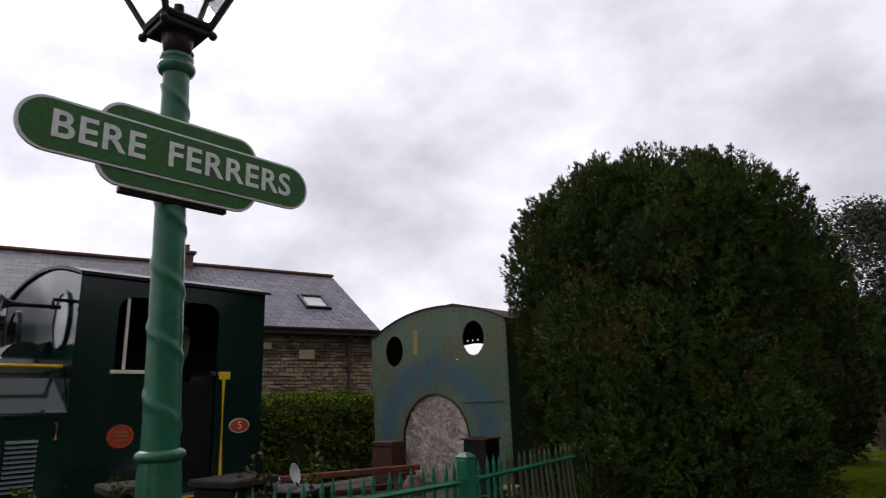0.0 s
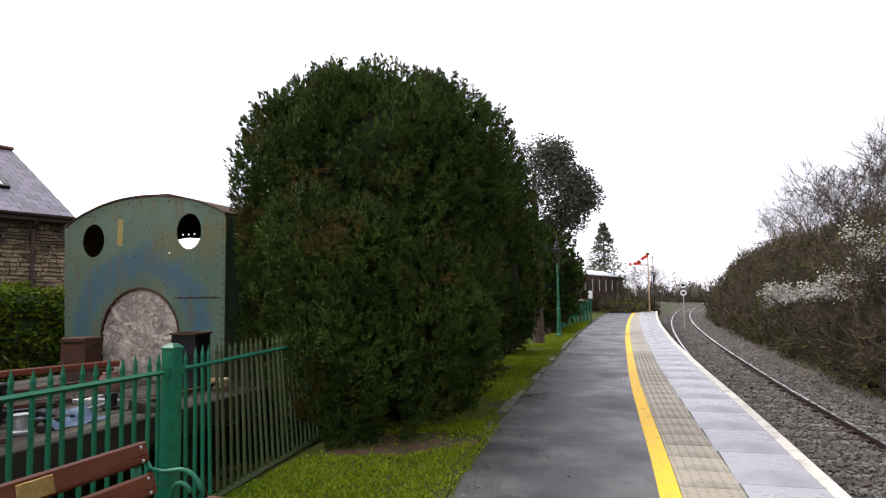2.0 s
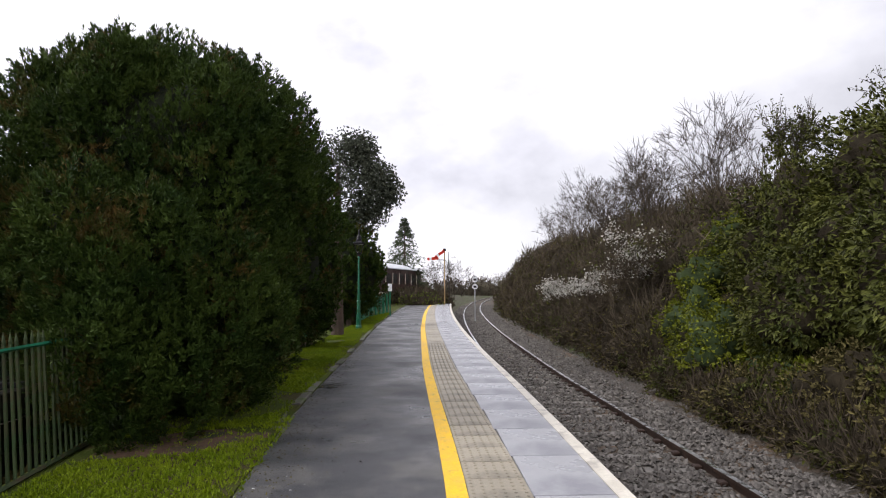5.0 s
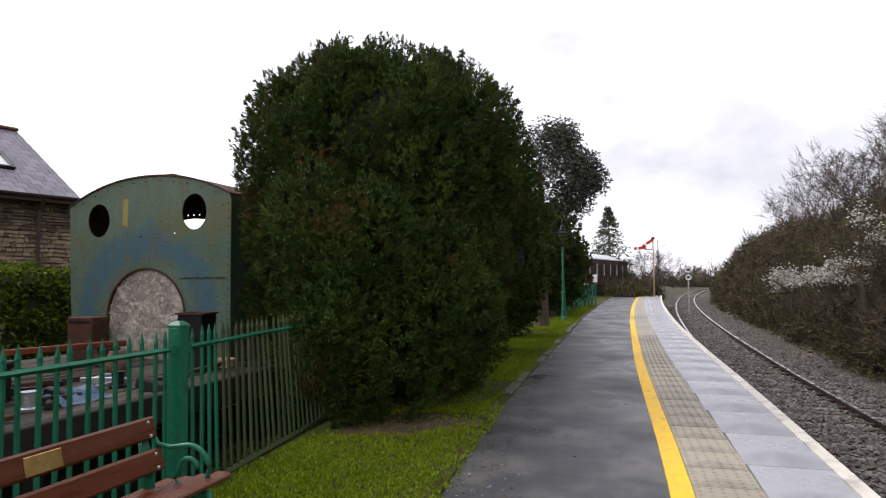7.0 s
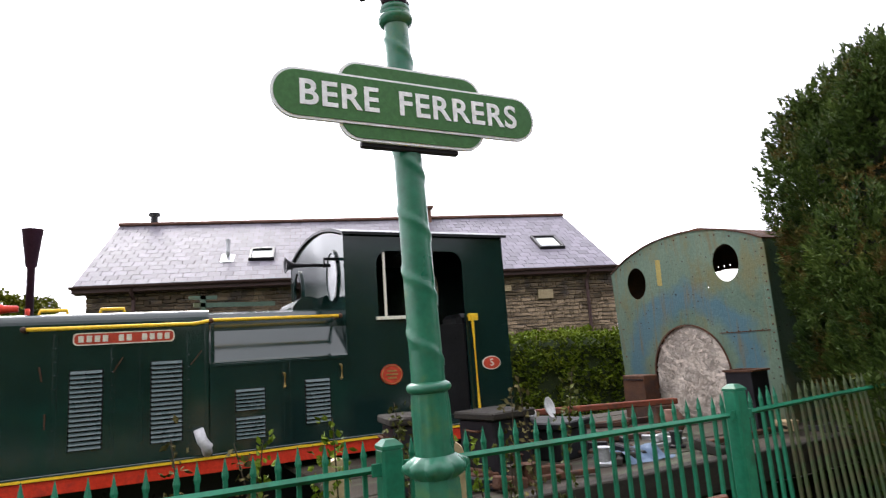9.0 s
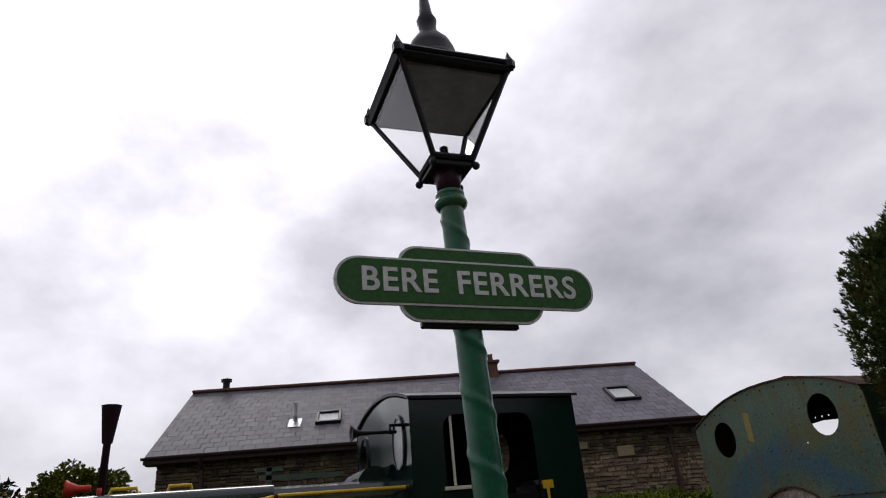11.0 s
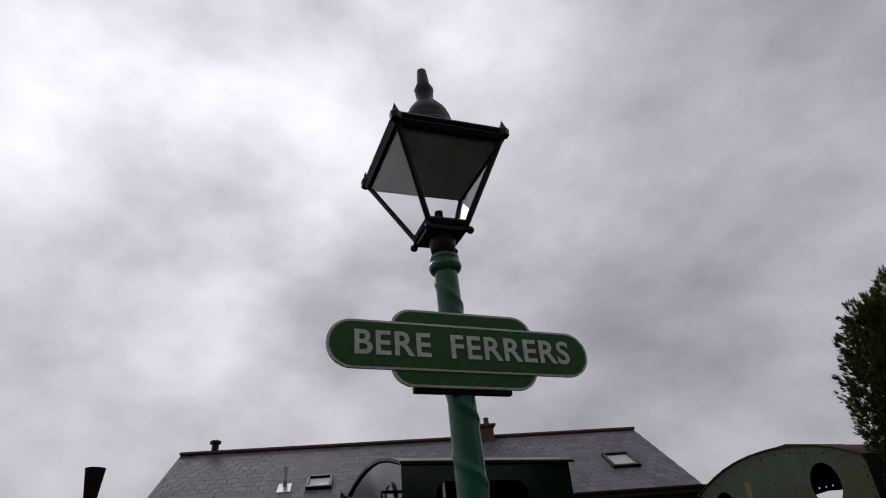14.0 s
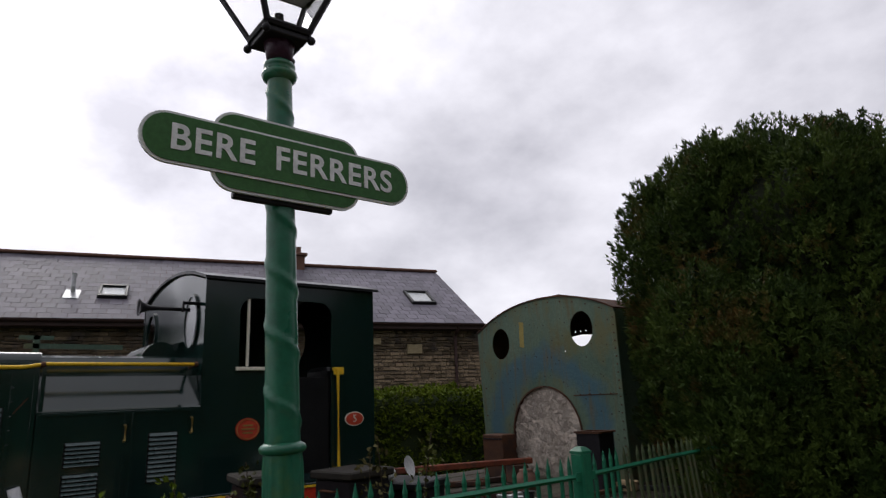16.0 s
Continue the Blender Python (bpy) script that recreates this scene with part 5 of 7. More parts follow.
# ---- lamp posts ----
def lamp_post(name, label, lean, with_sign):
    """A cast lamp standard with a square tapered lantern, its foot at the origin."""
    t = empty(name, pose(0, 0, 0), label, "lamp post")
    oct_base = lathe(bmesh.new(), [(0.14, -0.02), (0.14, 0.08), (0.115, 0.12), (0.1, 0.5), (0.085, 0.6), (0.078, 0.9), (0.076, 0.93)], 8)
    part("base", oct_base, POLE_GREEN, t, "eight-sided cast base")
    bm = bmesh.new()
    rows, n = [], 40
    lobed = [(0.076, 0.925, 0), (0.088, 0.938, 0.009), (0.1, 0.953, 0.012), (0.098, 0.97, 0.011), (0.083, 0.983, 0.003), (0.066, 0.995, 0)]
    for r, z, w in lobed:
        rows.append([bm.verts.new(((r + w * math.cos(10 * a)) * math.cos(a), (r + w * math.cos(10 * a)) * math.sin(a), z)) for a in [2 * math.pi * k / n for k in range(n)]])
    for p, q in zip(rows, rows[1:]):
        for k in range(n):
            bm.faces.new((p[k], p[(k + 1) % n], q[(k + 1) % n], q[k]))
    part("lobed_collar", bm, POLE_GREEN, t, "lobed cast collar", True)
    bm = bmesh.new()
    rows = []
    for r, z, w in ((0.063, 0.985, 0.0), (0.063, 1.02, 0.003), (0.062, 1.15, 0.003), (0.061, 1.19, 0.0)):
        rows.append([bm.verts.new(((r + w * math.cos(12 * a)) * math.cos(a), (r + w * math.cos(12 * a)) * math.sin(a), z)) for a in [2 * math.pi * k / 48 for k in range(48)]])
    for p, q in zip(rows, rows[1:]):
        for k in range(48):
            bm.faces.new((p[k], p[(k + 1) % 48], q[(k + 1) % 48], q[k]))
    part("fluted_drum", bm, POLE_GREEN, t, "", True)
    part("ring", lathe(bmesh.new(), [(0.06, 1.19), (0.071, 1.197), (0.075, 1.207), (0.071, 1.218), (0.058, 1.226)], 28), POLE_GREEN, t, "", True)
    # shaft with a raised band wound round it
    shaft = bmesh.new()
    rows, n, m_ = [], 40, 110
    for i in range(m_ + 1):
        z = 1.22 + 1.3 * i / m_
        r0 = 0.0565 - 0.013 * i / m_
        ring = []
        for k in range(n):
            a = 2 * math.pi * k / n
            ph = ((a / (2 * math.pi) + (z - 1.22) / 0.21) % 1.0)
            band = 0.0062 * max(0.0, 1 - abs(ph - 0.5) / 0.085) ** 0.6 - 0.0012 * max(0.0, 1 - abs(ph - 0.62) / 0.05)
            ring.append(shaft.verts.new(((r0 + band) * math.cos(a), (r0 + band) * math.sin(a), z)))
        rows.append(ring)
    for p, q in zip(rows, rows[1:]):
        for k in range(n):
            shaft.faces.new((p[k], p[(k + 1) % n], q[(k + 1) % n], q[k]))
    part("shaft", shaft, POLE_GREEN, t, "tapered green shaft with a raised spiral band", True)
    part("upper_ring", lathe(bmesh.new(), [(0.042, 2.48), (0.058, 2.49), (0.064, 2.505), (0.06, 2.52), (0.048, 2.525), (0.056, 2.535), (0.056, 2.55), (0.046, 2.558)], 28), POLE_GREEN, t, "", True)
    part("neck", lathe(bmesh.new(), [(0.044, 2.555), (0.05, 2.6), (0.062, 2.66), (0.05, 2.665)], 24), MAROON, t, "dark maroon flared neck", True)
    lantern = part("lantern_frame", bmesh.new(), IRON_BLACK, t, "black iron lantern frame")
    b, a, z0, z1 = 0.080, 0.221, 2.668, 3.007
    bm = bmesh.new()
    corners = [(1, 1), (-1, 1), (-1, -1), (1, -1)]
    for cx, cy in corners:
        tube(bm, [(cx * b, cy * b, z0), (cx * a, cy * a, z1)], 0.0125, 6)
        bmesh.ops.create_icosphere(bm, subdivisions=2, radius=0.016, matrix=Matrix.Translation((cx * b * 1.08, cy * b * 1.08, z0 - 0.035)))
        tube(bm, [(cx * b * 1.05, cy * b * 1.05, z0 - 0.03), (cx * b, cy * b, z0)], 0.007, 6)
        lathe(bm, [(0.022, z1), (0.024, z1 + 0.03), (0.016, z1 + 0.04), (0.0, z1 + 0.085)], 6, Matrix.Translation((cx * (a + 0.008), cy * (a + 0.008), 0)))
    for (ax, ay), (bx, by) in zip(corners, corners[1:] + corners[:1]):
        tube(bm, [(ax * b, ay * b, z0), (bx * b, by * b, z0)], 0.014, 6)
        tube(bm, [(ax * a, ay * a, z1), (bx * a, by * a, z1)], 0.019, 6)
        tube(bm, [(ax * a * 1.03, ay * a * 1.03, z1 + 0.03), (bx * a * 1.03, by * a * 1.03, z1 + 0.03)], 0.012, 6)
    box(bm, -b, b, -b, b, z0 - 0.035, z0 - 0.012, 0.004)
    bm.to_mesh(lantern.data)
    bm.free()
    for (ax, ay), (bx, by) in zip(corners, corners[1:] + corners[:1]):
        bm = bmesh.new()
        quad = [Vector((ax * b, ay * b, z0)), Vector((bx * b, by * b, z0)), Vector((bx * a, by * a, z1)), Vector((ax * a, ay * a, z1))]
        nrm = (quad[1] - quad[0]).cross(quad[3] - quad[0]).normalized() * 0.003
        f, g = [bm.verts.new(v) for v in quad], [bm.verts.new(v + nrm) for v in quad]
        for k in range(4):
            bm.faces.new((f[k], f[(k + 1) % 4], g[(k + 1) % 4], g[k]))
        bm.faces.new(f[::-1]); bm.faces.new(g)
        pane = part("pane", bm, LAMP_GLASS, lantern)
        pane.visible_shadow = False
    part("reflector", boxed(-a + 0.02, a - 0.02, -a + 0.02, a - 0.02, z1 - 0.03, z1 - 0.015), SMOKED, lantern, "dusty grey reflector under the lantern top")
    part("lamp_holder", lathe(bmesh.new(), [(0.011, z0), (0.011, z0 + 0.05), (0.017, z0 + 0.055), (0.017, z0 + 0.09)], 12), IRON_BLACK, lantern)
    bm = bmesh.new()
    lathe(bm, [(a * 1.43, z1 + 0.02), (0.12, z1 + 0.13)], 4, Matrix.Rotation(radians(45), 4, "Z"))
    part("lantern_roof", bm, IRON_BLACK, t, "black hipped lantern roof")
    part("finial", lathe(bmesh.new(), [(0.11, z1 + 0.12), (0.125, z1 + 0.14), (0.12, z1 + 0.165), (0.1, z1 + 0.18), (0.105, z1 + 0.22), (0.09, z1 + 0.265), (0.055, z1 + 0.315), (0.038, z1 + 0.345), (0.04, z1 + 0.38), (0.045, z1 + 0.405), (0.03, z1 + 0.44), (0.022, z1 + 0.524), (0.018, z1 + 0.49), (0.006, z1 + 0.455)], 24), IRON_BLACK, t, "turned black finial", True)
    return t


near_lamp = lamp_post("lamp_post", "green cast iron lamp post with spiral shaft and black lantern", 0, True)
far_lamp = copy_thing(near_lamp, pose(-2.46, 19.07, 0.03, 0, 0, 3))
far_lamp.matrix_basis = far_lamp.matrix_basis @ Matrix.Diagonal((0.66, 0.66, 0.87, 1))
tagged(far_lamp, "green lamp post with black lantern further along the grass")
near_lamp.matrix_basis = pose(-2.39, 0.872, 0.0, 1.85, 0, 0)

# ---- station name sign on the lamp post ----
sign = empty("station_sign", pose(-2.325, 0.811, 2.149), "green enamel totem station name sign with white lettering", "sign")
def pill(half, h, r, z=0.0, n=8):
    return arc(half - r, z + h - r, r, 0, 90, n) + arc(-half + r, z + h - r, r, 90, 180, n) + arc(-half + r, z - h + r, r, 180, 270, n) + arc(half - r, z - h + r, r, 270, 360, n)


YZ = SIDE
part("bar_edge", prism(bmesh.new(), pill(0.487, 0.084, 0.0838), 0.012, Matrix.Translation((0, 0, 0)) @ YZ), SIGN_WHITE, sign, "white rim of the name bar")
part("name_bar", prism(bmesh.new(), pill(0.477, 0.0755, 0.0752), 0.004, Matrix.Translation((0.0115, 0, 0)) @ YZ), SIGN_GREEN, sign, "green enamel name bar")
part("plate_edge", prism(bmesh.new(), pill(0.27, 0.137, 0.075), 0.012, Matrix.Translation((-0.008, 0, 0)) @ YZ), SIGN_WHITE, sign, "white rim of the back plate")
part("back_plate", prism(bmesh.new(), pill(0.26, 0.128, 0.067), 0.004, Matrix.Translation((0.0035, 0, 0)) @ YZ), SIGN_GREEN, sign, "green rounded back plate")
part("bracket", boxed(-0.035, -0.01, -0.19, 0.17, -0.152, -0.128, 0.004), IRON_BLACK, sign)
part("bracket", boxed(-0.035, -0.01, -0.19, 0.17, 0.128, 0.143, 0.004), IRON_BLACK, sign)
for word, wy in (("BERE", -0.266), ("FERRERS", 0.172)):
    tagged(words(word, 0.1185, SIGN_WHITE, "word", sign, sign.matrix_basis @ Matrix.Translation((0.0165, wy, -0.001)) @ FACING, 0.0015, 0.0022, 1.085), "white capital letters")

# ---- far things along the line ----
signal = empty("semaphore_signal", pose(0.86, 45, -0.6), "tall white semaphore signal post with two red arms", "signal")
wpart("post", boxed(0.82, 0.9, 44.96, 45.04, -0.6, 3.95, 0.01), POST_OCHRE, signal, "pale yellow and white timber post")
wpart("post_cap", boxed(0.75, 0.97, 44.88, 45.12, 3.95, 4.12, 0.02), LOCO_BLACK, signal)
for z0, x0, tilt in ((3.92, 0.8, 35), (3.42, 0.36, 6)):
    m = Matrix.Translation((x0, 44.86, z0)) @ Matrix.Rotation(radians(-tilt), 4, "Y")
    arm = wpart("arm", boxed(-0.76, 0.06, -0.02, 0.02, -0.1, 0.1, 0, m), LOCO_RED, signal, "red signal arm with a white band")
    wpart("band", boxed(-0.6, -0.44, -0.028, -0.021, -0.102, 0.102, 0, m), SIGN_WHITE, arm)
wpart("bracket", boxed(0.3, 0.82, 44.97, 45.03, 3.26, 3.32, 0.005), LOCO_BLACK, signal)
wpart("ladder", boxed(1.15, 1.2, 44.95, 45.05, -0.6, 3.9), LOCO_BLACK, signal)
discs = empty("speed_sign", pose(2.7, 40, -0.9), "two round white speed boards on a post", "sign")
wpart("post", boxed(2.67, 2.73, 40.0, 40.06, -0.9, 1.9, 0.005), STEEL, discs)
for z in (1.78, 1.32):
    d = wpart("disc", prism(bmesh.new(), oval(2.7, z, 0.21, 0.21), 0.02, Matrix.Translation((0, 39.97, 0))), LOCO_BLACK, discs, "round speed board")
    wpart("face", prism(bmesh.new(), oval(2.7, z, 0.18, 0.18), 0.01, Matrix.Translation((0, 39.955, 0))), SIGN_WHITE, d)
    wpart("figure", boxed(2.6, 2.8, 39.945, 39.955, z - 0.07, z + 0.07), LOCO_BLACK, d)
coach = empty("railway_carriage", pose(-5.4, 50, -1.1), "maroon railway carriage with a white roof", "carriage")
cm = Matrix.Translation((-0.29, -0.2, 1.3)) @ Matrix.Diagonal((1.35, 1.35, 1.35, 1)) @ Matrix.Translation((0.29, 0.2, -1.3)) @ Matrix.Translation((-4.3, 30.7, 0)) @ Matrix.Rotation(radians(-13.9), 4, "Z")
wpart("body", boxed(-2.7, 0.0, 0, 14.4, 0.35, 2.5, 0.03, cm), CARRIAGE_RED, coach, "dark maroon panelled body")
bm = bmesh.new()
prism(bm, [(-2.8 + 2.9 * k / 12, 2.5 + 0.4 * (1 - (k / 6 - 1) ** 2)) for k in range(13)] + [(0.1, 2.44), (-2.8, 2.44)], 14.6, Matrix.Translation((0, 0, 0)) @ cm @ Matrix.Translation((0, -0.1, 0)))
wpart("roof", bm, ROOF_WHITE, coach, "white curved roof")
for k in range(10):
    w = wpart("window", boxed(-0.01, 0.02, 0.5 + 1.4 * k, 1.4 + 1.4 * k, 1.55, 2.15, 0, cm), LOCO_BLACK, coach, "dark window with cream frame")
    wpart("window_frame", boxed(0.0, 0.025, 0.42 + 1.4 * k, 0.48 + 1.4 * k, 1.5, 2.2, 0, cm), CREAM, w)
wpart("footboard", boxed(-0.05, 0.12, 0, 14.4, 0.95, 1.02, 0, cm), CREAM, coach)
wpart("underframe", boxed(-2.4, -0.3, 0.3, 14, -0.5, 0.35, 0, cm), LOCO_BLACK, coach)
far_fence = empty("green_panel_fence", pose(-2.5, 29, 0.0), "green panelled fence at the back of the grass", "fence")
for k in range(10):
    y0 = 22 + 1.0 * k
    bm = boxed(-2.95 + 0.1 * (k - 4) * (k > 4), -2.9 + 0.1 * (k - 4) * (k > 4), y0, y0 + 0.97, 0.0, 0.95, 0.01)
    for j in range(8):
        box(bm, -2.9 + 0.1 * (k - 4) * (k > 4), -2.88 + 0.1 * (k - 4) * (k > 4), y0 + 0.03 + j * 0.118, y0 + 0.1 + j * 0.118, 0.02, 1.0, 0.003)
    wpart("panel", bm, RAIL_GREEN, far_fence)
notice = empty("notice_board", pose(-2.05, 28, 0.0), "small white notice on a green post", "sign")
wpart("post", boxed(-2.08, -2.02, 28, 28.06, 0, 1.2, 0.005), RAIL_GREEN, notice)
wpart("board", boxed(-2.14, -1.96, 27.97, 28.0, 1.12, 1.46, 0.005), SIGN_WHITE, notice)
# ---- plants ----
def lumpy_hull(rng_seed, rings, profile, lump=0.12, freq=1.6, scale=1.0):
    """A closed lumpy body of revolution from r(z) rows."""
    bm = bmesh.new()
    n = 28
    rows = []
    for r, z in profile:
        ring = []
        for k in range(n):
            a = 2 * math.pi * k / n
            p = Vector((math.cos(a) * r, math.sin(a) * r, z))
            d = 1 + lump * noise.noise(p * freq + Vector((rng_seed * 7.3, 0, 0)))
            ring.append(bm.verts.new((p.x * d * scale, p.y * d * scale, z)))
        rows.append(ring)
    for p, q in zip(rows, rows[1:]):
        for k in range(n):
            bm.faces.new((p[k], p[(k + 1) % n], q[(k + 1) % n], q[k]))
    bm.faces.new(rows[0][::-1])
    bm.faces.new(rows[-1])
    return bm


def yew(name, label, x, y, profile, seed, clumps, tufts, leaf=0.05, width=0.0075, puff=0.2, ground=0.02, extra=(), depth=0.34):
    """A clipped upright yew: short trunk, dark core and a crown of upright tufted clumps."""
    t = empty(name, pose(x, y, ground), label, "tree")
    rng = np.random.default_rng(seed)
    prof = np.array(profile)
    part("trunk", lathe(bmesh.new(), [(0.2, -0.1), (0.15, 0.2), (0.13, prof[0, 1] + 0.8), (0.08, prof[0, 1] + 1.4)], 12), BARK, t, "short dark trunk")
    # dark hull whose colour paints the shade seen in the creases
    part("core", lumpy_hull(seed, 0, [(max(0.05, r - depth), z + (0.1 if k == 0 else -0.12 if k == len(profile) - 1 else 0)) for k, (r, z) in enumerate(profile)], 0.16), YEW_SHADE, t, "near-black hull with the inner shade put into its colour", True)
    seg = np.hypot(np.diff(prof[:, 0]), np.diff(prof[:, 1])) * (prof[:-1, 0] + prof[1:, 0])
    # lobes spread evenly: each keeps the candidate furthest from those before it
    got = []
    for _ in range(clumps):
        pk, fk, ak = rng.choice(len(seg), 10, p=seg / seg.sum()), rng.random(10), rng.uniform(0, 2 * np.pi, 10)
        rk, zk = prof[pk, 0] * (1 - fk) + prof[pk + 1, 0] * fk, prof[pk, 1] * (1 - fk) + prof[pk + 1, 1] * fk
        cand = np.stack([np.cos(ak) * rk, np.sin(ak) * rk, zk * 0.8], 1)
        best = 0 if not got else int(np.argmax(np.min(np.linalg.norm(cand[:, None] - np.array([g[3] for g in got])[None], axis=2), axis=1)))
        got.append((pk[best], fk[best], ak[best], cand[best]))
    pick, f = np.array([g[0] for g in got]), np.array([g[1] for g in got])
    r, z = prof[pick, 0] * (1 - f) + prof[pick + 1, 0] * f, prof[pick, 1] * (1 - f) + prof[pick + 1, 1] * f
    slope = np.arctan2(-(prof[pick + 1, 0] - prof[pick, 0]), prof[pick + 1, 1] - prof[pick, 1])
    a = np.array([g[2] for g in got])
    pf = puff * rng.uniform(0.6, 1.4, clumps)
    r = np.maximum(0.0, r - 0.03 - pf * rng.uniform(0.55, 1.5, clumps))
    out = np.stack([np.cos(a) * np.cos(slope), np.sin(a) * np.cos(slope), np.sin(slope)], 1)
    c = np.stack([np.cos(a) * r, np.sin(a) * r, z - 0.25 * pf], 1)
    if extra:
        ex = np.array(extra)
        c = np.concatenate([c, ex[:, :3] - np.array([x, y, ground])])
        away = ex[:, :2] - np.array([x, y])
        away /= np.linalg.norm(away, axis=1, keepdims=True)
        out = np.concatenate([out, np.concatenate([away, np.zeros((len(ex), 1))], 1)])
        pf, z = np.concatenate([pf, ex[:, 3]]), np.concatenate([z, ex[:, 2]])
        clumps += len(ex)
    # every lobe is a billow whose skin is set with sprigs, and every sprig is a short spray of tufts
    per = max(1, tufts // 6)
    k = np.repeat(np.arange(clumps), per)
    d = rng.normal(0, 1, (len(k), 3))
    d /= np.linalg.norm(d, axis=1, keepdims=True)
    keep = (d * out[k]).sum(1) + 0.35 * d[:, 2] > -0.3
    k, d = k[keep], d[keep]
    wave = np.array([0.2 * noise.noise(Vector(q) * 2.6 + Vector((w * 3.7, 0, 0))) + 0.1 * noise.noise(Vector(q) * 6.5 + Vector((0, w * 2.9, 0))) for q, w in zip(d.tolist(), k.tolist())])
    skin = pf[k] * (1 + wave) * rng.uniform(0.84, 1.03, len(k))
    p = c[k] + d * skin[:, None] * np.array([1.0, 1.0, 1.65])
    way = 0.7 * d + 0.2 * out[k] + np.array([0, 0, 0.9]) + rng.normal(0, 0.2, d.shape)
    way /= np.linalg.norm(way, axis=1, keepdims=True)
    j = np.repeat(np.arange(len(k)), 6)
    run = rng.random(len(j))
    p = p[j] + way[j] * ((run - 0.7) * 2.0 * leaf)[:, None] + rng.normal(0, 0.34 * leaf, (len(j), 3)) * (1.15 - run)[:, None]
    sprig = leaf_cloud(rng, p, way[j], leaf, width, 0.42, 4, 0.25, (d + 0.3 * out[k] + np.array([0, 0, 0.25]))[j])
    # ragged leaders along the top
    top = z > prof[:, 1].max() - 0.5
    lead = (c + out * pf[:, None] * 0.62)[top]
    lead = np.concatenate([lead + rng.normal(0, 0.09, lead.shape) for _ in range(4)])
    m = np.repeat(np.arange(len(lead)), 40)
    hgt = rng.random(len(m)) ** 1.3
    sway = rng.normal(0, 0.07, (len(lead), 2))
    tall = rng.uniform(0.02, 0.17, len(lead))
    q = lead[m] + np.stack([sway[m, 0] * hgt, sway[m, 1] * hgt, hgt * tall[m] + 0.08], 1) + rng.normal(0, 0.035, (len(m), 3)) * (1.1 - hgt)[:, None]
    tips = leaf_cloud(rng, q, np.tile([0, 0, 1.0], (len(m), 1)), leaf, width, 0.45, 3)
    v, fc = joined([sprig, tips])
    mesh_np("crown", v, fc, YEW, t, "dense dark green needles with rusty patches")
    return t


# low lobes that bulge over the fence and the grass: x, y, z, size
SKIRT = [(-2.8, 5.05, 0.9, 0.4), (-2.5, 5.2, 0.5, 0.4), (-3.0, 4.95, 1.3, 0.38), (-2.2, 5.5, 0.75, 0.4), (-2.65, 5.15, 1.6, 0.4), (-2.15, 5.6, 1.3, 0.4), (-1.95, 5.95, 0.85, 0.36), (-3.3, 5.05, 1.75, 0.4), (-2.85, 5.3, 0.35, 0.32), (-3.2, 5.2, 0.9, 0.38),
         (-2.95, 4.75, 0.75, 0.32), (-2.75, 4.9, 0.4, 0.3), (-2.3, 6.6, 2.95, 0.34), (-2.1, 6.95, 2.8, 0.32), (-2.5, 6.3, 3.05, 0.3),
         (-2.05, 7.5, 3.2, 0.36), (-2.3, 7.35, 3.42, 0.36), (-2.62, 7.2, 3.5, 0.34), (-1.9, 7.6, 2.8, 0.36), (-4.18, 6.35, 3.3, 0.32), (-3.9, 6.45, 3.45, 0.3)]
BIG = [(1.15, 0.22), (1.4, 0.55), (1.55, 1.2), (1.6, 2.0), (1.63, 2.75), (1.56, 3.08), (1.4, 3.33), (1.05, 3.47), (0.05, 3.5)]
yew("yew_tree", "large clipped dark green yew with ragged top", -3.32, 6.84, BIG, 1, 120, 2000, 0.056, 0.006, 0.37, extra=SKIRT, depth=0.45)
yew("yew_tree", "clipped dark yew standing behind a larger one", -3.25, 10.1, [(0.6, 0.5), (1.05, 0.85), (1.42, 1.5), (1.42, 2.4), (1.3, 3.1), (1.0, 3.5), (0.05, 3.8)], 2, 120, 420, 0.06, 0.012, 0.36)
yew("yew_tree", "clipped dark yew standing beside the grass", -3.2, 13.4, [(0.6, 0.6), (1.0, 0.95), (1.15, 1.8), (1.05, 2.7), (0.85, 3.4), (0.05, 3.8)], 3, 90, 330, 0.07, 0.015, 0.36)
yew("yew_tree", "clipped rounded yew beyond the second lamp", -2.95, 21.0, [(0.5, 0.85), (1.1, 1.1), (1.25, 1.7), (1.15, 2.4), (0.8, 3.0), (0.35, 3.4), (0.05, 3.5)], 4, 70, 260, 0.09, 0.02, 0.36)


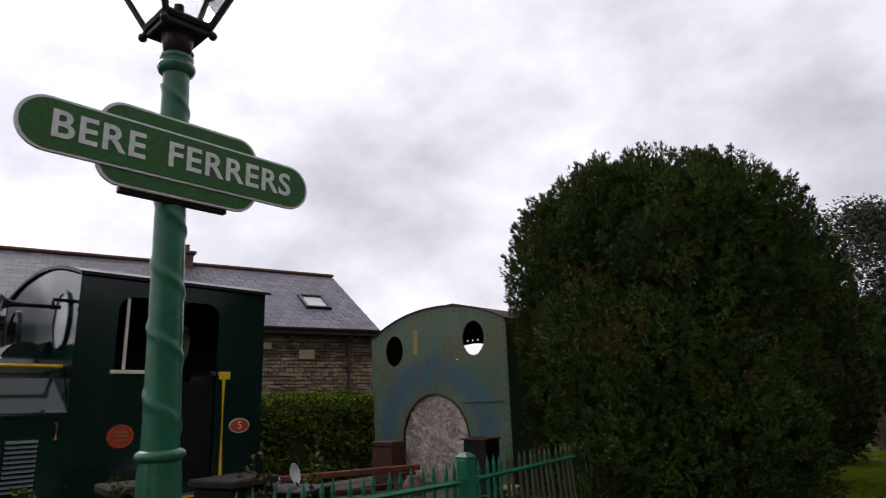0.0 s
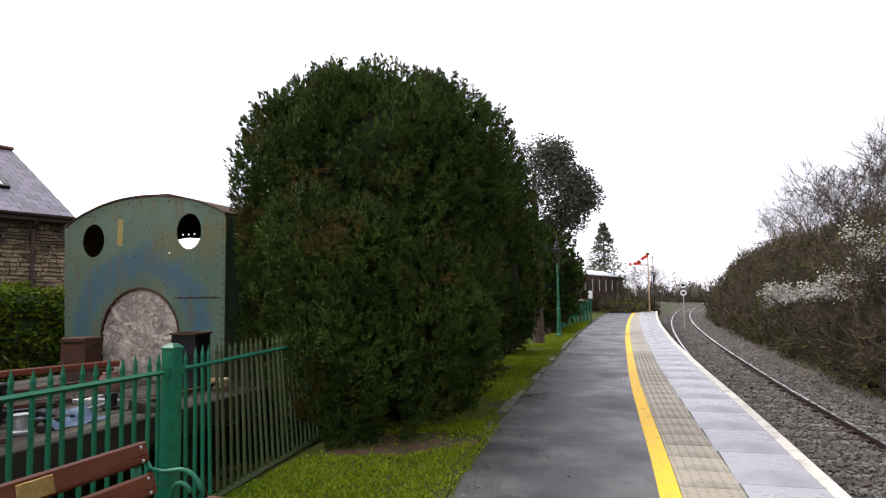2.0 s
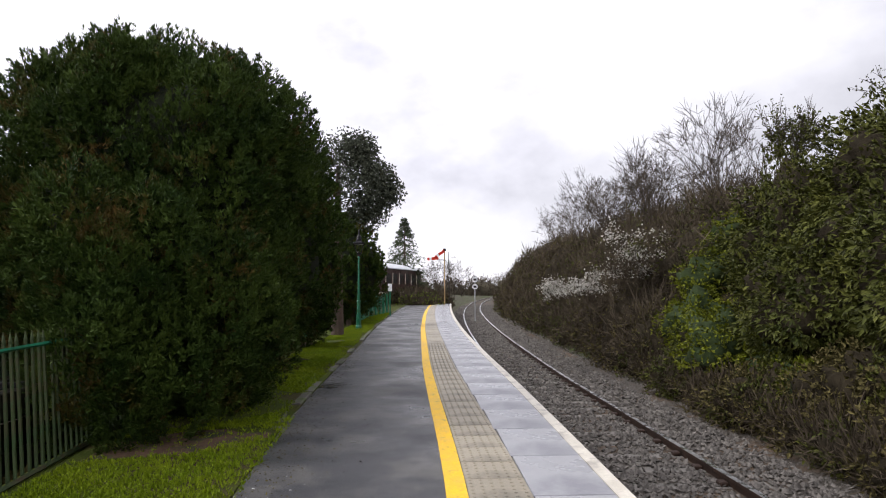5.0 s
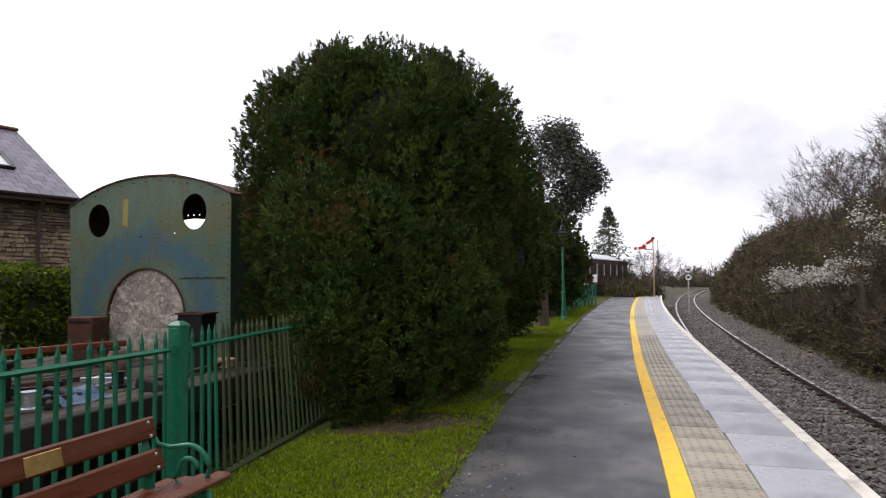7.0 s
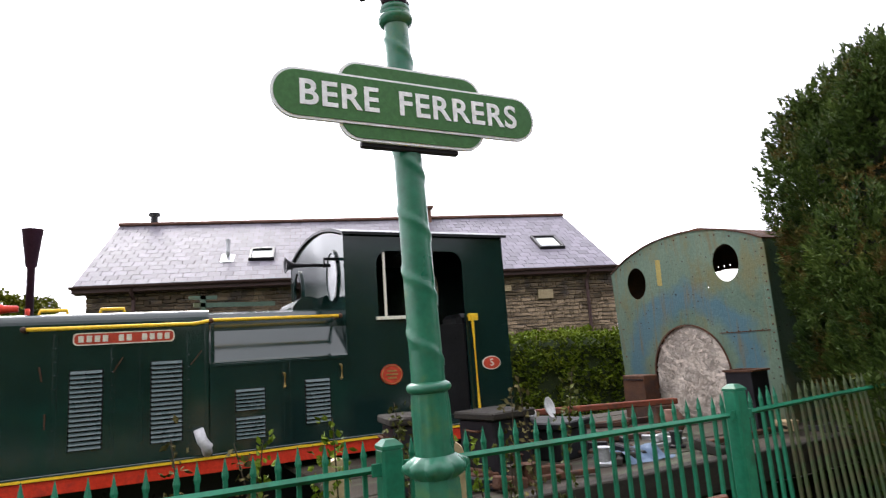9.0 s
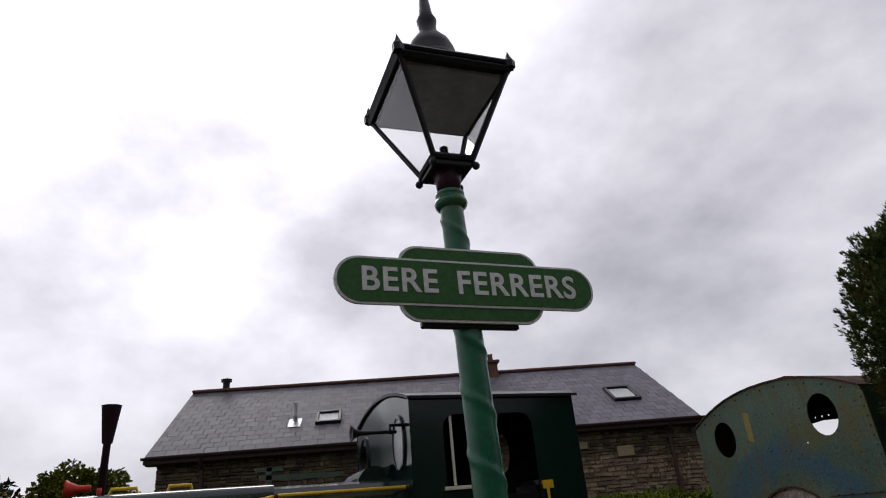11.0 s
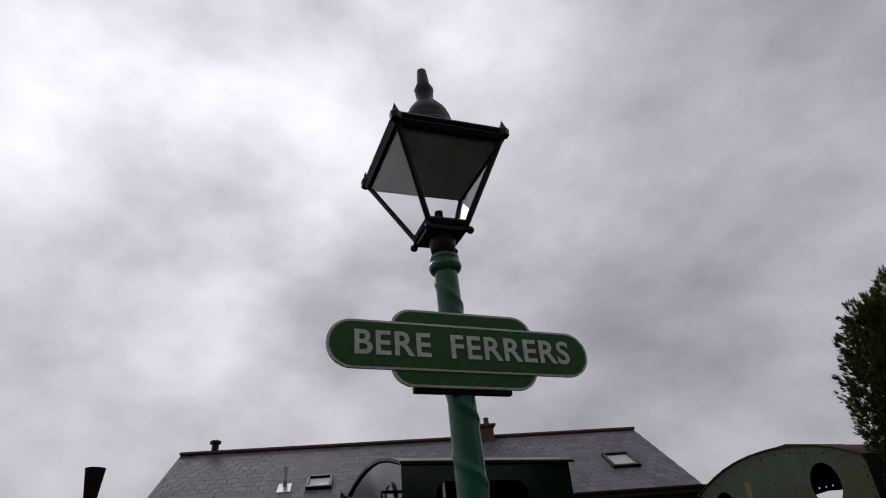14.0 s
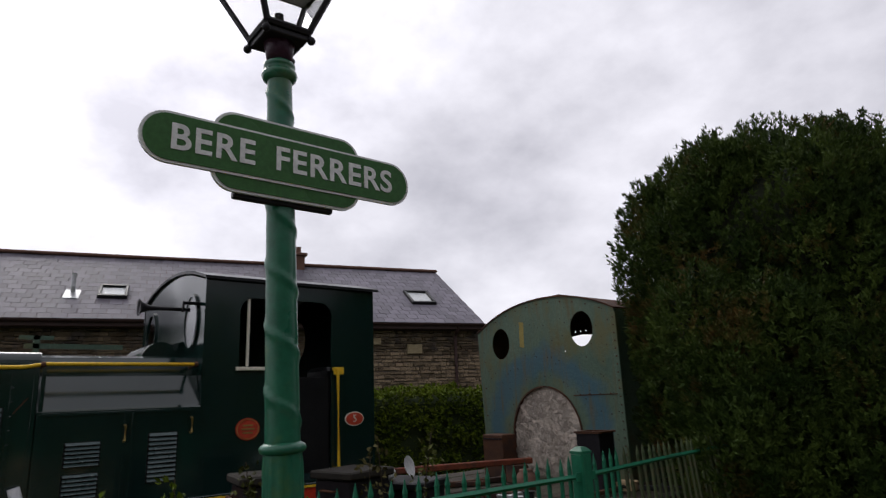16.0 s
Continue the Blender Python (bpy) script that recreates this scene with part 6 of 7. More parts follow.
def limbs(rng, base, height, spread, depth, thick, lean=(0, 0), kids=(3, 5), up=0.5, droop=0.0, cut=0.007):
    """Segments of a branching tree: arrays of start, end and both radii."""
    segs = []

    def grow(p, way, length, r, level):
        n = 3
        for _ in range(n):
            way2 = way + rng.normal(0, 0.14, 3) + np.array([0, 0, 0.06 * up - droop])
            way2 = way2 / np.linalg.norm(way2)
            q = p + way2 * length / n
            r2 = r * 0.84
            segs.append((p, q, r, r2))
            if level > 0 and rng.random() < 0.75:
                side = way2 + rng.normal(0, spread, 3)
                side[2] += 0.25 * up
                grow(q, side / np.linalg.norm(side), length * rng.uniform(0.45, 0.75), r2 * 0.6, level - 1)
            p, way, r = q, way2, r2
        if level > 0:
            for _ in range(rng.integers(*kids)):
                side = way + rng.normal(0, spread, 3)
                side[2] += 0.2 * up
                grow(p, side / np.linalg.norm(side), length * rng.uniform(0.5, 0.8), max(cut, r * 0.7), level - 1)

    grow(np.array(base, float), np.array([lean[0], lean[1], 1.0]), height * 0.42, thick, depth)
    a, b = np.array([s[0] for s in segs]), np.array([s[1] for s in segs])
    ra, rb = np.array([s[2] for s in segs])[:, None], np.array([s[3] for s in segs])[:, None]
    w = b - a
    w /= np.linalg.norm(w, axis=1, keepdims=True) + 1e-9
    s = np.cross(w, [0.31, 0.17, 0.94])
    s /= np.linalg.norm(s, axis=1, keepdims=True) + 1e-9
    u = np.cross(w, s)
    ring = [(math.cos(k), math.sin(k)) for k in (0, 2.094, 4.189)]
    v = np.stack([a + ra * (c * s + d * u) for c, d in ring] + [b + rb * (c * s + d * u) for c, d in ring], 1).reshape(-1, 3)
    tri = np.array([(0, 1, 4), (0, 4, 3), (1, 2, 5), (1, 5, 4), (2, 0, 3), (2, 3, 5)])
    f = (np.arange(len(a))[:, None, None] * 6 + tri[None]).reshape(-1, 3)
    return v, f, b


def bare_tree(x, y, z, height, seed, label, depth=4, spread=0.5, thick=0.06, buds=None, lean=(0, 0), ivy=False):
    rng = np.random.default_rng(seed)
    t = empty("bare_tree", pose(x, y, z), label, "tree")
    v, f, ends = limbs(rng, (0, 0, -0.1), height, spread, depth, thick, lean)
    mesh_np("crown", v, f, TREE_TWIG, t)
    if buds is not None:
        pick = ends[rng.random(len(ends)) < 0.6]
        pick = pick[pick[:, 2] > height * 0.3]
        lv, lf = leaf_cloud(rng, pick + rng.normal(0, 0.03, pick.shape), rng.normal(0, 1, pick.shape), 0.055, 0.017, 0.6, 3)
        mesh_np("new_foliage", lv, lf, buds, t)
    if ivy:
        p = np.stack([rng.normal(0, 0.14, 900), rng.normal(0, 0.14, 900), rng.uniform(0, height * 0.5, 900)], 1)
        lv, lf = leaf_cloud(rng, p, rng.normal(0, 1, p.shape), 0.09, 0.03, 0.6, 2)
        mesh_np("ivy", lv, lf, BANK_LEAF, t)
    return t


def shrub(name, label, x, y, z, rx, ry, rz, seed, leaf_mat, core_mat, n, leaf=0.1, width=0.03, blades=3, droop=-0.1, spread=0.6, lumps=0.25, group=""):
    """A rounded bush: core and leaves spread over an uneven ellipsoid."""
    rng = np.random.default_rng(seed)
    t = empty(name, pose(x, y, z), label, "bush", group)
    bm = bmesh.new()
    bmesh.ops.create_icosphere(bm, subdivisions=3, radius=1.0)
    for v in bm.verts:
        d = 0.84 * (1 + lumps * noise.noise(v.co * 2.2 + Vector((seed, 0, 0))))
        v.co = Vector((v.co.x * rx * d, v.co.y * ry * d, v.co.z * rz * d))
    # the core's dark colour carries the shade deep in the bush
    part("core", bm, core_mat, t, "solid core coloured dark for the shade behind the leaves", True)
    d = rng.normal(0, 1, (n, 3))
    d /= np.linalg.norm(d, axis=1, keepdims=True)
    d = d[d[:, 2] > -0.9]
    k = np.array([1 + lumps * noise.noise(Vector(q) * 2.2 + Vector((seed, 0, 0))) + 0.10 * noise.noise(Vector(q) * 7.0 + Vector((seed, 3, 0))) for q in d])
    p = d * k[:, None] * np.array([rx, ry, rz]) * rng.uniform(0.84, 1.04, (len(d), 1))
    way = d + np.array([0, 0, droop])
    v, f = leaf_cloud(rng, p, way, leaf, width, spread, blades, 0.25, d + np.array([0, 0, 0.4]))
    mesh_np("foliage", v, f, leaf_mat, t)
    return t


# evergreen oak behind the yews
oak_rng = np.random.default_rng(21)
oak = empty("evergreen_oak", pose(-2.75, 16.6, 0.0), "dark evergreen oak with loose leafy crown above the yews", "tree")
part("trunk", lathe(bmesh.new(), [(0.18, -0.1), (0.13, 1.5), (0.1, 3.2), (0.05, 4.6)], 10), BARK, oak)
p = []
for cx, cy, cz, cr in ((-0.1, 0, 4.3, 1.1), (1.3, 0.1, 3.9, 0.5), (0.6, 0, 5.05, 0.5), (0.7, -0.1, 4.0, 0.85), (0.25, 0.2, 4.95, 0.75), (-0.8, 0, 4.7, 0.9), (0.85, 0, 3.4, 0.55), (1.05, 0.1, 4.35, 0.5)):
    d = oak_rng.normal(0, 1, (1300, 3))
    d /= np.linalg.norm(d, axis=1, keepdims=True)
    p.append(np.array([cx, cy, cz]) + d * cr * oak_rng.uniform(0.3, 1.12, (1300, 1)))
p = np.concatenate(p)
v, f = leaf_cloud(oak_rng, p, oak_rng.normal(0, 1, p.shape), 0.075, 0.019, 0.6, 3)
mesh_np("crown", v, f, OAK_LEAF, oak, "small dark grey green leaves")

# spruce in the distance
sp = empty("spruce_tree", pose(-2.6, 59, -0.6), "tall dark spruce with drooping boughs in the distance", "tree")
part("trunk", lathe(bmesh.new(), [(0.2, -0.3), (0.12, 4), (0.02, 8.6)], 8), BARK, sp)
sp_rng = np.random.default_rng(5)
zs = sp_rng.uniform(1.0, 8.5, 330)
ang = sp_rng.uniform(0, 6.283, 330)
rad = (8.8 - zs) * 0.43 * sp_rng.uniform(0.55, 1.15, 330) + 0.08
k = np.repeat(np.arange(330), 17)
fr = sp_rng.random(len(k)) ** 0.7
p = np.stack([np.cos(ang[k]) * rad[k] * fr, np.sin(ang[k]) * rad[k] * fr, zs[k] - 0.28 * rad[k] * fr + sp_rng.normal(0, 0.05, len(k))], 1)
way = np.stack([np.cos(ang[k]), np.sin(ang[k]), np.full(len(k), -0.5)], 1)
v, f = leaf_cloud(sp_rng, p, way, 0.22, 0.035, 0.5, 2)
mesh_np("crown", v, f, SPRUCE_LEAF, sp)

# hedge behind the siding
hd_rng = np.random.default_rng(8)
hedge = empty("privet_hedge", pose(-10.6, 2.0, -0.62), "clipped bright green hedge behind the siding", "hedge")
# plain box, coloured dark for the shade inside the hedge
wpart("core", boxed(-11.15, -10.2, -9, 10.5, -0.6, 1.42, 0.15), HEDGE_SHADE, hedge)
n = 15000
hy = hd_rng.uniform(-9, 10.5, n)
face = hd_rng.random(n) < 0.72
hz = np.where(face, hd_rng.uniform(-0.1, 1.5, n), 1.47)
hx = np.where(face, -10.18, hd_rng.uniform(-11.1, -10.15, n))
wob = np.array([0.2 * noise.noise(Vector((a * 2.1, b * 2.6, 3))) + 0.06 * noise.noise(Vector((a * 5, b * 5, 1))) for a, b in zip(hy, hz)])
hx = hx + np.where(face, wob, 0)
hz = hz + np.where(face, 0, wob)
p = np.stack([hx, hy, hz], 1) + hd_rng.normal(0, 0.035, (n, 3)) - np.array(hedge.matrix_basis.translation)
way = np.stack([np.where(face, 1.0, 0.1), np.zeros(n), np.where(face, 0.25, 1.0)], 1)
v, f = leaf_cloud(hd_rng, p, way, 0.085, 0.02, 0.65, 4, 0.25, np.tile([0.7, 0.0, 0.7], (n, 1)))
mesh_np("foliage", v, f, HEDGE, hedge, "fresh bright green leaves")

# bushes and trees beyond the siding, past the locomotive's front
shrub("garden_bush", "bright yellow green bush beyond the locomotive", -15.2, -2.3, 1.9, 0.9, 1.0, 1.15, 31, BRIGHT_LEAF, HEDGE_SHADE, 5200, 0.085, 0.028)
shrub("garden_bush", "brownish green bush beyond the siding", -16.5, -4.6, 1.2, 1.4, 1.5, 1.6, 32, AUTUMN_LEAF, HEDGE_SHADE, 6000, 0.09, 0.028)
shrub("garden_bush", "dark green bush far beyond the siding", -24, -7.4, 1.6, 2.2, 2.2, 2.6, 33, HOLM, HEDGE_SHADE, 2500, 0.22, 0.05)
shrub("garden_bush", "brownish green bush beyond the siding", -17.5, -6.6, 0.8, 1.5, 1.6, 1.7, 34, AUTUMN_LEAF, HEDGE_SHADE, 5000, 0.09, 0.028)

# ---- cutting bank beyond the track ----
lr = random.Random(14)
k = 0
for x, y, z, rx, ry, rz, n in ((6.5, 7.2, 1.4, 1.4, 1.6, 1.7, 5200), (7.6, 9.2, 2.5, 1.6, 1.8, 1.75, 5200), (6.7, 10.2, 1.0, 1.4, 1.5, 1.5, 4200), (8.3, 6.5, 2.9, 1.6, 1.8, 1.9, 4200), (7.7, 12.4, 2.3, 1.5, 1.6, 1.5, 4200), (8.8, 10.6, 3.2, 1.4, 1.8, 1.4, 3200), (7.2, 4.4, 1.6, 1.5, 1.9, 1.9, 2500), (9.4, 13.0, 3.1, 1.5, 1.5, 1.2, 2400)):
    shrub("laurel_bush", "broad olive green laurel bush on the bank", x, y, z, rx, ry, rz, 40 + k, BANK_LEAF, THICKET_SHADE, int(n * 1.5), 0.115, 0.021, 3, -0.35, 0.7, 0.6, "laurels on the bank")
    k += 1
for x, y, z, r, n in ((5.55, 12.2, 0.0, 0.75, 1100), (5.9, 13.8, 0.4, 0.85, 1200), (6.6, 14.8, 1.4, 0.8, 1000), (7.4, 15.2, 2.4, 0.7, 900), (6.0, 10.8, -0.2, 0.6, 700), (5.5, 9.2, -0.35, 0.5, 600), (6.5, 19.5, 2.0, 0.7, 600), (7.5, 24.0, 2.2, 0.9, 600)):
    shrub("spring_bush", "loose yellow green bush in new leaf", x, y, z, r, r * 1.2, r, 60 + k, BRIGHT_LEAF, HEDGE_SHADE, n, 0.085, 0.024, 3, 0.1, 0.9, 0.6, "bushes in new leaf")
    k += 1


def thicket(x, y, z, rx, ry, rz, seed, n, mat_=None, long=0.4, label="brown leafless bramble thicket on the bank"):
    rng = np.random.default_rng(seed)
    size = rng.uniform(0.75, 1.2)
    rx, ry, rz = rx * size, ry * size, rz * size
    t = empty("bramble_thicket", pose(x, y, z), label, "bush", "thickets on the bank")
    bm = bmesh.new()
    bmesh.ops.create_icosphere(bm, subdivisions=2, radius=1.0)
    for v in bm.verts:
        d = 0.7 * (1 + 0.5 * noise.noise(v.co * 2 + Vector((seed, 0, 0))))
        v.co = Vector((v.co.x * rx * d, v.co.y * ry * d, v.co.z * rz * d))
    # core colour stands for inner shade, and past 60 m for haze
    part("core", bm, THICKET_SHADE if y < 60 else FAR_SCRUB, t, "", True)
    d = rng.normal(0, 1, (n, 3))
    d /= np.linalg.norm(d, axis=1, keepdims=True)
    p = d * np.array([rx, ry, rz]) * rng.uniform(0.72, 1.02, (n, 1)) * np.array([1 + 0.5 * noise.noise(Vector(q) * 2 + Vector((seed, 0, 0))) for q in d])[:, None]
    v1 = leaf_cloud(rng, p, d * 0.5 + np.array([0, 0, 0.5]), long, 0.006 + 0.00025 * y, 0.7, 3, 0.1)
    v2 = leaf_cloud(rng, p, d, 0.06 + 0.0016 * y, 0.014 + 0.00045 * y, 0.8, 3)
    tip = rng.random(n) < 0.18
    v3 = leaf_cloud(rng, p[tip & (d[:, 2] > 0)], np.tile([0.0, 0.0, 1.0], ((tip & (d[:, 2] > 0)).sum(), 1)), long * 2.2, 0.007 + 0.0003 * y, 0.35, 2, 0.05)
    mesh_np("brushwood", *joined([v1, v3]), TWIG, t)
    mesh_np("foliage", *v2, mat_ or BRAMBLE, t)


yy = 15.5
while yy < 150:
    grow = 1 + 0.008 * yy
    foot = bank_foot(yy)
    thicket(foot + 1.0 + lr.uniform(-0.2, 0.3), yy, -0.1, 1.25 * grow, 1.8 * grow, 1.15 * grow, 100 + k, 900, BANK_LEAF if lr.random() < 0.55 else None)
    thicket(foot + 2.5 + lr.uniform(-0.3, 0.5), yy + 0.8, 1.5 + 0.4 * lr.random(), 1.4 * grow, 1.9 * grow, 1.45 * grow, 200 + k, 1100, BANK_LEAF if lr.random() < 0.5 else None)
    thicket(foot + 4.0 + lr.uniform(-0.3, 0.5), yy + 0.3, 2.5 + 0.4 * lr.random(), 1.4 * grow, 1.9 * grow, 1.4 * grow, 1200 + k, 900, BANK_LEAF if lr.random() < 0.6 else None, 0.5)
    thicket(foot + 0.35 + lr.uniform(-0.1, 0.3), yy + 1.4, -0.55, 0.7 * grow, 1.4 * grow, 0.6 * grow, 700 + k, 500, BANK_LEAF if lr.random() < 0.6 else None, 0.3)
    k += 1
    yy += 2.1 * grow
# blackthorn in flower
bl_rng = np.random.default_rng(77)
for x, y, mid, s in ((5.63, 28.7, 1.2, 1), (5.72, 25.2, 1.5, 2), (5.57, 22.0, 1.57, 3), (5.27, 18.6, 1.68, 4), (5.4, 17.6, 2.15, 5), (5.76, 17.5, 2.65, 6), (6.3, 17.0, 3.1, 7)):
    z = ground_z(x, y)
    h = mid - z + 0.5
    t = empty("blackthorn", pose(x, y, z), "blackthorn covered in white blossom on the bank", "bush")
    v, f, ends = limbs(np.random.default_rng(300 + s), (0, 0, -0.2), h * 0.92, 0.55, 4, 0.022)
    mesh_np("crown", v, f, TWIG, t)
    ends = ends[ends[:, 2] > mid - z - 0.55]
    e = np.repeat(ends[::4], 4, 0)
    e = e + bl_rng.normal(0, 0.07, e.shape)
    v, f = leaf_cloud(bl_rng, e, bl_rng.normal(0, 1, e.shape), 0.055, 0.024, 0.6, 2)
    mesh_np("blossom", v, f, BLOSSOM, t, "white blossom")
# bare trees along the top of the cutting
for x, y, z, h, s in ((8.3, 14.2, 2.3, 3.1, 1), (9.2, 16.2, 2.3, 3.4, 2), (10.4, 13.0, 2.6, 3.2, 3), (8.6, 18.8, 2.2, 4.2, 4), (9.6, 11.0, 2.6, 3.0, 5), (9.8, 21.5, 2.0, 4.8, 6), (8.4, 24.0, 2.0, 4.6, 7), (8.2, 28.0, 1.9, 5.0, 8), (9.5, 31.0, 2.0, 5.2, 9),
                     (8.8, 36.0, 1.8, 5.4, 10), (10.0, 42.0, 1.8, 5.6, 11), (10.5, 50.0, 1.8, 5.2, 12), (12.0, 60.0, 1.8, 5.0, 13), (8.0, 20.8, 1.9, 3.6, 14), (7.6, 26.0, 1.6, 3.6, 15), (11.2, 9.2, 2.7, 3.3, 16)):
    bare_tree(x, y, z, h, 400 + s, "leafless tree with fine upright branches on the bank", 4, 0.42, 0.05, BANK_LEAF if s in (1, 3, 5, 16) else None, (-0.08, 0), s in (4, 8, 12))
for x, y, h, s in ((1.6, 78, 5.6, 31), (2.9, 86, 6.2, 32), (6.5, 128, 7.5, 33), (0.4, 74, 5.2, 34), (14.5, 96, 5.6, 35), (17.5, 104, 5.6, 36), (3.6, 96, 6.2, 37)):
    bare_tree(x, y, -0.6, h, 430 + s, "rounded leafless hedgerow tree in the distance", 4, 0.6, 0.1)
for k2 in range(9):
    thicket(-3.6 + 0.55 * k2 + lr.uniform(-0.2, 0.2), 48.6 + lr.uniform(0, 1.2), 0.0, 0.8, 0.9, 0.7 + 0.25 * lr.random(), 640 + k2, 420, (HEDGE, BANK_LEAF, None)[k2 % 3], 0.3, "tangled low scrub beside the line")
# scrub closing the distance, left of the line and behind the platform's end
for k2 in range(26):
    y = 46 + 2.3 * k2
    x = edge_x(y) - 1.8 - 0.10 * (y - 46) - lr.uniform(0, 1.5)
    thicket(x, y, 0.0, 1.6, 1.6, 0.55 + 0.006 * y + lr.random() * 0.4, 500 + k2, 420, (HEDGE, BANK_LEAF, None)[k2 % 3], 0.4, "tangled low scrub beside the line")
for k2 in range(22):
    x = -80 + 9.5 * k2
    thicket(x, 172 + lr.uniform(-8, 8), 0.0, 7.0, 4.0, 3.4 + lr.random() * 2.2, 540 + k2, 700, FAR_SCRUB, 1.1, "distant belt of scrub and trees")
for k2 in range(9):
    thicket(-4.2 - 1.1 * k2, 26 + 2.4 * k2, -0.2, 1.4, 1.5, 0.95, 570 + k2, 420, HEDGE if k2 % 2 else BANK_LEAF, 0.3, "tangled low scrub beside the line")
for k2 in range(12):
    thicket(-6.5 - 2.2 * (k2 % 4), 12.5 + 1.6 * k2, 0.4, 1.4, 1.5, 1.5, 590 + k2, 420, HEDGE if k2 % 2 else BANK_LEAF, 0.3, "tangled low scrub beside the line")

# dark leaf litter and low weeds between the fence and the staging
ul = np.random.default_rng(91)
n = 9000
p = np.stack([ul.uniform(-4.3, -2.95, n), ul.uniform(-3, 9, n), np.full(n, -0.58)], 1)
p[:, 2] += np.array([0.28 * max(0.0, noise.noise(Vector((a * 1.1, b * 1.1, 4)))) for a, b in p[:, :2]]) * ul.random(n)
v, f = leaf_cloud(ul, p, ul.normal(0, 0.6, p.shape) + [0, 0, 0.6], 0.13, 0.03, 0.6, 3)
tagged(mesh_np("undergrowth", v, f, BRAMBLE), "dark low undergrowth and leaf litter behind the fence", "undergrowth", kind="stuff")
# the bank goes on behind the camera: unseen bushes added to darken loco reflections
for k2 in range(10):
    y = -26 + 3.0 * k2
    shrub("laurel_bush", "broad olive green laurel bush on the bank", 7.6, y, 1.5, 2.2, 2.4, 2.4, 950 + k2, BANK_LEAF, HEDGE_SHADE, 900, 0.22, 0.06, 3, -0.2, 0.7, 0.4, "laurels on the bank")
    shrub("laurel_bush", "broad olive green laurel bush on the bank", 9.6, y + 1.4, 3.0, 2.0, 2.4, 2.4, 970 + k2, BANK_LEAF, HEDGE_SHADE, 900, 0.22, 0.06, 3, -0.2, 0.7, 0.4, "laurels on the bank")
# scrub filling the bank between the laurels and along its foot
for k2 in range(34):
    y = 2.5 + 0.42 * k2 + lr.uniform(-0.3, 0.3)
    t_ = lr.uniform(0.3, 3.4)
    x = bank_foot(y) + t_
    r = lr.uniform(0.45, 0.8) + 0.08 * t_
    shrub("bank_scrub", "olive and brown scrub covering the bank", x, y, ground_z(x, y) + 0.25 * r, r, r * 1.3, r * 0.9, 820 + k2, BANK_LEAF if lr.random() < 0.45 else BRAMBLE, THICKET_SHADE, 1700, 0.075, 0.016, 3, 0.1, 0.9, 0.6, "scrub on the bank")
for k2 in range(16):
    y = 2.0 + 0.9 * k2
    thicket(bank_foot(y) + 0.3 + lr.uniform(-0.1, 0.25), y, -0.75, 0.6, 0.8, 0.42, 870 + k2, 420, BANK_LEAF if k2 % 3 == 0 else None, 0.22)
# ---- weeds behind the fence and grass on the strip ----
wr = np.random.default_rng(61)
for k2 in range(16):
    x, y = -3.25 + wr.uniform(-0.2, 0.25), (0.2 + wr.uniform(0, 1.9))
    h = wr.uniform(1.35, 1.85)
    t = empty("weed_stem", pose(x, y, -0.62), "straggling leafy weed behind the fence", "weed", "weeds behind the fence")
    bend = wr.normal(0, 0.1, 2)
    pts = [Vector((bend[0] * q * q, bend[1] * q * q, q * h)) for q in np.linspace(0, 1, 7)]
    part("stem", tube(bmesh.new(), pts, [0.008 - 0.0009 * i for i in range(7)], 5), TWIG, t)
    q = wr.uniform(0.45, 1.0, 90)
    p = np.stack([bend[0] * q * q, bend[1] * q * q, q * h], 1) + wr.normal(0, 0.028, (90, 3))
    v, f = leaf_cloud(wr, p, wr.normal(0, 1, p.shape) + [0, 0, 0.4], 0.035, 0.011, 0.5, 2)
    mesh_np("foliage", v, f, (BRAMBLE, HEDGE, BANK_LEAF)[k2 % 3], t)
gr = np.random.default_rng(62)
n = 64000
gy = 1.0 + 30 * gr.random(n) ** 2.1
kx = np.array([kerb_x(q) for q in gy]) - np.where(gy < 6, -0.02, 0.1)
gx = -2.9 + (kx + 2.93) * gr.random(n)
bare = np.array([noise.noise(Vector((a * 1.4, b * 1.4, 9))) for a, b in zip(gx, gy)])
shade = np.hypot(gx + 3.36, gy - 6.78) + 0.25 * bare
soil = ((gx + 2.28) / 0.9) ** 2 + ((gy - 4.95 - 0.3 * (gx + 2.48)) / 0.4) ** 2 + 1.2 * bare
keep = (bare > -0.45) & ((soil > 1.0) | (gr.random(n) < 0.12)) & ((shade > 1.55) | (gr.random(n) < 0.1)) & ((gx < kx - 0.12) | (gr.random(n) < 0.45))
p = np.stack([gx, gy, np.full(n, 0.012)], 1)[keep]
v, f = leaf_cloud(gr, p, np.tile([0, 0, 1.0], (len(p), 1)), 0.034, 0.0036, 0.55, 4, 0.1)
tagged(mesh_np("grass", v, f, GRASS), "short damp green grass with bare patches", "grass", kind="stuff")
# bare earth where the yew keeps the rain off
EARTH_BARE = surf("bare_red_brown_soil", (0.055, 0.032, 0.02), (0.1, 0.06, 0.036), 5, 0.9, 0.6, fine=45, stain=(0.035, 0.04, 0.014), stain_scale=4, stain_amount=0.5)
bm = bmesh.new()
bmesh.ops.create_grid(bm, x_segments=26, y_segments=16, size=1.0)
for v in bm.verts:
    x, y = v.co.x * 0.7, v.co.y * 0.45
    lift = 0.03 * (1 - v.co.x ** 2 - v.co.y ** 2 + 0.9 * noise.noise(Vector((x * 2.5, y * 2.5, 5))))
    v.co = Vector((x - 2.36, y + 4.95 + 0.3 * (x + 0.2), min(0.026, 0.012 + lift)))
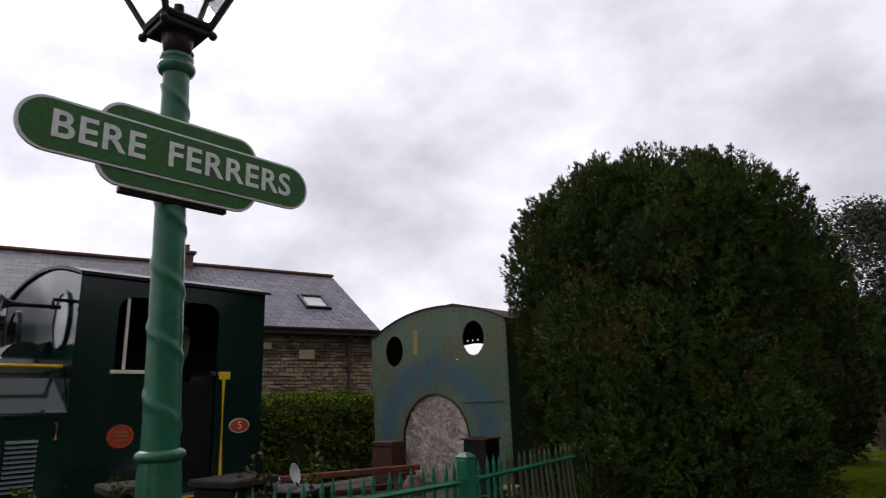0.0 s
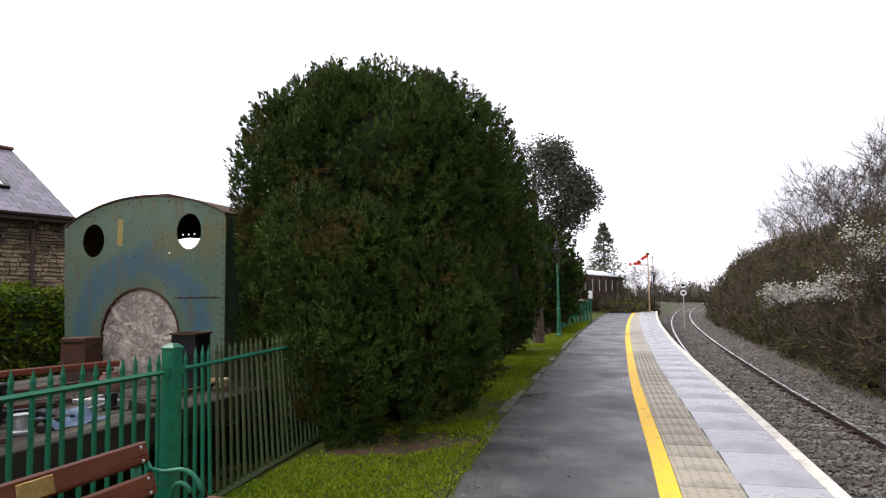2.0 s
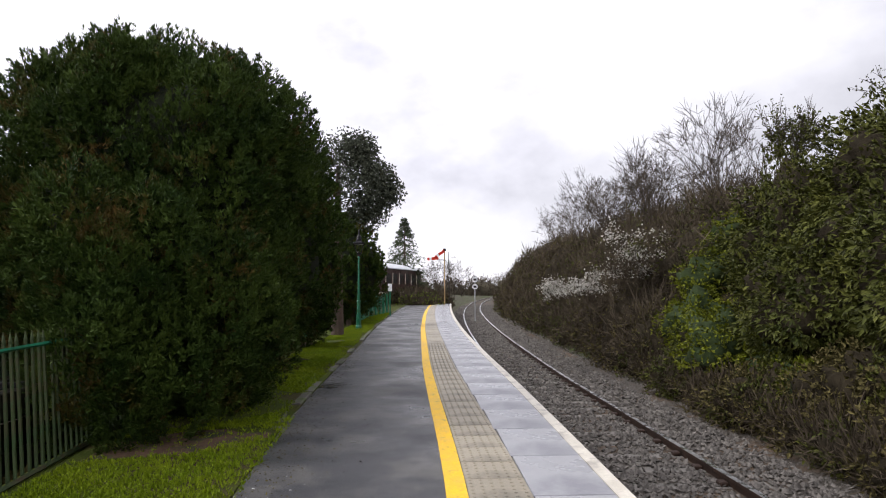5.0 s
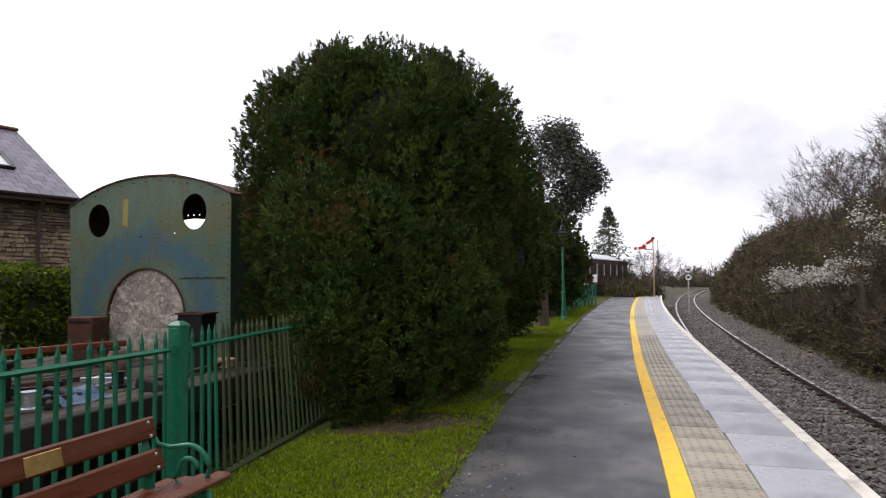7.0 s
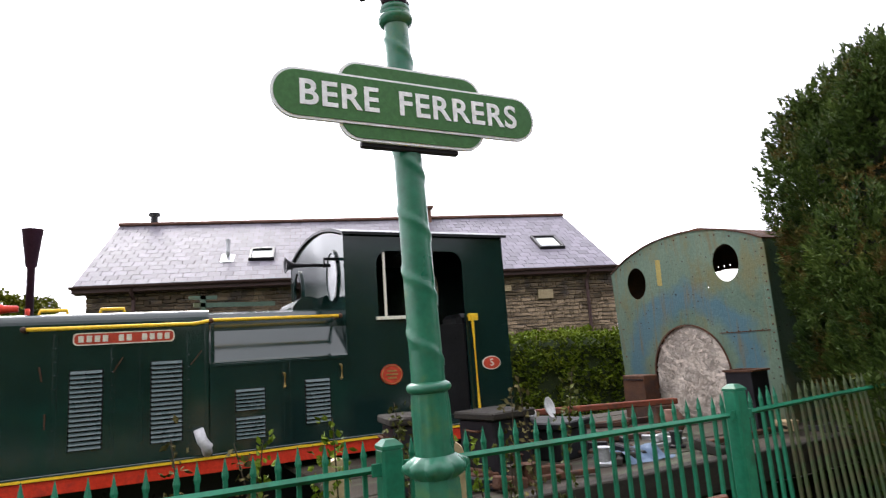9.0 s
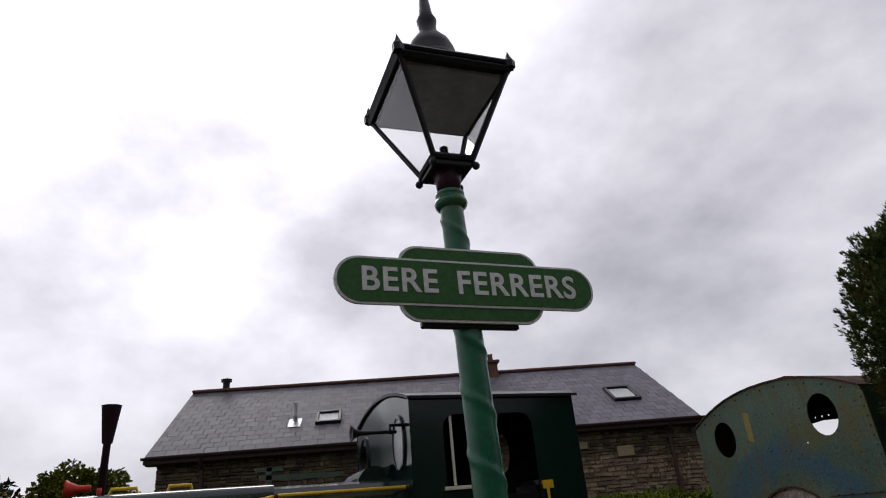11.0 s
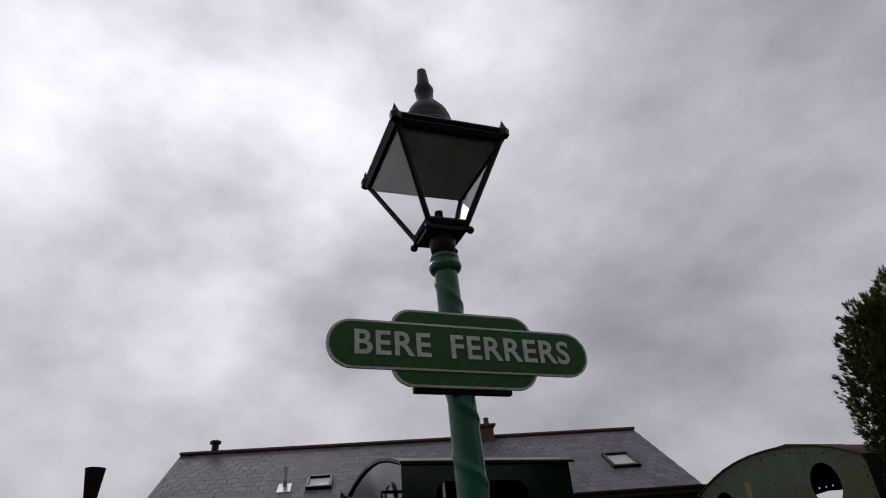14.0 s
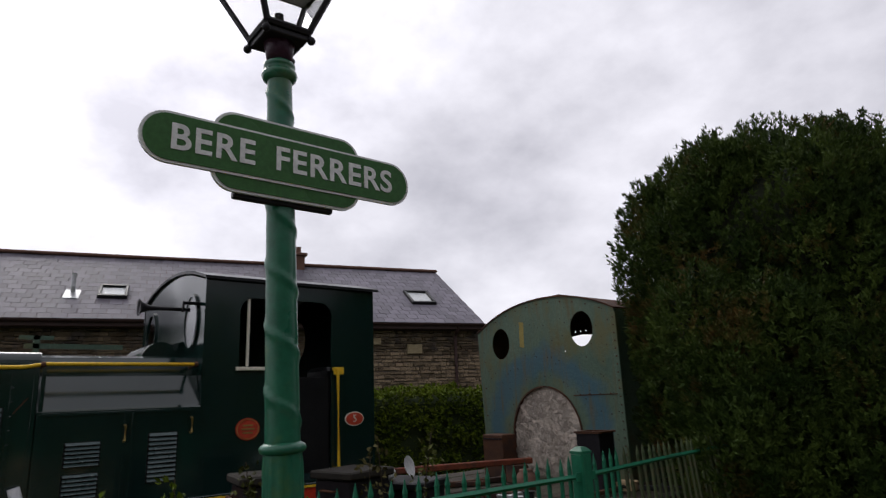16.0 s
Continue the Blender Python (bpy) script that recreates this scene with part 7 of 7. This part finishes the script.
tagged(part("bare_soil", bm, EARTH_BARE, smooth=True), "bare reddish brown soil at the yew's foot", "soil", kind="structure")
# ---- paving, laid piece by piece ----
def shared(name, me, parent, m):
    ob = new(name, me)
    ob.parent = parent
    ob.matrix_parent_inverse = Matrix()
    ob.matrix_basis = m
    return ob


def plan_turn(line, y):
    return -math.degrees(math.atan2(line(y + 0.1) - line(y - 0.1), 0.2))


def mesh_of(bm, material, name):
    me = bpy.data.meshes.new(name)
    bm.normal_update()
    bm.to_mesh(me)
    bm.free()
    me.materials.append(material)
    return me


# tactile paving: flags of 0.4 m with blisters
bm = boxed(-0.197, 0.197, -0.197, 0.197, -0.06, 0.0, 0.004)
for a in range(6):
    for b in range(6):
        cx, cy = -0.165 + 0.066 * a, -0.165 + 0.066 * b
        rim = [bm.verts.new((cx + 0.0125 * math.cos(k * math.pi / 3), cy + 0.0125 * math.sin(k * math.pi / 3), 0.0)) for k in range(6)]
        top = [bm.verts.new((cx + 0.008 * math.cos(k * math.pi / 3), cy + 0.008 * math.sin(k * math.pi / 3), 0.005)) for k in range(6)]
        for k in range(6):
            bm.faces.new((rim[k], rim[(k + 1) % 6], top[(k + 1) % 6], top[k]))
        bm.faces.new(top)
tactile_near = mesh_of(bm, TACTILE, "tactile_slab")
tactile_far = mesh_of(boxed(-0.197, 0.197, -0.197, 0.197, -0.06, 0.0, 0.004), TACTILE, "tactile_slab")
slab_me = mesh_of(boxed(-0.27, 0.27, -0.447, 0.447, -0.06, 0.0, 0.005), SLAB, "coping_slab")
rnd = random.Random(5)
y = -6.2
while y < PLAT_END:
    m = pose(yellow_x(y) + 0.135 + 0.2, y, 0.006 + rnd.uniform(-0.0015, 0.0015), 0, 0, plan_turn(yellow_x, y))
    shared("tactile_slab", tactile_near if y < 14 else tactile_far, platform, m)
    y += 0.4
y = -6.7
while y < PLAT_END:
    a, b = yellow_x(y) + 0.135 + 0.402, edge_x(y) - 0.101
    m = pose((a + b) / 2, y, 0.003 + rnd.uniform(-0.003, 0.003), rnd.uniform(-0.15, 0.15), 0, plan_turn(edge_x, y)) @ Matrix.Diagonal(((b - a) / 0.54, 1, 1, 1))
    shared("coping_slab", slab_me, platform, m)
    y += 0.9
# kerb stones beside the grass
kerb_me = [mesh_of(boxed(-0.06, 0.06, -0.44, 0.44, -0.25, 0.0, 0.014), KERB, "kerb_stone") for _ in range(1)]
y = 5.2
while y < PLAT_END:
    if rnd.random() > 0.12:
        shared("kerb_stone", kerb_me[0], platform, pose(kerb_x(y) - 0.05 + rnd.uniform(-0.025, 0.025), y, (0.028 if y > 9 else 0.02) + rnd.uniform(-0.02, 0.012), rnd.uniform(-1.0, 1.0), rnd.uniform(-6, 6), plan_turn(kerb_x, y) + rnd.uniform(-2, 2)) @ Matrix.Diagonal((1, rnd.uniform(0.8, 1), 1, 1)))
    y += 0.9
# pale flecks of fallen petals and grit on the wet surface
fl = np.random.default_rng(44)
n = 230
fy_ = 2.5 + 9 * fl.random(n) ** 1.3
side_ = fl.random(n)
fx = np.where(side_ < 0.6, np.array([kerb_x(q) for q in fy_]) + np.abs(fl.normal(0, 0.35, n)), np.array([edge_x(q) for q in fy_]) - 0.45 + fl.normal(0, 0.16, n))
clust = np.array([noise.noise(Vector((a * 0.9, b * 0.9, 2))) for a, b in zip(fx, fy_)]) > -0.05
p = np.stack([fx, fy_, np.full(n, 0.009)], 1)[clust]
ang = fl.uniform(0, 6.28, len(p))
rad = fl.uniform(0.003, 0.010, len(p))
ring = np.stack([np.cos(ang[:, None] + np.arange(5) * 1.2566), 0.6 * np.sin(ang[:, None] + np.arange(5) * 1.2566), np.zeros((len(p), 5))], -1) * rad[:, None, None] + p[:, None]
tagged(mesh_np("fallen_petals", ring.reshape(-1, 3), np.arange(len(p) * 5).reshape(-1, 5), WHITE_JUNK), "pale flecks of petals and droppings on the platform", "litter", kind="stuff")
# brown leaf bits and grit gathered along the kerb
n = 1600
ly = 2.2 + 12 * fl.random(n) ** 1.4
lx = np.array([kerb_x(q) for q in ly]) - 0.05 + np.abs(fl.normal(0, 0.16, n)) * (1 + 0.8 * (ly < 6))
lp = np.stack([lx, ly, np.full(n, 0.006)], 1)
v, f = leaf_cloud(fl, lp, fl.normal(0, 1, (n, 3)) * [1, 1, 0.12], 0.022, 0.006, 0.2, 1, 0.3, np.tile([0.0, 0.0, 1.0], (n, 1)))
tagged(mesh_np("leaf_litter", v, f, BRAMBLE), "brown leaf litter along the edge of the asphalt", "litter", kind="stuff")
# sleepers
bm = boxed(-1.25, 1.25, -0.125, 0.125, -0.14, 0.0, 0.015)
sleeper_me = mesh_of(bm, SLEEPER, "sleeper")
y = -6.0
while y < 75:
    shared("sleeper", sleeper_me, track, pose(track_x(y) + rnd.uniform(-0.02, 0.02), y, RAIL_Z - 0.115, 0, 0, plan_turn(track_x, y)))
    y += 0.65

# spring clips that hold the rails down
clip_me = mesh_of(boxed(-0.05, 0.05, -0.06, 0.06, 0.0, 0.055, 0.012), RAIL_RUST, "rail_clip")
y = 3.75
while y < 26:
    for off in (-0.7525 + 0.085, 0.7525 - 0.085, 0.7525 + 0.085):
        shared("rail_clip", clip_me, track, pose(track_x(y) + off, y, RAIL_Z - 0.115, 0, 0, plan_turn(track_x, y)))
    y += 0.65

# ballast stones, loose over the bed
rng = np.random.default_rng(11)
n = 66000
by = 2.5 + 75 * rng.random(n) ** 2.1
bx = -1.6 + 4.75 * rng.random(n) ** 1.15
keep = ~((np.abs(((by + 6.0) / 0.65 + 0.5) % 1 - 0.5) * 0.65 < 0.12) & (np.abs(bx) < 1.25) & (rng.random(n) < 0.5))
keep &= np.abs(np.abs(bx) - 0.7525) > 0.09
by, bx = by[keep], bx[keep]
cx = np.array([track_x(v) for v in by]) + bx
size = rng.uniform(0.018, 0.042, len(by)) * (1 + 0.012 * by)
octa = np.array([(1, 0, 0), (-1, 0, 0), (0, 1, 0), (0, -1, 0), (0, 0, 0.8), (0, 0, -0.8)], float)
stone = octa[None] * size[:, None, None] * rng.uniform(0.6, 1.25, (len(by), 6, 1))
turn = rng.uniform(0, 6.28, len(by))
c, s = np.cos(turn)[:, None], np.sin(turn)[:, None]
tilt = rng.normal(0, 0.5, (len(by), 1))
sx, sy, sz = stone[..., 0] * c - stone[..., 1] * s, stone[..., 0] * s + stone[..., 1] * c, stone[..., 2] + stone[..., 0] * tilt
lift = RAIL_Z - 0.115 + size * 0.35 + np.where(bx > 1.7, -0.045 * np.minimum(1.0, (bx - 1.7) * 2), 0.0)
verts = np.stack([sx + cx[:, None], sy + by[:, None], sz + lift[:, None]], -1).reshape(-1, 3)
tri = np.array([(0, 2, 4), (2, 1, 4), (1, 3, 4), (3, 0, 4), (2, 0, 5), (1, 2, 5), (3, 1, 5), (0, 3, 5)])
faces = (np.arange(len(by))[:, None, None] * 6 + tri[None]).reshape(-1, 3)
tagged(mesh_np("ballast", verts, faces, BALLAST), "loose grey crushed stones round the sleepers", "ballast", kind="stuff")

# ---- rubble stones and slates of the house ----
def rough_stone(seed):
    """A rough squared block of unit size, its corners knocked off."""
    r = random.Random(seed)
    bm = boxed(-0.5, 0.5, -0.5, 0.5, -0.5, 0.5)
    for v in bm.verts:
        v.co += Vector((r.uniform(-0.05, 0.05), r.uniform(-0.12, 0.12), r.uniform(-0.08, 0.08)))
    bmesh.ops.bevel(bm, geom=bm.edges[:], offset=0.06, segments=1, affect="EDGES")
    bm.verts.index_update()
    return bm


stone_bms = [rough_stone(s) for s in range(5)]
stone_data = [(np.array([v.co[:] for v in b.verts]), [[v.index for v in f.verts] for f in b.faces]) for b in stone_bms]
stone_mes = [mesh_of(b, RUBBLE, "stone") for b in stone_bms]
wrnd = random.Random(17)
rest_v, rest_f, count_s = [], [], 0
z = -0.65
while z < EAVE_Z - 0.3:
    h = wrnd.uniform(0.055, 0.12)
    x = -hl + 0.2
    while x < hl - 0.04:
        w = min(wrnd.choice((0.08, 0.12, 0.16, 0.22, 0.3)) * wrnd.uniform(0.85, 1.25), hl - 0.02 - x)
        hh = h * wrnd.uniform(0.85, 1.0)
        m = pose(x + w / 2, wall_f + wrnd.uniform(-0.004, 0.012), z + h / 2 + wrnd.uniform(-0.012, 0.012), 0, wrnd.uniform(-3.5, 3.5), 0) @ Matrix.Diagonal((w - 0.014, 0.07, hh * wrnd.uniform(0.85, 1.1) - 0.01, 1))
        k = wrnd.randrange(5)
        if x > 1.9 and z > 1.45 and count_s < 300:
            shared("stone", stone_mes[k], house_wall, m)
            count_s += 1
        else:
            sv, sf = stone_data[k]
            off = sum(len(q) for q in rest_v)
            mm = np.array(m)
            rest_v.append(sv @ mm[:3, :3].T + mm[:3, 3])
            rest_f += [[i + off for i in f] for f in sf]
        x += w
    z += h
me = bpy.data.meshes.new("rubble")
me.from_pydata(np.concatenate(rest_v).tolist(), [], rest_f)
me.materials.append(RUBBLE)
ob = new("rubble", me)
ob.parent = house_wall
tagged(ob, "brown and grey rubble stones", kind="stuff")
# quoin stones and a pale inset block
for qx, qz, qw, qh in ((hl - 2.05, EAVE_Z - 0.75, 0.42, 0.24), (hl - 3.1, EAVE_Z - 0.55, 0.2, 0.16)):
    shared("pale_block", mesh_of(boxed(-0.5, 0.5, -0.5, 0.5, -0.5, 0.5), surf("pale_stone", (0.36, 0.29, 0.17), (0.44, 0.36, 0.22), 5, 0.9, 0.4), "pale_block"), house_wall, pose(qx, wall_f - 0.03, qz) @ Matrix.Diagonal((qw, 0.1, qh, 1)))

gauge, wide = 0.265, 0.29
slate_me = mesh_of(boxed(-0.5, 0.5, -0.5, 0.5, -0.5, 0.5), SLATE, "slate")
cube_v = np.array([v.co[:] for v in slate_me.vertices])
cube_f = [list(p.vertices) for p in slate_me.polygons]
rows_n = int(slope_len / gauge)
rest_v, rest_f, n_rest, n_part = [], [], 0, 0
for r_ in range(rows_n + 1):
    d = slope_len - gauge * (r_ + 0.5) + 0.03
    if d < 0.1:
        continue
    x = -hl + (0.0 if r_ % 2 else -wide / 2)
    while x < hl:
        a, b = max(x, -hl), min(x + wide, hl)
        if b - a > 0.05:
            # slates stop short: the dark underlay in the gaps draws their edge shade
            m = roof_m @ pose((a + b) / 2, -d, -0.006 + wrnd.uniform(-0.001, 0.002), 1.3 + wrnd.uniform(-0.4, 0.4), wrnd.uniform(-0.3, 0.3), wrnd.uniform(-0.4, 0.4)) @ Matrix.Diagonal((b - a - 0.013, gauge - 0.02, 0.012, 1))
            if a > hl - 4.1 and n_part < 300:
                shared("slate", slate_me, roof_front, m)
                n_part += 1
            else:
                mm = np.array(m)
                rest_v.append(cube_v @ mm[:3, :3].T + mm[:3, 3])
                rest_f += [[i + n_rest for i in f] for f in cube_f]
                n_rest += 8
        x += wide
me = bpy.data.meshes.new("slating")
me.from_pydata(np.concatenate(rest_v).tolist(), [], rest_f)
me.materials.append(SLATE)
ob = new("slating", me)
ob.parent = roof_front
tagged(ob, "blue grey slates in courses, with dark gaps for their edge shade", kind="stuff")
